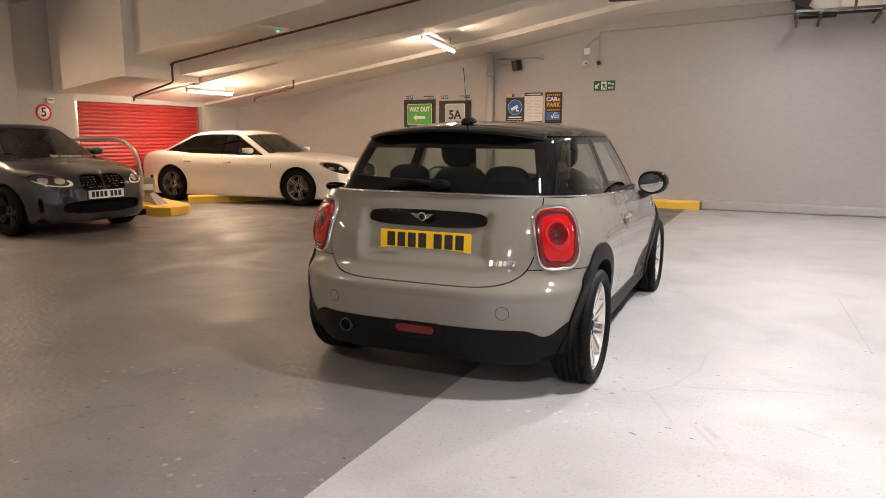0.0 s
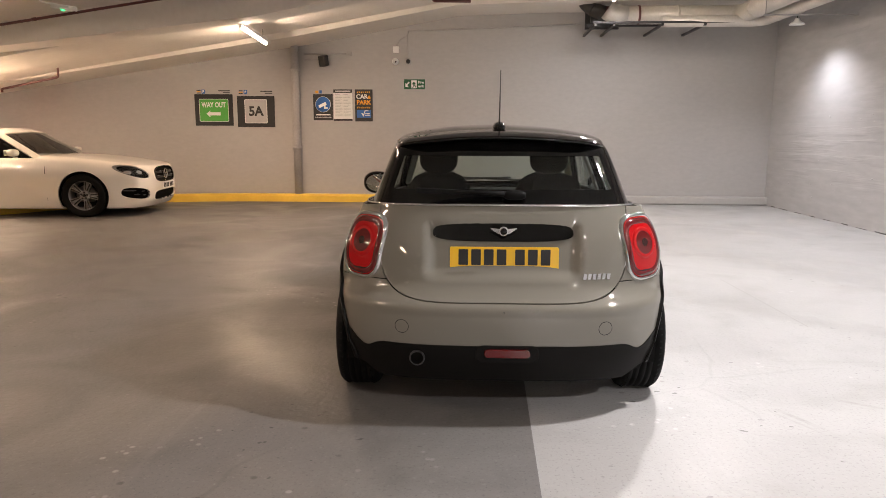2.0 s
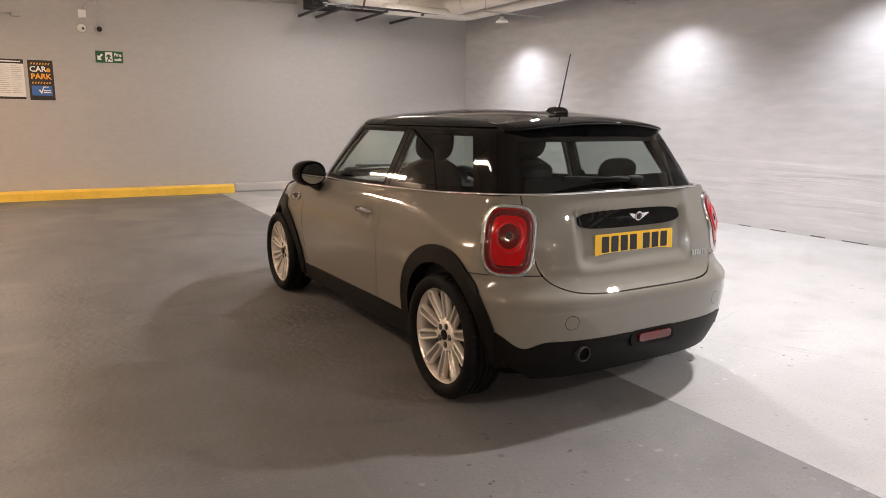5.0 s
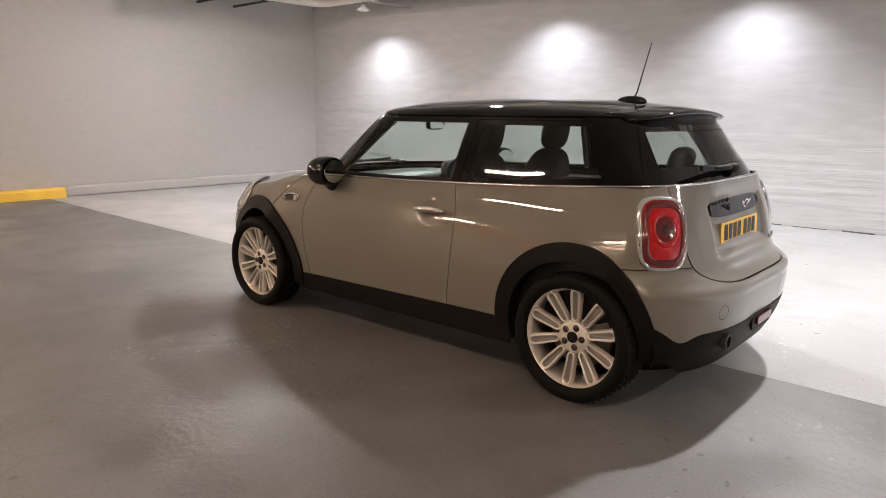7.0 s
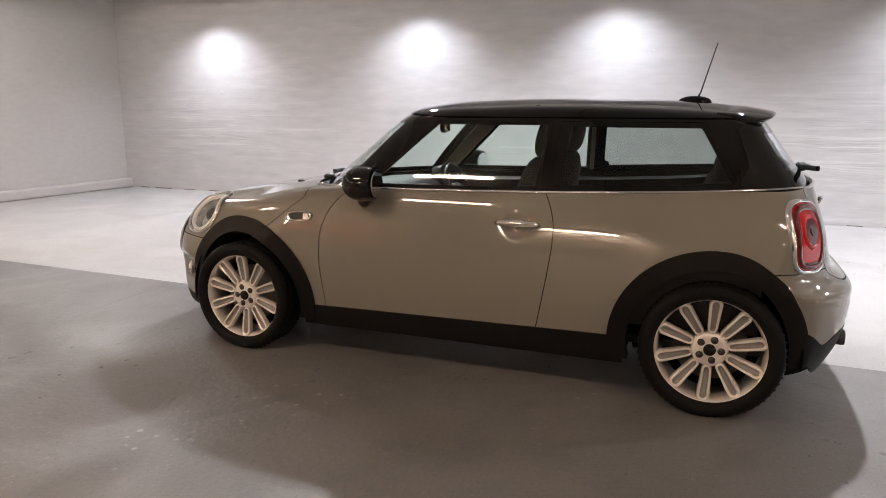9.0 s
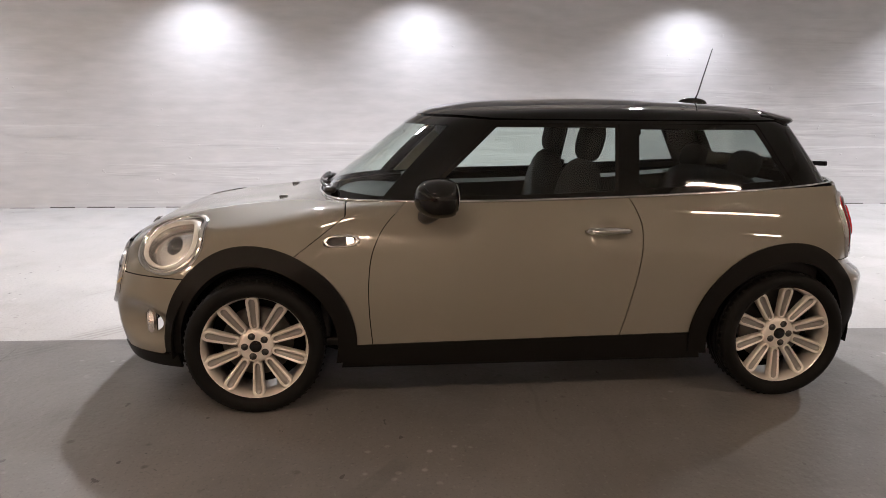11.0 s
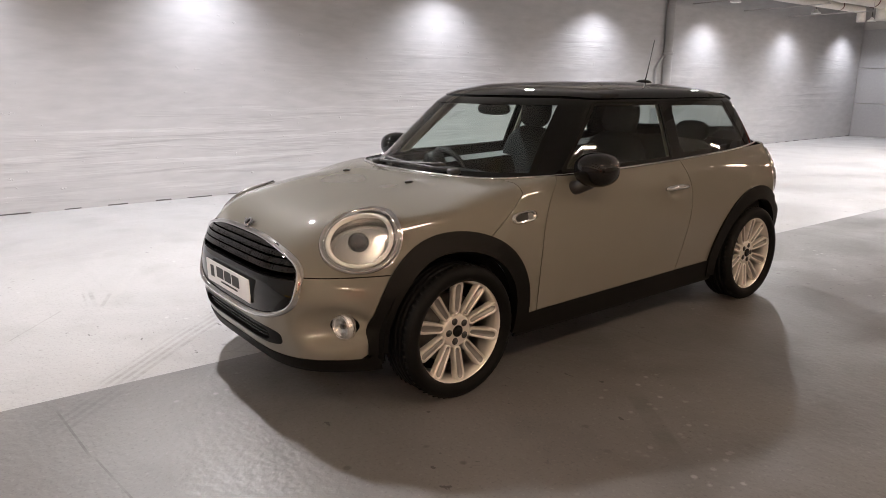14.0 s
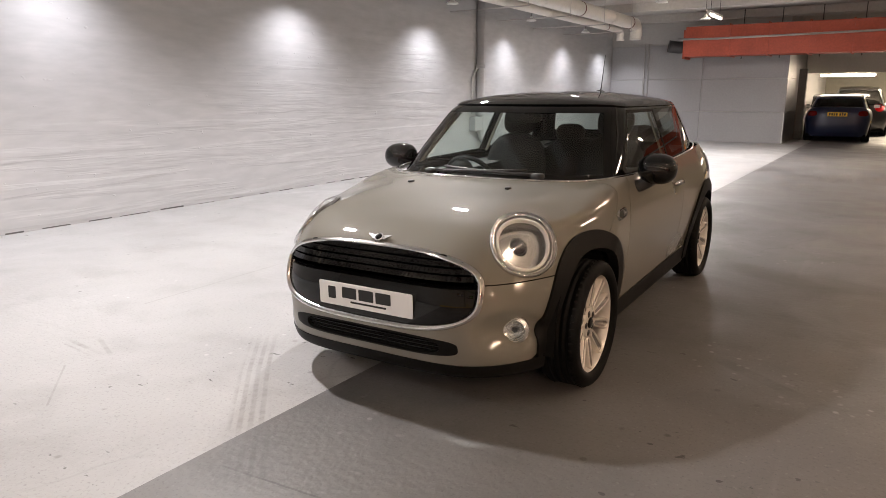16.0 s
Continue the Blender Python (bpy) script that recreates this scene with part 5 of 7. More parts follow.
    part("wiper_blade", blade, RUBBER, car).matrix_basis = pose(-0.02, -1.618, 1.078, 0, 3, 4)

    # aerial
    fin = bmesh.new()
    blob(fin, (0, 0, 0), (0.036, 0.085, 0.034), 2.2)
    part("aerial_base", fin, GLOSS_BLACK, car).matrix_basis = pose(0, -1.085, 1.398)
    mast = bmesh.new()
    sweep(mast, [(0, -1.10, 1.425), (0, -1.112, 1.45), (0, -1.178, 1.70)], [0.006, 0.0042, 0.0026], 8)
    part("aerial", mast, BLACK_PLASTIC, car)

    # front wipers and washer jets
    for x0, x1 in ((0.30, -0.30), (-0.36, 0.20)):
        w = bmesh.new()
        ys = lambda x: 1.005 - 0.34 * (abs(x) / 0.7) ** 2.3
        xs = [x0 + (x1 - x0) * k / 8 for k in range(9)]
        sweep(w, [(x, ys(x) - 0.012 - 0.016 * k / 8, 0.970 + 0.024 * k / 8) for k, x in enumerate(xs)], 0.0085, 8)
        blob(w, (x0, ys(x0) - 0.008, 0.964), (0.038, 0.03, 0.018))
        part("front_wiper", w, BLACK_PLASTIC, car)
    top_z = lambda x, y: float(root(lambda q: lower_body(np.stack([np.full(1, x), np.full(1, y), q], 1)), np.full(1, 0.6), np.full(1, 1.2))[0])
    for x in (-0.30, 0.30):
        j = bmesh.new()
        blob(j, (x, 1.16, top_z(x, 1.16) + 0.003), (0.015, 0.022, 0.008))
        part("washer_jet", j, BLACK_PLASTIC, car)

    # cabin
    def soft(name, c, r, power, mat, m=None, label=""):
        bm = bmesh.new()
        blob(bm, c, r, power)
        if m:
            bm.transform(m)
        return part(name, bm, mat, car, label)

    for x in (-0.36, 0.36):
        soft("seat_cushion", (x, 0.02, 0.46), (0.25, 0.28, 0.10), 3.2, SEAT)
        back_ = part("seat_back", blob(bmesh.new(), (0, 0, 0.30), (0.235, 0.085, 0.33), 3.0), SEAT, car, "dark cloth front seat back")
        back_.matrix_basis = pose(x, -0.24, 0.50, 12, 0, 0)
        part("headrest", blob(bmesh.new(), (0, 0, 0.725), (0.125, 0.055, 0.105), 2.8), SEAT, back_)
    soft("rear_bench", (0, -0.85, 0.47), (0.56, 0.25, 0.10), 3.6, SEAT)
    bench = part("rear_seat_back", blob(bmesh.new(), (0, 0, 0.26), (0.57, 0.07, 0.28), 4.0), SEAT, car, "dark cloth rear seat back")
    bench.matrix_basis = pose(0, -1.10, 0.52, 16, 0, 0)
    for x in (-0.30, 0.30):
        part("rear_headrest", blob(bmesh.new(), (x, 0, 0.585), (0.125, 0.05, 0.075), 2.8), SEAT, bench)
    soft("dashboard", (0, 0.66, 0.79), (0.66, 0.20, 0.135), 3.4, TRIM_DARK)
    soft("dash_top", (0, 0.72, 0.875), (0.62, 0.20, 0.050), 2.8, TRIM_DARK)
    wheel_m = pose(0.36, 0.36, 0.83, 68, 0, 0)
    sw = bmesh.new()
    sweep(sw, [(0.18 * math.cos(2 * math.pi * k / 32), 0.18 * math.sin(2 * math.pi * k / 32), 0) for k in range(32)], 0.016, 10, closed=True)
    blob(sw, (0, 0, -0.01), (0.07, 0.06, 0.025))
    for a in (0, 180, 270):
        box(sw, 0.05, 0.175, -0.015, 0.015, -0.012, 0.004, Matrix.Rotation(radians(a), 4, "Z"), bevel=0.003)
    part("steering_wheel", sw, TRIM_DARK, car, smooth=True).matrix_basis = wheel_m
    dial = lathe(bmesh.new(), [(0.0, 0.0), (0.055, 0.0), (0.066, 0.012), (0.072, 0.006), (0.07, -0.06), (0, -0.06)], 32)
    part("instrument_pod", dial, TRIM_DARK, car).matrix_basis = pose(0.36, 0.47, 0.925, 78, 0, 0)
    con = lathe(bmesh.new(), [(0.0, 0.0), (0.085, 0.0), (0.098, 0.01), (0.106, 0.004), (0.106, -0.03), (0, -0.03)], 40)
    part("centre_dial", con, CHROME, car, "round centre display").matrix_basis = pose(0, 0.455, 0.80, 90, 0, 0)
    mir = bmesh.new()
    blob(mir, (0, 0, 0), (0.115, 0.018, 0.036), 3.0)
    sweep(mir, [(0, 0.01, 0.02), (0, 0.06, 0.075)], 0.010, 8)
    rv = part("interior_mirror", mir, TRIM_DARK, car)
    rv.matrix_basis = pose(0.0, 0.33, 1.255, 0, 0, 12)
    gl = bmesh.new()
    prism(gl, rounded(0.20, 0.052, 0.022), -0.0185, -0.020)
    part("interior_mirror_glass", gl, MIRROR, rv)
    cards = cut(A, lambda p: 0.80 - p[:, 1], lambda p: p[:, 1] + 1.45, lambda p: p[:, 2] - 0.35, lambda p: p[:, 0] - 0.45)
    for flip in (mirrored, lambda m: m):
        panel("door_card", flip(cards), TRIM_DARK, car, lift=-0.075, depth=0)
    deck_bm = bmesh.new()
    box(deck_bm, -0.60, 0.60, -1.56, -1.18, 0.955, 0.975, bevel=0.006)
    part("parcel_shelf", deck_bm, TRIM_DARK, car)
    cab = bmesh.new()
    box(cab, -0.68, 0.68, -1.5, 1.0, 0.26, 0.30, bevel=0.01)
    box(cab, -0.68, 0.68, 0.92, 0.96, 0.30, 0.90, bevel=0.01)
    part("cabin_floor", cab, TRIM_DARK, car)

    wheel_set(car, [((0.742 * s, AXLE * e, HUB_Z), s) for s in (-1, 1) for e in (-1, 1)], 0.309, 0.244, 0.205)
    return car


LENS_DARK = material("dark_projector_glass", (0.04, 0.04, 0.045), 0.04, coat=1.0, spec=0.8)
hatchback()

# ---- signs, lamps and pipes ----
WALL_M = ROOM @ Matrix.Translation((0, FRONT_V, 0))


def on_wall(u, z, out=0.0):
    """A pose on the wall with the signs: x along it, -y into the room."""
    return WALL_M @ Matrix.Translation((0.06 + (u - 0.06) * 1.011, -out, 1.36 + (z - 1.36) * 1.011))


def board(bm, u0, u1, z0, z1, d0, d1, r=0.004):
    return prism(bm, rounded(u1 - u0, z1 - z0, r, cx=(u0 + u1) / 2, cz=(z0 + z1) / 2), -d0, -d1)


def sign_thing(name, label, u, z, w, h, mat, category="sign", depth=0.012):
    ob = thing(name, label, category, on_wall(u, z))
    part("panel", board(bmesh.new(), -w / 2, w / 2, -h / 2, h / 2, 0.001, depth), mat, ob)
    return ob


def face(name, ob, u0, u1, z0, z1, mat, d=0.0125, t=0.0015, r=0.006, label=""):
    return part(name, board(bmesh.new(), u0, u1, z0, z1, d, d + t, r), mat, ob, label)


def words(name, ob, text, size, u, z, mat, d=0.0145, squeeze=1.0, bold=0.03):
    bm = text_bm(text, size, 0.0008, bold=bold)
    bm.transform(Matrix.Translation((u, -d, z)) @ Matrix.Diagonal((squeeze, 1, 1, 1)))
    return part(name, bm, mat, ob)


def shape(name, ob, outline, mat, d=0.014, t=0.0015):
    return part(name, prism(bmesh.new(), outline, -d, -d - t), mat, ob)


U = 0.24  # from the car's axes to the room's along this wall
way = sign_thing("way_out_sign", "black sign with a green way out panel on the wall", -5.10 - U, 1.775, 0.765, 0.61, BLACK_SIGN)
face("green_panel", way, -0.295, 0.295, -0.225, 0.215, WHITE_SIGN, r=0.02)
face("green_face", way, -0.285, 0.285, -0.215, 0.205, GREEN_SIGN, d=0.0142, r=0.016)
words("lettering", way, "WAY OUT", 0.135, 0, 0.095, WHITE_SIGN, d=0.0165, squeeze=0.76, bold=0.035)
shape("arrow", way, [(-0.155, -0.075), (-0.075, -0.005), (-0.075, -0.045), (0.135, -0.045), (0.135, -0.105), (-0.075, -0.105), (-0.075, -0.145)], WHITE_SIGN, d=0.0158)
bay = sign_thing("bay_sign", "black sign with a silver bay number panel on the wall", -4.265 - U, 1.745, 0.745, 0.60, BLACK_SIGN)
face("silver_edge", bay, -0.225, 0.225, -0.225, 0.235, WHITE_SIGN, r=0.02)
face("silver_face", bay, -0.213, 0.213, -0.213, 0.223, SILVER_SIGN, d=0.0142, r=0.016)
words("lettering", bay, "5A", 0.25, 0, 0.0, BLACK_SIGN, d=0.0165, squeeze=0.98, bold=0.035)
for u, z in ((-5.10 - U, 2.115), (-4.265 - U, 2.105)):
    cap = thing("sign_header", "small header marks above a wall sign", "sign", on_wall(u, z), group="sign headers")
    part("blue_tile", board(bmesh.new(), -0.235, -0.165, -0.03, 0.05, 0.001, 0.004), BLUE_SIGN, cap)
    words("lettering", cap, "P", 0.07, -0.20, 0.010, WHITE_SIGN, d=0.0045)
    for k in range(3):
        part("brown_stripe", board(bmesh.new(), -0.335, -0.255, -0.025 + 0.026 * k, -0.008 + 0.026 * k, 0.001, 0.003, 0.002), ORANGE_SIGN if k == 1 else BLACK_SIGN, cap)
    part("text_bar", board(bmesh.new(), 0.10, 0.335, 0.018, 0.036, 0.001, 0.003, 0.002), BLACK_SIGN, cap)
    part("text_bar", board(bmesh.new(), 0.19, 0.335, -0.018, -0.003, 0.001, 0.003, 0.002), BLACK_SIGN, cap)
cctv = sign_thing("camera_notice", "dark notice with a blue camera disc on the wall", -2.94 - U, 1.83, 0.385, 0.50, BLACK_SIGN)
part("blue_disc", lathe(bmesh.new(), [(0, 0.0142), (0.145, 0.0142), (0.145, 0.0125), (0, 0.0125)], 40, pose(0, 0, 0.055, 90, 0, 0)), BLUE_SIGN, cctv)
part("white_ring", lathe(bmesh.new(), [(0.145, 0.0148), (0.152, 0.0148), (0.152, 0.012), (0.145, 0.012)], 40, pose(0, 0, 0.055, 90, 0, 0), close=True), WHITE_SIGN, cctv)
shape("camera_picture", cctv, [(-0.095, 0.03), (0.045, 0.105), (0.075, 0.055), (-0.065, -0.015)], WHITE_SIGN, d=0.0146)
shape("camera_bracket", cctv, [(0.02, 0.035), (0.05, 0.045), (0.05, 0.0), (0.09, 0.0), (0.09, -0.03), (0.02, -0.03)], WHITE_SIGN, d=0.0147)
part("text_bar", board(bmesh.new(), -0.14, 0.14, -0.155, -0.130, 0.0125, 0.014, 0.002), WHITE_SIGN, cctv)
part("text_bar", board(bmesh.new(), -0.16, 0.16, -0.196, -0.186, 0.0125, 0.014, 0.002), WHITE_SIGN, cctv)
cap = thing("sign_header", "small header marks above a wall sign", "sign", on_wall(-2.94 - U, 2.115), group="sign headers")
part("blue_tile", board(bmesh.new(), -0.07, -0.02, -0.025, 0.035, 0.001, 0.004), BLUE_SIGN, cap)
part("brown_stripe", board(bmesh.new(), -0.15, -0.09, -0.02, 0.03, 0.001, 0.003, 0.002), ORANGE_SIGN, cap)
part("text_bar", board(bmesh.new(), 0.03, 0.17, -0.01, 0.012, 0.001, 0.003, 0.002), SILVER_SIGN, cap)
terms = sign_thing("terms_notice", "white notice of small print with a black header", -2.552 - U, 1.87, 0.37, 0.60, WHITE_SIGN)
face("header", terms, -0.185, 0.185, 0.235, 0.30, BLACK_SIGN)
face("footer", terms, -0.185, 0.185, -0.30, -0.265, BLACK_SIGN)
part("text_bar", board(bmesh.new(), -0.15, 0.15, 0.258, 0.276, 0.0142, 0.0155, 0.002), WHITE_SIGN, terms)
for col in (-0.15, 0.01):
    for k in range(15):
        w = 0.14 if k % 4 else 0.09
        part("text_bar", board(bmesh.new(), col, col + w, 0.20 - 0.029 * k, 0.207 - 0.029 * k, 0.0125, 0.0132, 0.001), SILVER_SIGN, terms)
cp = sign_thing("car_park_notice", "black car park notice with orange letters and hazard stripes", -2.146 - U, 1.865, 0.345, 0.61, BLACK_SIGN)
for z in (0.235, -0.055):
    for k in range(7):
        shape("hazard_stripe", cp, [(-0.135 + 0.039 * k, z), (-0.118 + 0.039 * k, z), (-0.103 + 0.039 * k, z + 0.03), (-0.120 + 0.039 * k, z + 0.03)], ORANGE_SIGN, d=0.0125)
words("lettering", cp, "CAR", 0.115, -0.035, 0.165, WHITE_SIGN)
words("lettering", cp, "e", 0.115, 0.105, 0.165, ORANGE_SIGN)
words("lettering", cp, "PARK", 0.115, 0, 0.055, ORANGE_SIGN)
face("blue_panel", cp, -0.14, 0.14, -0.235, -0.085, BLUE_SIGN, r=0.003)
shape("tick", cp, [(-0.05, -0.15), (-0.03, -0.14), (-0.015, -0.175), (0.02, -0.095), (0.09, -0.095), (0.09, -0.108), (0.03, -0.108), (-0.01, -0.215)], WHITE_SIGN, d=0.0145)
part("text_bar", board(bmesh.new(), 0.02, 0.12, -0.165, -0.15, 0.0142, 0.0155, 0.002), WHITE_SIGN, cp)
part("text_bar", board(bmesh.new(), 0.02, 0.12, -0.195, -0.18, 0.0142, 0.0155, 0.002), WHITE_SIGN, cp)
ex = sign_thing("fire_exit_sign", "dark green fire exit sign with arrow and running figure", -1.165 - U, 2.262, 0.405, 0.185, EXIT_GREEN)
face("white_field", ex, -0.06, 0.045, -0.075, 0.075, WHITE_SIGN, r=0.003)
shape("running_figure", ex, [(-0.045, -0.07), (-0.02, -0.02), (-0.03, 0.01), (-0.045, -0.01), (-0.05, 0.01), (-0.02, 0.04), (0.005, 0.035), (0.025, 0.01), (0.02, -0.005), (0.005, 0.01), (0.002, -0.015), (0.03, -0.03), (0.03, -0.06), (0.015, -0.06), (0.012, -0.04), (-0.01, -0.03), (-0.03, -0.075)], EXIT_GREEN, d=0.0145)
shape("arrow", ex, [(-0.175, -0.05), (-0.175, 0.025), (-0.155, 0.005), (-0.11, 0.05), (-0.09, 0.03), (-0.135, -0.015), (-0.115, -0.05)], WHITE_SIGN, d=0.0145)
words("lettering", ex, "Fire", 0.07, 0.125, 0.035, WHITE_SIGN)
words("lettering", ex, "exit", 0.07, 0.125, -0.035, WHITE_SIGN)

five = thing("speed_sign", "round white speed limit sign with a red rim", "sign", ROOM @ pose(LEFT_U, 3.57, 1.71, 0, 0, 90))
part("disc", lathe(bmesh.new(), [(0, 0.012), (0.15, 0.012), (0.15, 0.002), (0, 0.002)], 40, pose(0, 0, 0, 90, 0, 0)), WHITE_SIGN, five)
part("red_rim", lathe(bmesh.new(), [(0.115, 0.0135), (0.152, 0.0135), (0.152, 0.004), (0.115, 0.004)], 40, pose(0, 0, 0, 90, 0, 0), close=True), RED_SIGN, five)
words("lettering", five, "5", 0.22, 0, 0, BLACK_SIGN, d=0.0145)
box_ = thing("wall_box", "small white switch box on the wall", "box", ROOM @ pose(LEFT_U, 3.70, 1.93, 0, 0, 90))
part("casing", box(bmesh.new(), -0.07, 0.07, -0.05, -0.002, -0.05, 0.05, bevel=0.006), WHITE_PLASTIC, box_)
part("label_strip", box(bmesh.new(), -0.055, 0.055, -0.052, -0.05, 0.0, 0.02), BLACK_PLASTIC, box_)

# cameras and boxes on the wall
for u, label in ((-1.53, "white dome security camera on the wall"), (-1.29, "grey dome security camera on the wall")):
    c = thing("dome_camera", label, "camera", on_wall(u - U, 2.685), group="security cameras")
    part("base", lathe(bmesh.new(), [(0, 0.045), (0.05, 0.045), (0.062, 0.03), (0.065, 0.001), (0, 0.001)], 28, pose(0, 0, 0, 90, 0, 0)), WHITE_PLASTIC if u < -1.4 else PIPE_GREY, c)
    part("eye", blob(bmesh.new(), (0.01, -0.055, -0.004), (0.042, 0.042, 0.042), 2.0), WHITE_PLASTIC if u < -1.4 else BLACK_PLASTIC, c)
    part("lens", blob(bmesh.new(), (0.018 if u < -1.4 else 0.005, -0.092, -0.012), (0.018, 0.012, 0.018), 2.0), BLACK_PLASTIC, c)
jb = thing("junction_box", "white junction box above the cameras", "box", on_wall(-1.51 - U, 2.90))
part("casing", box(bmesh.new(), -0.055, 0.055, -0.06, -0.001, -0.06, 0.06, bevel=0.008), WHITE_PLASTIC, jb)
spk = thing("wall_speaker", "black bracketed box speaker on the wall", "speaker", on_wall(-2.845 - U, 2.72))
part("casing", box(bmesh.new(), -0.07, 0.07, -0.20, -0.05, -0.10, 0.10, pose(0, 0, 0, 14, 0, -20), bevel=0.012), BLACK_PLASTIC, spk)
part("bracket", box(bmesh.new(), -0.02, 0.02, -0.08, -0.001, -0.02, 0.02), DARK_METAL, spk)
cable = bmesh.new()
sweep(cable, elbowed([(-1.51, -0.02, 2.96), (-1.45, -0.02, 3.08), (-1.29, -0.02, 3.16), (-1.27, -0.02, 3.24)], 0.05), 0.010, 8)
sweep(cable, [(-1.29, -0.02, 2.74), (-1.29, -0.02, 3.20)], 0.010, 8)
sweep(cable, [(-1.27, -0.02, 3.25), (0.6, -0.02, 3.30), (2.0, -0.02, 3.36)], 0.011, 8)
sweep(cable, [(-3.3, -0.02, 2.83), (-2.45, -0.02, 2.83)], 0.014, 8)
sweep(cable, [(-3.3, -0.02, 2.72), (-2.95, -0.02, 2.72)], 0.009, 8)
box(cable, -2.47, -2.37, -0.05, -0.002, 2.79, 2.87, bevel=0.006)
ob = tagged(mesh_object("conduit", cable, PIPE_GREY), "thin grey painted conduit run across the wall", "conduit")
ob.matrix_basis = WALL_M @ Matrix.Translation((-U - 0.02, 0, 0.015))


def pipe_run(name, pts, r, mat, label, category, bend=0.08, clips=(), frame_m=None):
    """A pipe as a thing, with its collars as parts."""
    ob = thing(name, label, category, frame_m or ROOM)
    part("tube", sweep(bmesh.new(), elbowed(pts, bend), r, 16), mat, ob)
    for p, d in clips:
        q = Vector(d).to_track_quat("Z", "Y").to_matrix().to_4x4()
        part("collar", lathe(bmesh.new(), [(r, -0.03), (r * 1.25, -0.03), (r * 1.25, 0.03), (r, 0.03)], 20, Matrix.Translation(p) @ q, close=True), mat, ob)
    return ob


pipe_run("drain_pipe", [(-3.49 - U, FRONT_V - 0.09, 0.14), (-3.49 - U, FRONT_V - 0.09, 3.3)], 0.072, PIPE_GREY, "grey painted drain pipe down the wall", "pipe",
         clips=[((-3.49 - U, FRONT_V - 0.09, 1.05), (0, 0, 1)), ((-3.49 - U, FRONT_V - 0.09, 2.55), (0, 0, 1))])
pipe_run("drain_pipe", [(5.75, -9.15, 3.78), (5.75, -9.15, 0.95), (5.73, -9.15, 0.55), (5.73, -9.55, 0.22), (5.73, -9.55, 0.0)], 0.085, WALL_PALE, "painted drain pipe with stepped elbow on the wall", "pipe", bend=0.12,
         clips=[((5.75, -9.15, 2.0), (0, 0, 1)), ((5.75, -9.15, 0.98), (0, 0, 1))])
pipe_run("conduit", [(5.79, -8.85, 1.0), (5.79, -8.85, 1.75), (5.79, -9.05, 1.95), (5.79, -9.1, 1.97)], 0.02, WALL_PALE, "thin painted conduit beside the drain pipe", "conduit", bend=0.05)
bx = thing("wall_bracket", "small painted bracket box on the wall", "bracket", ROOM @ pose(side_u(-9.0), -9.0, 0.8, 0, 0, -90))
part("casing", box(bmesh.new(), -0.2, 0.2, -0.16, -0.001, -0.16, 0.14, bevel=0.02), WALL_PALE, bx)

# sprinkler pipes under the ramp
pipe_run("sprinkler_pipe", [(3.0, 4.66, 3.74), (-1.6, 4.66, 3.55), (-8.35, 4.66, 2.60), (-8.35, 4.66, 2.26), (-9.3, 4.60, 2.02), (-9.3, 4.60, 1.94)], 0.019, PIPE_RED, "dark red sprinkler pipe under the ramp", "pipe", bend=0.06,
         clips=[((-8.35, 4.66, 2.58), (1, 0, 0.14)), ((-6.3, 4.66, 2.89), (1, 0, 0.14)), ((-4.2, 4.66, 3.185), (1, 0, 0.14)), ((-2.6, 4.66, 3.41), (1, 0, 0.14))])
pipe_run("sprinkler_pipe", [(-7.6, 7.2, 2.52), (-7.6, 7.2, 2.30), (-8.7, 7.25, 2.10), (-8.7, 7.25, 2.04)], 0.019, PIPE_RED, "short dark red sprinkler branch under the ramp", "pipe", bend=0.05)
pipe_run("sprinkler_pipe", [(-0.9, 6.5, 3.6), (-0.9, 6.5, 3.42), (-0.3, 6.45, 3.40)], 0.024, PIPE_RED, "short dark red sprinkler branch under the ceiling", "pipe", bend=0.05)
pipe_run("conduit", [(-5.95, 4.28, 3.75), (-5.95, 4.28, 3.06), (-5.6, 4.36, 2.99)], 0.014, WHITE_PLASTIC, "white conduit down the ramp edge", "conduit", bend=0.03)
em = thing("emergency_light", "small white emergency light with a green lamp", "light", ROOM @ pose(-5.70, 4.40, 2.99, 0, 8, 0))
part("casing", box(bmesh.new(), -0.16, 0.16, -0.05, 0.05, -0.02, 0.04, bevel=0.01), WHITE_PLASTIC, em)
part("green_lamp", blob(bmesh.new(), (0.0, -0.02, -0.028), (0.03, 0.03, 0.016), 2.0), GREEN_GLOW, em)


# lamps
def tube_lamp(u, v, z, tilt=0.0, lit=None):
    ob = thing("tube_light", "lit fluorescent tube batten under the ceiling", "light", Matrix.Translation(room(u, v, z)) @ ROOM @ pose(0, 0, 0, tilt, 0, 0), group="tube lights")
    part("housing", box(bmesh.new(), -0.035, 0.035, -0.64, 0.64, 0.012, 0.07, bevel=0.008), WHITE_PLASTIC, ob)
    part("tube", sweep(bmesh.new(), [(0, -0.6, -0.012), (0, 0.6, -0.012)], 0.017, 12), lit or TUBE_GLOW, ob)
    for s in (-1, 1):
        part("end_cap", box(bmesh.new(), -0.022, 0.022, s * 0.61 - 0.014, s * 0.61 + 0.014, -0.034, 0.03, bevel=0.004), WHITE_PLASTIC, ob)
        part("hanger", sweep(bmesh.new(), [(0, s * 0.45, 0.06), (0, s * 0.45, 0.20 if z < 3 else TOP - z - 0.001)], 0.006, 6), DARK_METAL, ob)


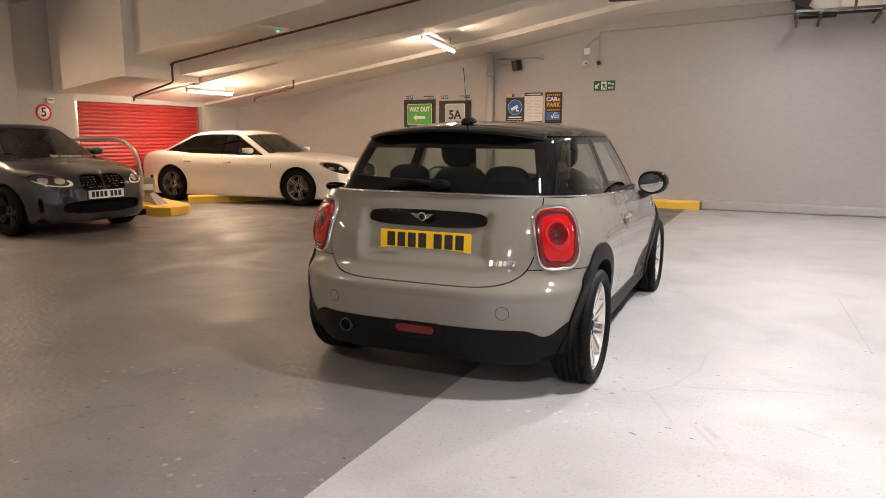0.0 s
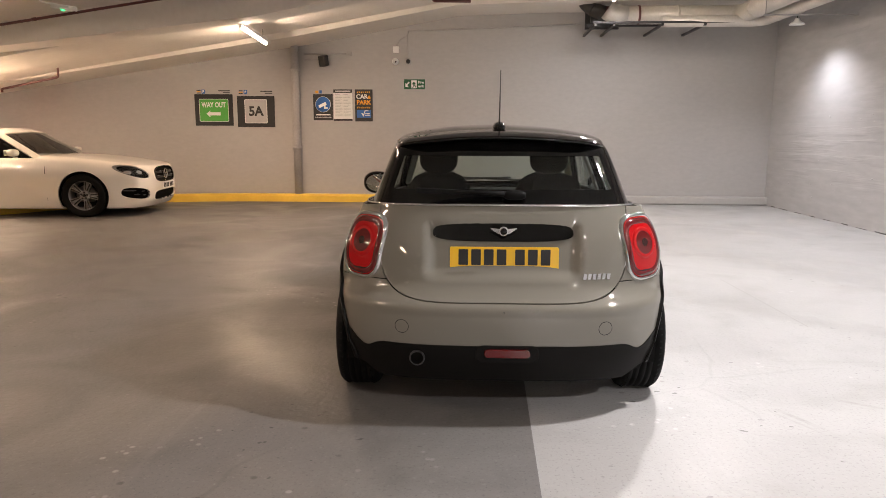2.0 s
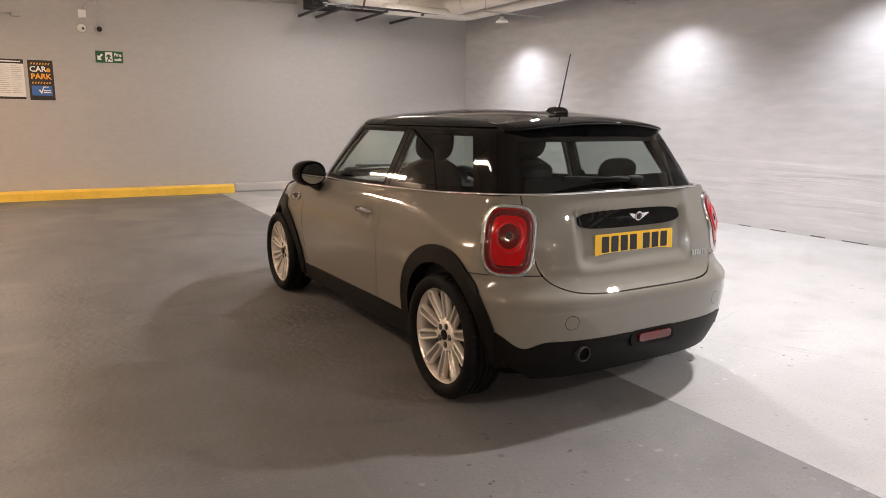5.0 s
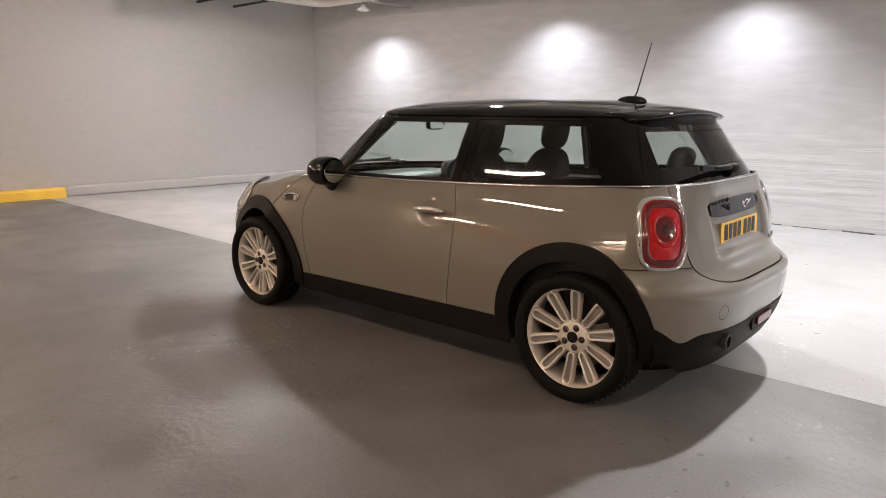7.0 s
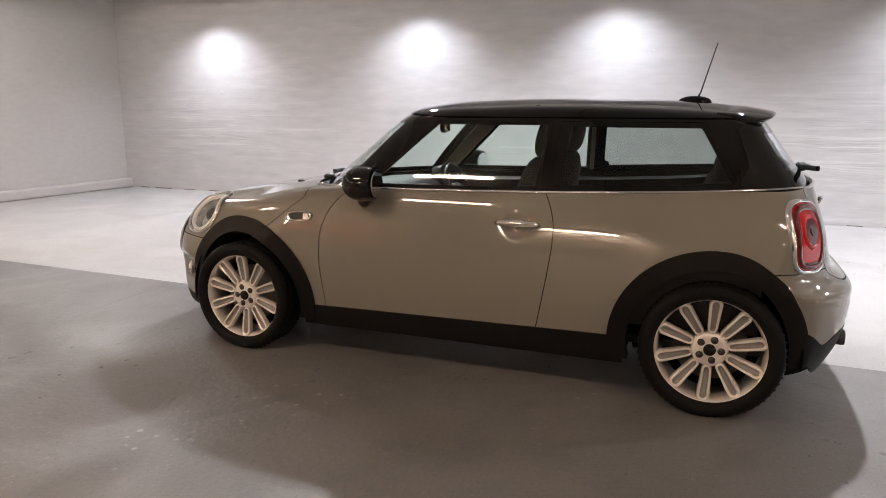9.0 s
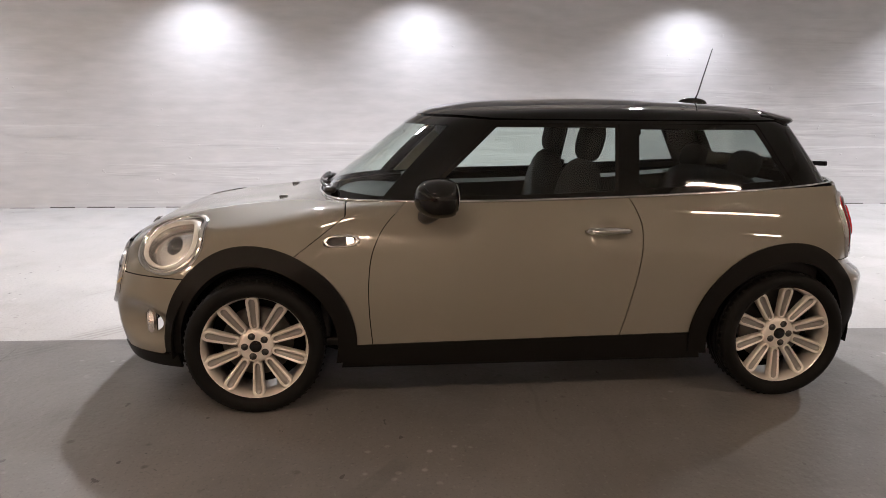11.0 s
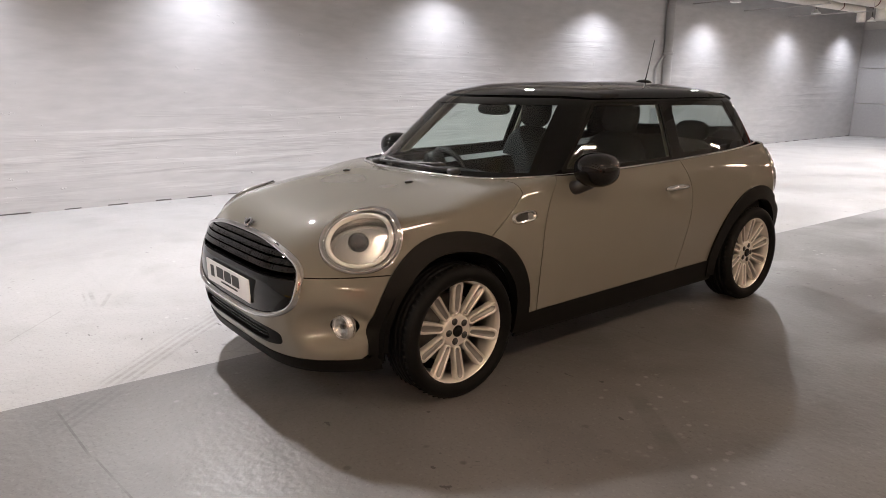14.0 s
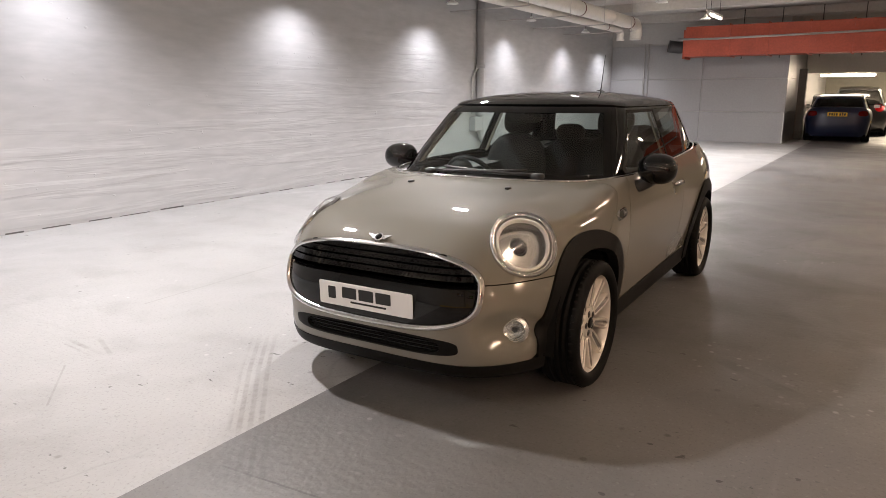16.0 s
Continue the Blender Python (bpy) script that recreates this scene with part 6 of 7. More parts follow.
# bright tubes include the added, unseen one at (-10.0, 0.9)
for u, v, z, watts in TUBES + LOW_TUBES:
    tube_lamp(u, v, z, -4.5 if abs(z - 2.86) < 0.01 else 0, TUBE_BRIGHT if (u, v) in ((-3.7, 6.15), (-8.7, 5.95), (-10.0, 0.9)) else None)


def pendant(u, v, z, group):
    ob = thing("pendant_lamp", "small round lit lamp hanging from the ceiling", "lamp", Matrix.Translation(room(u, v, z)), group=group)
    part("shade", lathe(bmesh.new(), [(0.105, 0.0), (0.112, 0.004), (0.100, 0.03), (0.05, 0.055), (0.03, 0.10), (0.0, 0.102), (0.0, 0.09), (0.026, 0.088), (0.046, 0.046), (0.095, 0.022)], 32), WHITE_PLASTIC, ob)
    part("lamp_face", lathe(bmesh.new(), [(0.0, 0.006), (0.098, 0.006), (0.098, 0.012), (0, 0.012)], 28), SPOT_GLOW, ob)
    part("cord", sweep(bmesh.new(), [(0, 0, 0.1), (0, 0, TOP - z - 0.001)], 0.006, 8), BLACK_PLASTIC, ob)


for v in WALL_SPOTS:
    pendant(side_u(v) - SPOT_OFF, v, SPOT_Z, "wall lamps")
for v in BAY_SPOTS:
    pendant(BAY_U, v, BAY_Z, "bay lamps")


# ducts
def duct(name, pts, r, mat, label, bend=0.25, rings=()):
    ob = thing(name, label, "duct", ROOM)
    part("tube", sweep(bmesh.new(), elbowed(pts, bend, 8), r, 24), mat, ob)
    for k_, (p, d) in enumerate(rings):
        q = Vector(d).to_track_quat("Z", "Y").to_matrix().to_4x4()
        part("band", lathe(bmesh.new(), [(r * 0.99, -0.02), (r * 1.05, -0.016), (r * 1.05, 0.016), (r * 0.99, 0.02)], 28, Matrix.Translation(p) @ q, close=True), PIPE_RED if k_ % 2 else mat, ob)
    return ob


main = duct("air_duct", [(2.32, 7.62, 3.36), (4.28, 7.62, 3.36), (4.28, -15.0, 3.26), (4.28, -15.0, 2.86)], 0.155, DUCT_STEEL, "large round galvanised air duct under the ceiling",
            rings=[((4.28, v, 3.36 - 0.0045 * (7.6 - v)), (0, 1, 0)) for v in (6.9, 5.0, 3.0, 1.0, -1.0, -3.0, -5.0, -7.0, -9.0, -11.0, -13.0, -14.4)] + [((3.2, 7.62, 3.36), (1, 0, 0)), ((2.55, 7.62, 3.36), (1, 0, 0))])
duct("air_duct", [(2.9, 7.42, 3.22), (4.55, 7.40, 3.22), (4.58, -14.6, 3.10), (4.58, -14.6, 2.82)], 0.095, DUCT_STEEL, "thin round galvanised air duct beside a larger one",
     rings=[((4.57, v, 3.22 - 0.0055 * (7.4 - v)), (0, 1, 0)) for v in (6.0, 2.0, -2.0, -6.0, -10.0, -13.5)])
duct("duct_end", [(2.36, 7.62, 3.36), (2.12, 7.62, 3.38), (2.02, 7.62, 3.45)], 0.162, DUCT_STEEL, "rounded galvanised elbow on a duct end", bend=0.05)
bar = bmesh.new()
for v in range(6, -16, -2):
    box(bar, 4.05, side_u(v) - 0.001, v - 0.012, v + 0.012, 3.085 + 0.005 * (v - 6), 3.105 + 0.005 * (v - 6))
    box(bar, 4.07, 4.08, v - 0.006, v + 0.006, 3.1 + 0.005 * (v - 6), TOP)
tagged(mesh_object("duct_brackets", bar, PIPE_GREY), "grey steel brackets that carry the ducts", "bracket", kind="stuff").matrix_basis = ROOM
tray = thing("cable_tray", "dark steel cable tray by the duct end", "cable tray", ROOM)
part("rail", box(bmesh.new(), 1.75, 4.1, 8.12, 8.16, 3.24, 3.29), DARK_METAL, tray)
part("rail", box(bmesh.new(), 1.75, 4.1, 7.32, 7.36, 3.18, 3.215), DARK_METAL, tray)
for u in (1.78, 2.1, 2.9, 3.6):
    part("bracket", box(bmesh.new(), u - 0.02, u + 0.02, 7.3, FRONT_V - 0.002, 3.14, 3.175), DARK_METAL, tray)
part("hanger", box(bmesh.new(), 1.8, 2.0, 8.0, 8.05, 3.29, 3.62), DARK_METAL, tray)

duct("flexible_duct", [(1.62, 8.1, 3.80), (1.72, 7.95, 3.58), (1.95, 7.80, 3.42), (2.2, 7.72, 3.38)], 0.125, DARK_METAL, "dark flexible hose joining the galvanised duct", bend=0.12,
     rings=[((1.83, 7.87, 3.50), (0.23, -0.15, -0.16)), ((2.05, 7.76, 3.40), (0.25, -0.08, -0.04))])
part("back_plate", box(bmesh.new(), 1.74, 2.35, 8.30, 8.33, 3.22, 3.70), DARK_METAL, tray, "dark steel plate")

# orange square duct across the far wall
od = thing("square_duct", "orange painted square air duct across the far wall", "duct", ROOM)
part("body", box(bmesh.new(), -6.0, 3.45, -17.75, -16.95, 2.48, 3.30, bevel=0.015), DUCT_ORANGE, od)
for k in range(9):
    part("flange", box(bmesh.new(), 2.25 - 1.0 * k - 0.02, 2.25 - 1.0 * k + 0.02, -17.78, -16.92, 2.45, 3.33), DUCT_ORANGE, od)
    part("hanger", box(bmesh.new(), 2.05 - 1.0 * k - 0.012, 2.05 - 1.0 * k + 0.012, -17.80, -17.78, 2.42, TOP), DARK_METAL, od)
part("end_piece", box(bmesh.new(), 3.45, 3.52, -17.70, -17.0, 2.42, 3.22, bevel=0.01), DUCT_ORANGE, od)
for u in (0.4, -1.6):
    part("hatch", box(bmesh.new(), u - 0.3, u + 0.3, -16.95, -16.935, 2.68, 3.05, bevel=0.004), DUCT_ORANGE, od)
pipe_run("conduit", [(3.6, -16.75, 2.95), (2.6, -16.75, 2.93), (-6.0, -16.75, 3.02)], 0.028, PIPE_GREY, "grey conduit in front of the orange duct", "conduit", bend=0.05)
duct("duct_end", [(3.52, -17.3, 2.76), (3.75, -17.3, 2.76), (3.98, -17.2, 2.80)], 0.17, DARK_METAL, "dark flexible end of an air duct")

# panelled partition at the far end
for i, (u0, u1) in enumerate(((side_u(FAR_V) - 0.01, 3.22), (3.20, 0.86))):
    for z0, z1 in ((0.0, 0.895), (0.91, 1.86), (1.875, 2.9)):
        bm = bmesh.new()
        box(bm, min(u0, u1), max(u0, u1), FAR_V - 0.03, FAR_V, z0 + 0.004, z1, bevel=0.004)
        ob = mesh_object("wall_panel", bm, PANEL)
        ob.matrix_basis = ROOM
        ob.parent = bpy.data.objects["wall_far"]
for z0, z1 in ((0.0, 0.895), (0.91, 1.86), (1.875, 2.9)):
    bm = bmesh.new()
    box(bm, 0.83, 0.86, FAR_V - 2.4, FAR_V + 0.0, z0 + 0.004, z1, bevel=0.004)
    ob = mesh_object("wall_panel", bm, STEEL if z0 == 0 else PANEL)
    ob.matrix_basis = ROOM
    ob.parent = bpy.data.objects["wall_far"]
post = bmesh.new()
box(post, 0.60, 0.82, FAR_V - 2.75, FAR_V - 2.45, 0, 2.2, bevel=0.01)
tagged(mesh_object("door_post", post, CONCRETE), "brown post at the end of the partition", "post").matrix_basis = ROOM
for u in (5.0, 4.88):
    pipe_run("conduit", [(u, FAR_V + 0.03, 2.95), (u, FAR_V + 0.03, 1.25)], 0.022, PIPE_GREY, "grey conduit down the panelled partition", "conduit")
sw_ = thing("switch_box", "small grey double socket at a conduit's foot", "box", ROOM @ pose(4.94, FAR_V, 1.2, 0, 0, 180))
part("casing", box(bmesh.new(), -0.11, 0.11, -0.06, -0.001, -0.05, 0.05, bevel=0.008), WHITE_PLASTIC, sw_)
slab("far_beam", CEIL, "pale beam over the far bay", "ceiling beam", (LEFT_U, 0.86, -23.4, -22.9, 2.12, TOP - 0.002))
slab("far_kerb", YELLOW, "yellow painted kerb in the far bay", "kerb", (-6.0, 0.3, END_V + 0.05, END_V + 0.35, 0, 0.14), bevel=0.01)
slab("far_dado", DARK_METAL, "dark painted band along the far wall", "wall band", (-6.0, 0.3, END_V + 0.002, END_V + 0.04, 0.14, 0.75))
for u in (-0.35, -2.9):
    ob = thing("tube_light", "lit fluorescent tube batten in the far bay", "light", Matrix.Translation(room(u, -23.6, 2.06)) @ ROOM, group="tube lights")
    part("housing", box(bmesh.new(), -0.85, 0.85, -0.03, 0.03, 0.0, 0.06, bevel=0.008), WHITE_PLASTIC, ob)
    part("tube", sweep(bmesh.new(), [(-0.8, 0.02, -0.02), (0.8, 0.02, -0.02)], 0.025, 12), TUBE_GLOW, ob)
    part("hanger", sweep(bmesh.new(), [(0, 0, 0.05), (0, 0, TOP - 2.061)], 0.008, 6), DARK_METAL, ob)
lit = thing("lit_sign", "small lit orange sign in the far bay", "sign", Matrix.Translation(room(-2.35, -19.6, 2.05)) @ ROOM)
part("face", box(bmesh.new(), -0.3, 0.3, -0.03, 0.03, -0.12, 0.12, bevel=0.02), SCREEN_GLOW, lit)
part("rod", sweep(bmesh.new(), [(0, 0, 0.12), (0, 0, TOP - 2.051)], 0.01, 6), DARK_METAL, lit)

# red roller shutter
sh = thing("roller_shutter", "closed red steel roller shutter in the wall", "shutter", ROOM @ Matrix.Translation((LEFT_U - 0.10, 0, 0)))
slat = None
for k in range(25):
    z = 0.02 + 0.077 * k
    if slat is None:
        bm = bmesh.new()
        prism(bm, [(-0.018, 0), (0.0, 0.008), (0.010, 0.038), (0.0, 0.068), (-0.018, 0.077), (-0.026, 0.077), (-0.026, 0)], 4.225, 7.475)
        slat = part("slat", bm, RED_SHUTTER, sh)
    else:
        ob = new("slat", slat.data)
        ob.parent = sh
        ob.matrix_basis = Matrix.Translation((0, 0, z))
        continue
    slat.matrix_basis = Matrix.Translation((0, 0, z))
for v in (4.26, 7.44):
    part("guide_rail", box(bmesh.new(), -0.03, 0.05, v - 0.04, v + 0.04, 0, 1.95, bevel=0.005), STEEL, sh)
part("bottom_bar", box(bmesh.new(), -0.03, 0.02, 4.23, 7.47, 0.0, 0.06, bevel=0.005), DARK_METAL, sh)

# traffic island with hoop
isl = thing("traffic_island", "yellow edged traffic island with a sloping grey top", "kerb", ROOM @ Matrix.Translation((-0.55, 0.25, 0)))
pts = [(-6.70, 3.16), (-6.68, 3.50), (-7.00, 3.88), (-9.8, 5.15), (-10.0, 4.75), (-7.45, 3.25), (-7.00, 3.05)]
edge_ = bmesh.new()
low_ = [edge_.verts.new((u, v, 0)) for u, v in pts]
top_ = [edge_.verts.new((u, v, 0.135)) for u, v in pts]
edge_.faces.new(top_)
for k in range(len(pts)):
    edge_.faces.new((low_[k], low_[(k + 1) % len(pts)], top_[(k + 1) % len(pts)], top_[k]))
bmesh.ops.recalc_face_normals(edge_, faces=edge_.faces[:])
bmesh.ops.bevel(edge_, geom=[e for e in edge_.edges if e.verts[0].co.z > 0.1 and e.verts[1].co.z > 0.1], offset=0.02, segments=2, affect="EDGES")
part("kerb_edge", edge_, YELLOW, isl)
mound = bmesh.new()
base_ = [mound.verts.new((u, v, 0.134)) for u, v in ((-7.2, 3.35), (-7.3, 3.68), (-9.6, 4.95), (-9.7, 4.72))]
crest = [mound.verts.new((u, v, 0.36)) for u, v in ((-7.85, 3.70), (-7.9, 3.84), (-9.5, 4.85), (-9.55, 4.78))]
mound.faces.new(crest)
for k in range(4):
    mound.faces.new((base_[k], base_[(k + 1) % 4], crest[(k + 1) % 4], crest[k]))
bmesh.ops.recalc_face_normals(mound, faces=mound.faces[:])
part("mound", mound, CONCRETE, isl)
hoop = thing("hoop_barrier", "bent steel hoop barrier standing by the island", "barrier", ROOM)
part("tube", sweep(bmesh.new(), elbowed([(-9.85, 3.30, 0.0), (-9.75, 3.36, 1.24), (-8.98, 4.02, 1.24), (-8.66, 4.03, 1.0), (-8.50, 4.03, 0.12)], 0.3, 8), 0.032, 14), STEEL, hoop)
CAN = material("grey_green_plastic", (0.30, 0.31, 0.26), 0.45, vary=0.2, scale=8)
can = thing("fluid_bottle", "pale plastic fluid bottle standing on the island", "bottle", ROOM @ pose(-8.22, 3.86, 0.31, 0, 0, 35))
part("body", blob(bmesh.new(), (0, 0, 0.14), (0.095, 0.06, 0.14), 4.0), CAN, can)
part("label", box(bmesh.new(), -0.085, 0.085, -0.064, -0.058, 0.06, 0.16), PLATE_WHITE, can)
part("cap", lathe(bmesh.new(), [(0, 0.32), (0.025, 0.32), (0.025, 0.27), (0, 0.27)], 16, Matrix.Translation((0.06, 0, 0))), BLACK_PLASTIC, can)


# ---- the other parked cars ----


def plain_car(name, label, paint, m, s, group="", details=None):
    """A parked car from its main curves: s holds axle, width, nose, tail, deck, screen, back, roof."""
    car = thing(name, label, "car", m, group)
    ax, w2, r = s["axle"], s["width"] / 2, s["wheel"]
    wz = curve((0.1, w2 - s.get("tuck", 0.09)), (0.25, w2 - s.get("tuck", 0.09) / 1.8), (0.5, w2 - 0.015), (0.68, w2), (0.82, w2 - 0.02), (s["belt"], w2 - 0.075), (s["belt"] + 0.15, w2 - 0.2))
    nose_, tail_, deck_ = curve(*s["nose"]), curve(*s["tail"]), curve(*s["deck"])

    def low_body(p):
        x, y, z = np.abs(p[:, 0]), p[:, 1], p[:, 2]
        w = wz(z) - 0.06 * np.maximum(y - ax + 0.1, 0) ** 2 / 0.4 - 0.05 * np.maximum(-y - ax + 0.1, 0) ** 2 / 0.4
        fall = (np.minimum(x, 1.1) / (w2 - 0.08)) ** 3.6
        g = smax(x - w, z - (deck_(y) - 0.05 * (x / w2) ** 4), 0.10)
        g = smax(g, (y - nose_(z) + s.get("corner", 0.30) * fall) * 0.9, s.get("brow", 0.06))
        g = smax(g, (-y - tail_(z) + 0.22 * fall) * 0.9, 0.06)
        return smax(g, s.get("sill", 0.17) - z, 0.03)

    def terms(p):
        x, y, z = np.abs(p[:, 0]), p[:, 1], p[:, 2]
        h = z - s["belt"]
        side = (x - (w2 - 0.085 - 0.40 * h - 0.04 * (np.maximum(-y - 0.6, 0)) ** 2)) * 0.93
        front = (y - (s["screen"][0] - s["screen"][1] * h - 0.25 * (x / w2) ** 2.3)) * (1 / math.hypot(1, s["screen"][1]))
        rear = (-y - (s["back"][0] - s["back"][1] * h - 0.16 * (x / w2) ** 2.3)) * (1 / math.hypot(1, s["back"][1]))
        top = z - (s["height"] - s.get("crown", 0.045) * ((y + s["peak"]) / 0.9) ** 2 - 0.06 * (x / w2) ** 2)
        return side, front, rear, top

    def high_body(p):
        side, front, rear, top = terms(p)
        return smax(smax(smax(side, front, 0.10), rear, 0.10), top, 0.06)

    A = shell(low_body, ax, 0.55, 80, 70, 36)
    B = shell(high_body, 0.7, s["belt"] + 0.1, 70, 70, 36, yc=-s["peak"])
    arch = lambda p: np.minimum(np.hypot(p[:, 1] - ax, p[:, 2] - r), np.hypot(p[:, 1] + ax, p[:, 2] - r))
    body = cut(A, lambda p: arch(p) - r - 0.045, lambda p: np.maximum(high_body(p) + 0.01, s["belt"] - 0.03 - p[:, 2]))
    holes = details(car, A) if details else []
    for f in holes:
        body = cut(body, anti(f))
    panel("body", both(body), paint, car, depth=0.03)
    upper = cut(B, lambda p: p[:, 2] - s["belt"] + 0.03)
    win = lambda k: (lambda p: (lambda t: t[k] - np.maximum.reduce([t[j] for j in range(4) if j != k]) - s.get("frame", 0.055))(terms(p)))
    glass_side, glass_front, glass_rear = (cut(upper, win(k), lambda p: p[:, 2] - s["belt"] - 0.015) for k in (0, 1, 2))
    frame_ = cut(upper, anti(win(0)), anti(win(1)), anti(win(2)))
    panel("roof", both(frame_), paint, car, depth=0.02)
    panel("windscreen", both(glass_front), GLASS_DARK, car, depth=0, lift=-0.004)
    panel("rear_window", both(glass_rear), GLASS_BLACK, car, depth=0, lift=-0.004)
    for flip in (mirrored, lambda q: q):
        panel("side_window", flip(glass_side), GLASS_BLACK, car, depth=0, lift=-0.004)
        for y0 in s["pillars"]:
            panel("pillar", flip(cut(glass_side, lambda p: 0.03 - np.abs(p[:, 1] - y0 - 0.2 * (p[:, 2] - s["belt"])))), GLOSS_BLACK, car, depth=0.01)
        if "chrome" in s:
            panel("window_trim", flip(cut(glass_side, lambda p: 0.014 - win(0)(p))), CHROME, car, lift=0.004, depth=0.006)
        for y0 in s["doors"]:
            panel("door_line", flip(cut(body, lambda p: 0.004 - np.abs(p[:, 1] - y0 + 0.12 * (p[:, 2] - 0.5) ** 2), lambda p: p[:, 2] - 0.27, lambda p: s["belt"] - p[:, 2], lambda p: p[:, 0] - 0.5)), UNDER, car, lift=0.001, depth=0)
    for sx in (-1, 1):
        mm = part("door_mirror", blob(bmesh.new(), (sx * (w2 + 0.09), s["screen"][0] - 0.52, s["belt"] + 0.08), (0.095, 0.08, 0.058), 2.6), paint, car)
        part("mirror_glass", box(bmesh.new(), sx * (w2 + 0.09) - 0.085, sx * (w2 + 0.09) + 0.085, s["screen"][0] - 0.615, s["screen"][0] - 0.608, s["belt"] + 0.035, s["belt"] + 0.125), MIRROR, mm)
        for y0 in s["handles"]:
            part("door_handle", blob(bmesh.new(), (sx * (w2 - 0.008), y0, 0.80), (0.014, 0.10, 0.014), 2.6), paint if "chrome" not in s else CHROME, car)
    pan = bmesh.new()
    box(pan, -w2 + 0.12, w2 - 0.12, -ax - 0.6, ax + 0.6, 0.16, 0.24)
    part("underbody", pan, UNDER, car)
    cab = bmesh.new()
    box(cab, -w2 + 0.16, w2 - 0.16, -ax + 0.1, s["screen"][0], 0.24, s["belt"] - 0.12)
    part("cabin_block", cab, TRIM_DARK, car)
    for x in (-0.38, 0.38):
        part("seat_back", blob(bmesh.new(), (x, -0.05, s["belt"]), (0.23, 0.09, 0.24), 3), SEAT, car)
    for sx in (-1, 1):
        for e in (-1, 1):
            bm = lathe(bmesh.new(), [(0, -0.24), (r + 0.035, -0.24), (r + 0.045, -0.23), (r + 0.045, 0.0), (r + 0.04, 0.0), (r + 0.035, -0.22), (0, -0.23)], 28)
            bm.transform(pose(sx * (w2 - 0.06), ax * e, r, 0, 90 * sx, 0))
            bmesh.ops.delete(bm, geom=[f for f in bm.faces if f.calc_center_median().z < 0.17], context="FACES")
            part("wheel_arch_liner", bm, UNDER, car)
    wheel_set(car, [((sx * (w2 - 0.125), ax * e, r), sx) for sx in (-1, 1) for e in (-1, 1)], r, r * 0.70, 0.225, 5, s.get("alloy", ALLOY_GREY), twin=True)
    return car


def number_plate(car, mat, m, label):
    bm = bmesh.new()
    prism(bm, rounded(0.52, 0.111, 0.008), 0, -0.006)
    ob = part("number_plate", bm, mat, car, label)
    ob.matrix_basis = m
    for k in range(7):
        b = bmesh.new()
        x = -0.196 + 0.061 * k + (0.028 if k > 3 else 0)
        prism(b, rounded(0.045, 0.076, 0.004, cx=x), -0.0062, -0.0072)
        part("plate_mark", b, PLATE_INK, ob)


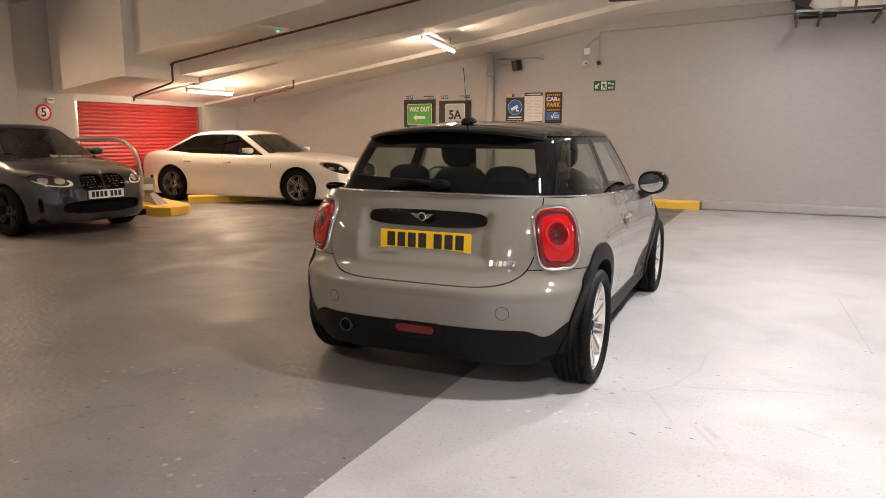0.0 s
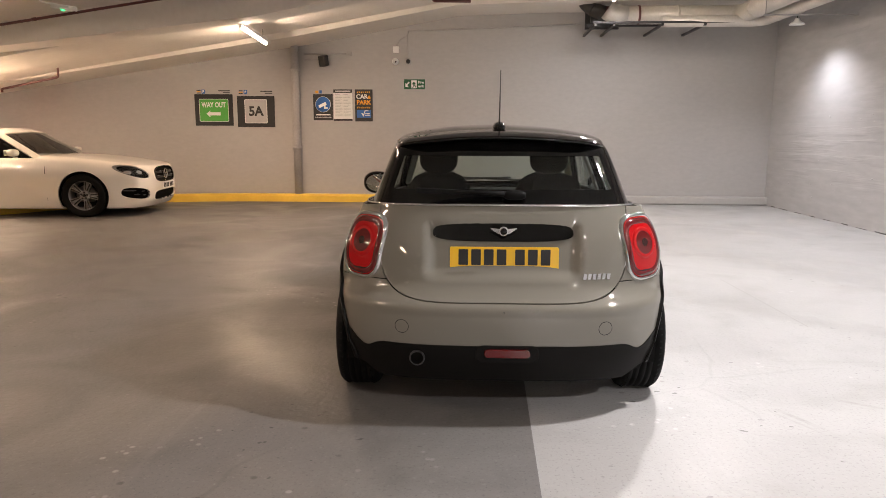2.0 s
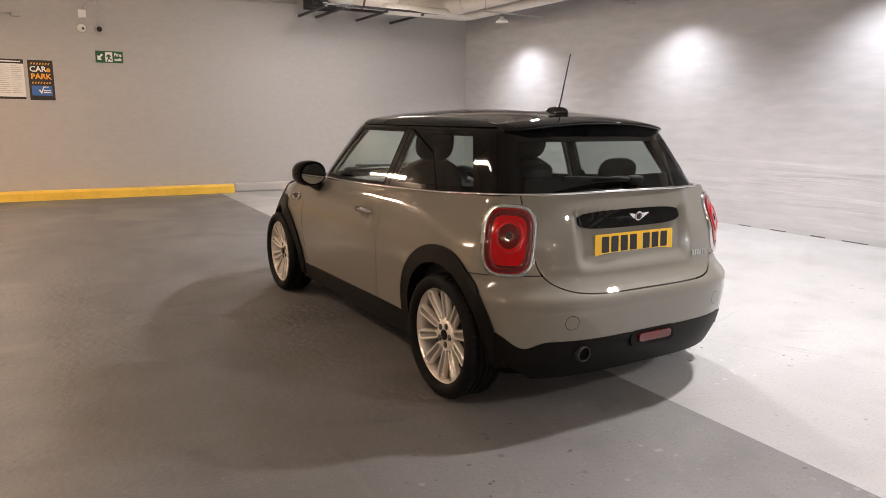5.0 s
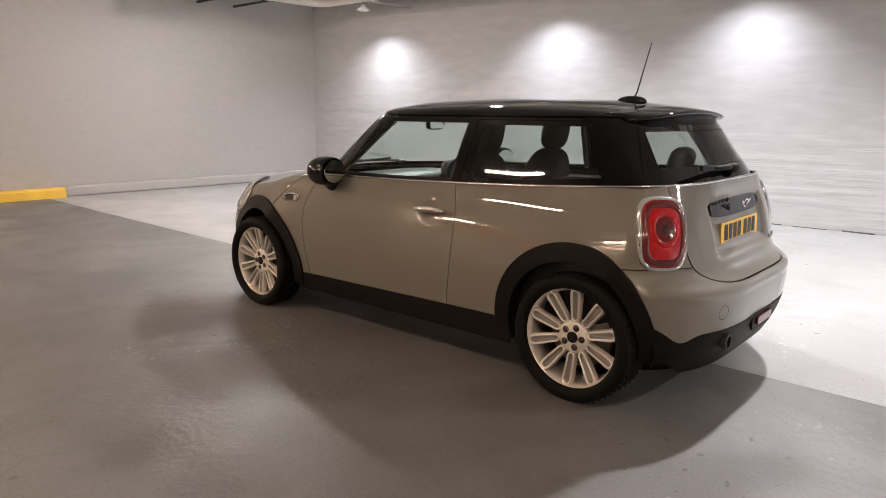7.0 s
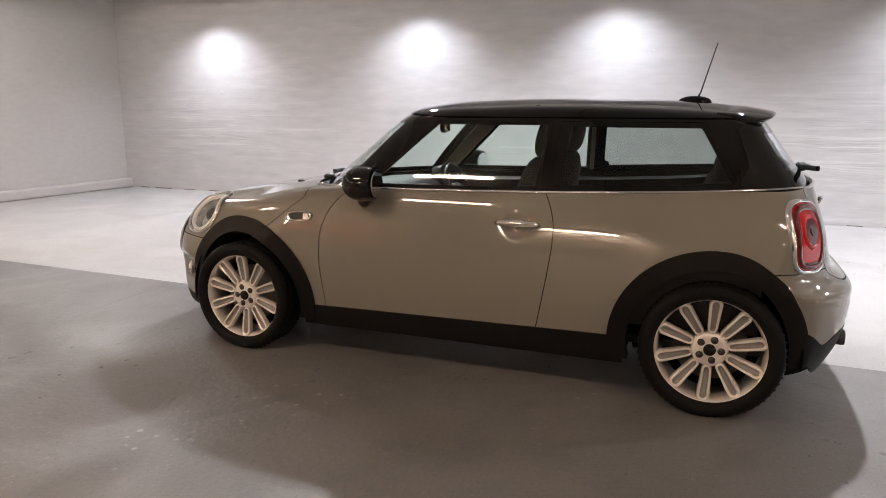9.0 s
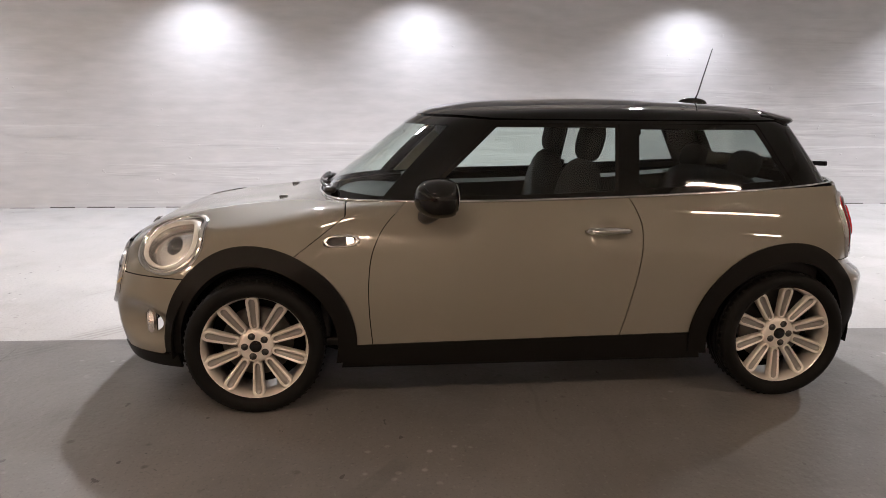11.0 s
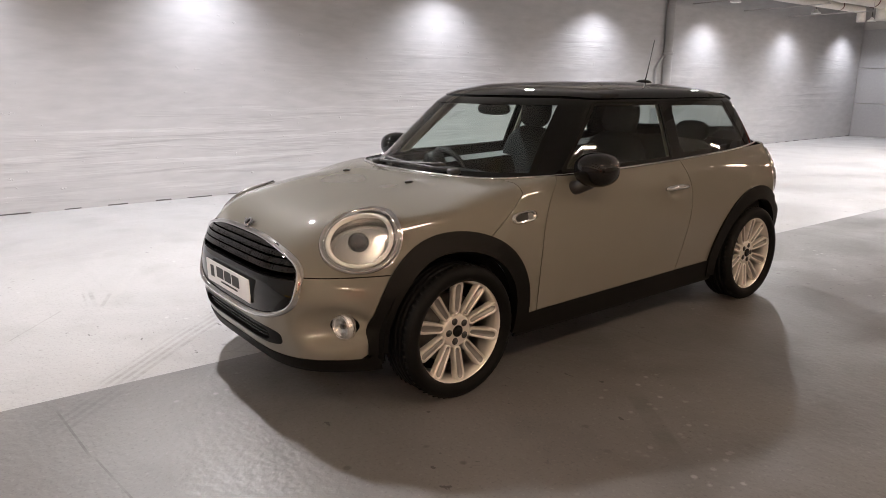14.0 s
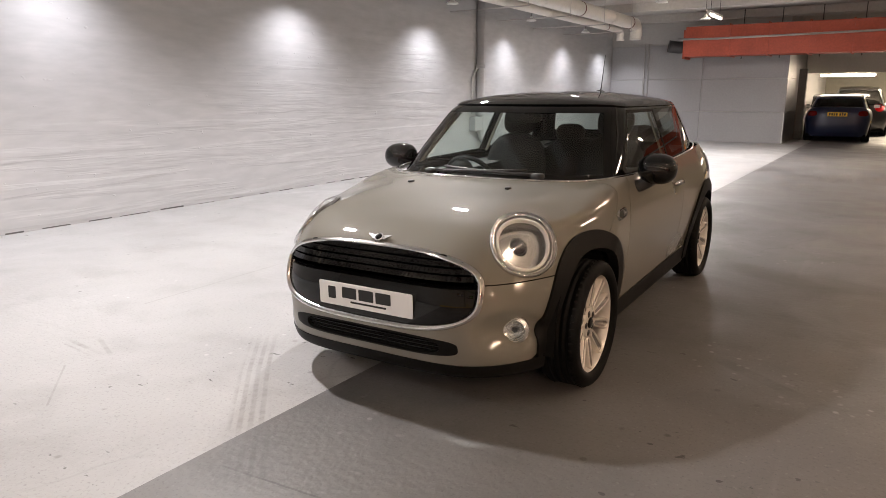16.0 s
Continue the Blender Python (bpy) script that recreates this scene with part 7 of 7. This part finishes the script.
def saloon_face(car, A):
    grille = oval((0, 2.4, 0.655), (0, 1, 0), 0.42, 0.128, 3.4, reach=0.5)
    head = oval((0.69, 2.14, 0.715), (0.55, 0.83, 0.1), 0.27, 0.088, 1.8, lean=-0.36, reach=0.3)
    side = oval((0.70, 2.2, 0.37), (0.4, 0.9, 0), 0.19, 0.088, 2.8, lean=-0.15, reach=0.3)
    low = oval((0, 2.35, 0.315), (0, 1, 0), 0.46, 0.082, 4, reach=0.4)
    panel("grille", both(cut(A, grille)), UNDER, car, lift=-0.02, depth=0)
    panel("grille_surround", both(cut(A, grille, lambda p: 0.013 - grille(p))), GLOSS_BLACK, car, lift=0.006, depth=0.03)
    for z in (0.615, 0.69):
        panel("grille_slat", both(cut(A, less(grille, 0.012), lambda p, z=z: 0.019 - np.abs(p[:, 2] - z))), GLOSS_BLACK, car, lift=-0.006, depth=0.01)
        panel("slat_trim", both(cut(A, less(grille, 0.012), lambda p, z=z: 0.004 - np.abs(p[:, 2] - z - 0.018))), CHROME, car, lift=-0.002, depth=0.01)
    ring = lathe(bmesh.new(), [(0.066, 0), (0.072, 0.008), (0.080, 0.008), (0.084, 0), (0.075, -0.02)], 32, close=True)
    for k in range(3):
        a = radians(90 + 120 * k)
        sweep(ring, [(0, 0, 0.004), (0.072 * math.cos(a), 0.072 * math.sin(a), 0.004)], 0.008, 8)
    badge = part("badge", ring, CHROME, car, "round chrome badge")
    badge.matrix_basis = pose(0, 2.462, 0.655, -90, 0, 0)
    for flip in (mirrored, lambda q: q):
        panel("headlight", flip(cut(A, head)), UNDER, car, "dark headlight with pale lamp units", lift=-0.022, depth=0)
        for x, y in ((0.64, 2.2), (0.76, 2.06)):
            panel("lamp_unit", flip(cut(A, oval((x, y, 0.70), (0.55, 0.83, 0.1), 0.05, 0.03, 2.6, lean=-0.3, reach=0.3))), ALLOY_GREY, car, lift=-0.010, depth=0.006)
        panel("light_strip", flip(cut(A, head, lambda p: 0.013 - head(p), lambda p: p[:, 2] - 0.71)), ALLOY_GREY, car, lift=-0.004, depth=0.01)
        panel("headlight_lens", flip(cut(A, head)), LENS, car, lift=0.002, depth=0)
        panel("side_intake", flip(cut(A, side)), UNDER, car, lift=-0.04, depth=0)
        for z in (0.34, 0.40):
            panel("intake_blade", flip(cut(A, side, lambda p, z=z: 0.009 - np.abs(p[:, 2] - z - 0.12 * (p[:, 0] - 0.66)))), BLACK_PLASTIC, car, lift=-0.004, depth=0.02)
    panel("lower_intake", both(cut(A, low)), UNDER, car, lift=-0.03, depth=0)
    panel("chrome_lip", both(cut(A, low, lambda p: 0.010 - np.abs(p[:, 2] - 0.245))), CHROME, car, lift=0.004, depth=0.01)
    number_plate(car, PLATE_WHITE, pose(0, 2.50, 0.47, 0, 0, 180), "white number plate with black marks")
    return [grille, head, side, low]


def hatch_face(car, A):
    kidney = oval((0.168, 2.1, 0.69), (0.08, 1, 0), 0.152, 0.108, 3.4, reach=0.4)
    head = oval((0.63, 1.95, 0.735), (0.45, 0.87, 0.18), 0.265, 0.078, 1.9, lean=-0.24, reach=0.3)
    low = oval((0, 2.1, 0.375), (0, 1, 0), 0.56, 0.088, 3.4, reach=0.5)
    slit = oval((0.78, 1.95, 0.42), (0.6, 0.8, 0), 0.03, 0.10, 2.4, lean=0.1, reach=0.3)
    for flip in (mirrored, lambda q: q):
        panel("kidney_grille", flip(cut(A, kidney)), UNDER, car, lift=-0.02, depth=0)
        panel("grille_rim", flip(cut(A, kidney, lambda p: 0.009 - kidney(p))), GLOSS_BLACK, car, lift=0.006, depth=0.03)
        for k in range(-2, 3):
            panel("grille_stud_row", flip(cut(A, less(kidney, 0.012), lambda p, k=k: 0.004 - np.abs(p[:, 2] - 0.70 - 0.034 * k), lambda p: np.sin(p[:, 0] * 190) - 0.1)), ALLOY_GREY, car, lift=-0.006, depth=0.008)
        panel("headlight", flip(cut(A, head)), DARK_METAL, car, "slim headlight with pale lamp units", lift=-0.03, depth=0)
        panel("light_strip", flip(cut(A, head, lambda p: 0.012 - head(p), lambda p: 0.735 - p[:, 2])), DRL, car, lift=-0.002, depth=0.008)
        panel("headlight_lens", flip(cut(A, head)), LENS, car, lift=0.003, depth=0)
        for x, y in ((0.55, 2.02), (0.70, 1.90)):
            panel("lamp_unit", flip(cut(A, oval((x, y, 0.735), (0.45, 0.87, 0.18), 0.062, 0.048, 2.6, lean=-0.20, reach=0.3))), REFLECTOR, car, lift=-0.012, depth=0.01)
        panel("air_slit", flip(cut(A, slit)), UNDER, car, lift=-0.02, depth=0)
    panel("lower_intake", both(cut(A, low)), UNDER, car, lift=-0.04, depth=0)
    badge = part("badge", lathe(bmesh.new(), [(0, 0.008), (0.036, 0.006), (0.041, 0), (0, 0)], 28), CHROME, car, "small round badge")
    badge.matrix_basis = pose(0, 2.03, 0.825, -50, 0, 0)
    number_plate(car, PLATE_WHITE, pose(0, 2.165, 0.535, 0, 0, 180), "white number plate with black marks")
    return [kidney, head, low, slit]


def rear_face(plate_z, lamp_z, red):
    def build(car, A):
        lamp_f = oval((0.66, -2.0, lamp_z), (0.35, -0.93, 0), 0.15, 0.075 if not red else 0.16, 2.6, reach=0.45)
        for flip in (mirrored, lambda q: q):
            panel("tail_light", flip(cut(A, lamp_f)), RED_LENS if red else DARK_RED_LENS, car, lift=0.006, depth=0.02)
        number_plate(car, PLATE_YELLOW, pose(0, -2.19, plate_z), "yellow number plate with black marks")
        return [lamp_f]
    return build


SALOON = dict(axle=1.47, width=1.85, wheel=0.345, belt=0.945, height=1.42, peak=0.35, frame=0.05, chrome=True, tuck=0.05, corner=0.24, brow=0.035, sill=0.13, crown=0.062, screen=(1.02, 1.95), back=(2.02, 2.25),
              nose=((0.1, 2.34), (0.25, 2.45), (0.4, 2.48), (0.55, 2.475), (0.7, 2.45), (0.78, 2.42), (0.86, 2.34), (0.95, 2.0)),
              tail=((0.1, 2.30), (0.3, 2.42), (0.5, 2.46), (0.7, 2.46), (0.85, 2.42), (0.95, 2.34), (1.03, 2.1), (1.12, 1.7)),
              deck=((2.6, 0.74), (2.4, 0.80), (2.2, 0.85), (1.9, 0.90), (1.5, 0.95), (1.1, 0.985), (0.8, 0.995), (0, 1.0), (-1.0, 1.03), (-1.7, 1.04), (-2.2, 0.99), (-2.5, 0.93)),
              pillars=(-0.28,), doors=(0.92, -0.22, -1.15), handles=(-0.08, -1.05))
HATCH = dict(axle=1.335, width=1.80, wheel=0.325, belt=0.955, height=1.434, peak=0.45, frame=0.05, screen=(1.10, 1.75), back=(2.05, 1.0),
             nose=((0.1, 2.0), (0.2, 2.10), (0.35, 2.145), (0.55, 2.145), (0.7, 2.11), (0.8, 2.02), (0.88, 1.8), (0.98, 1.4)),
             tail=((0.1, 2.0), (0.3, 2.12), (0.5, 2.17), (0.7, 2.16), (0.9, 2.12), (1.05, 2.04), (1.2, 1.9)),
             deck=((2.2, 0.72), (2.0, 0.82), (1.7, 0.905), (1.4, 0.955), (1.1, 0.995), (0.6, 1.0), (-1.0, 1.03), (-1.8, 1.05), (-2.2, 1.05)),
             pillars=(-0.2,), doors=(0.85, -0.15, -1.0), handles=(0.0, -0.9))
TALL = dict(HATCH, height=1.70, belt=1.08, width=1.92, wheel=0.37, screen=(1.1, 1.2), back=(2.1, 0.6), axle=1.45)
TALL["deck"] = tuple((y, z + 0.12) for y, z in HATCH["deck"])

plain_car("saloon_car", "white four-door saloon with dark windows parked by the wall", PAINT_WHITE,
          Matrix.Translation((-6.27 - 1.47 * math.cos(0.06) - 0.82 * math.sin(0.06), 5.95 - 1.47 * math.sin(0.06) + 0.82 * math.cos(0.06), 0.0)) @ Matrix.Rotation(0.06 - math.pi / 2, 4, "Z"), SALOON, details=saloon_face)
HEAD_A = math.radians(-5)
plain_car("hatchback_car", "dark slate grey hatchback parked with its nose out", PAINT_SLATE,
          Matrix.Translation((-6.42 - 2.16 * math.cos(HEAD_A), 1.78 - 2.16 * math.sin(HEAD_A), 0.0)) @ Matrix.Rotation(HEAD_A - math.pi / 2, 4, "Z"), dict(HATCH, alloy=ALLOY_DARK, height=1.49, belt=0.985), details=hatch_face)
plain_car("far_hatchback_car", "dark blue hatchback seen from behind in the far bay", PAINT_NAVY, pose(-0.98, -21.8, 0, 0, 0, 180), HATCH, "far parked cars", rear_face(0.83, 0.85, False))
plain_car("far_tall_car", "black tall estate car in the far bay", PAINT_BLACK, pose(-1.40, -25.8, 0, 0, 0, 180), TALL, "far parked cars", rear_face(0.85, 1.0, True))
plain_car("far_dark_car", "dark car half hidden behind the partition", PAINT_BLACK, pose(0.05, -28.0, 0, 0, 0, 180), HATCH, "far parked cars", rear_face(0.83, 0.85, False))
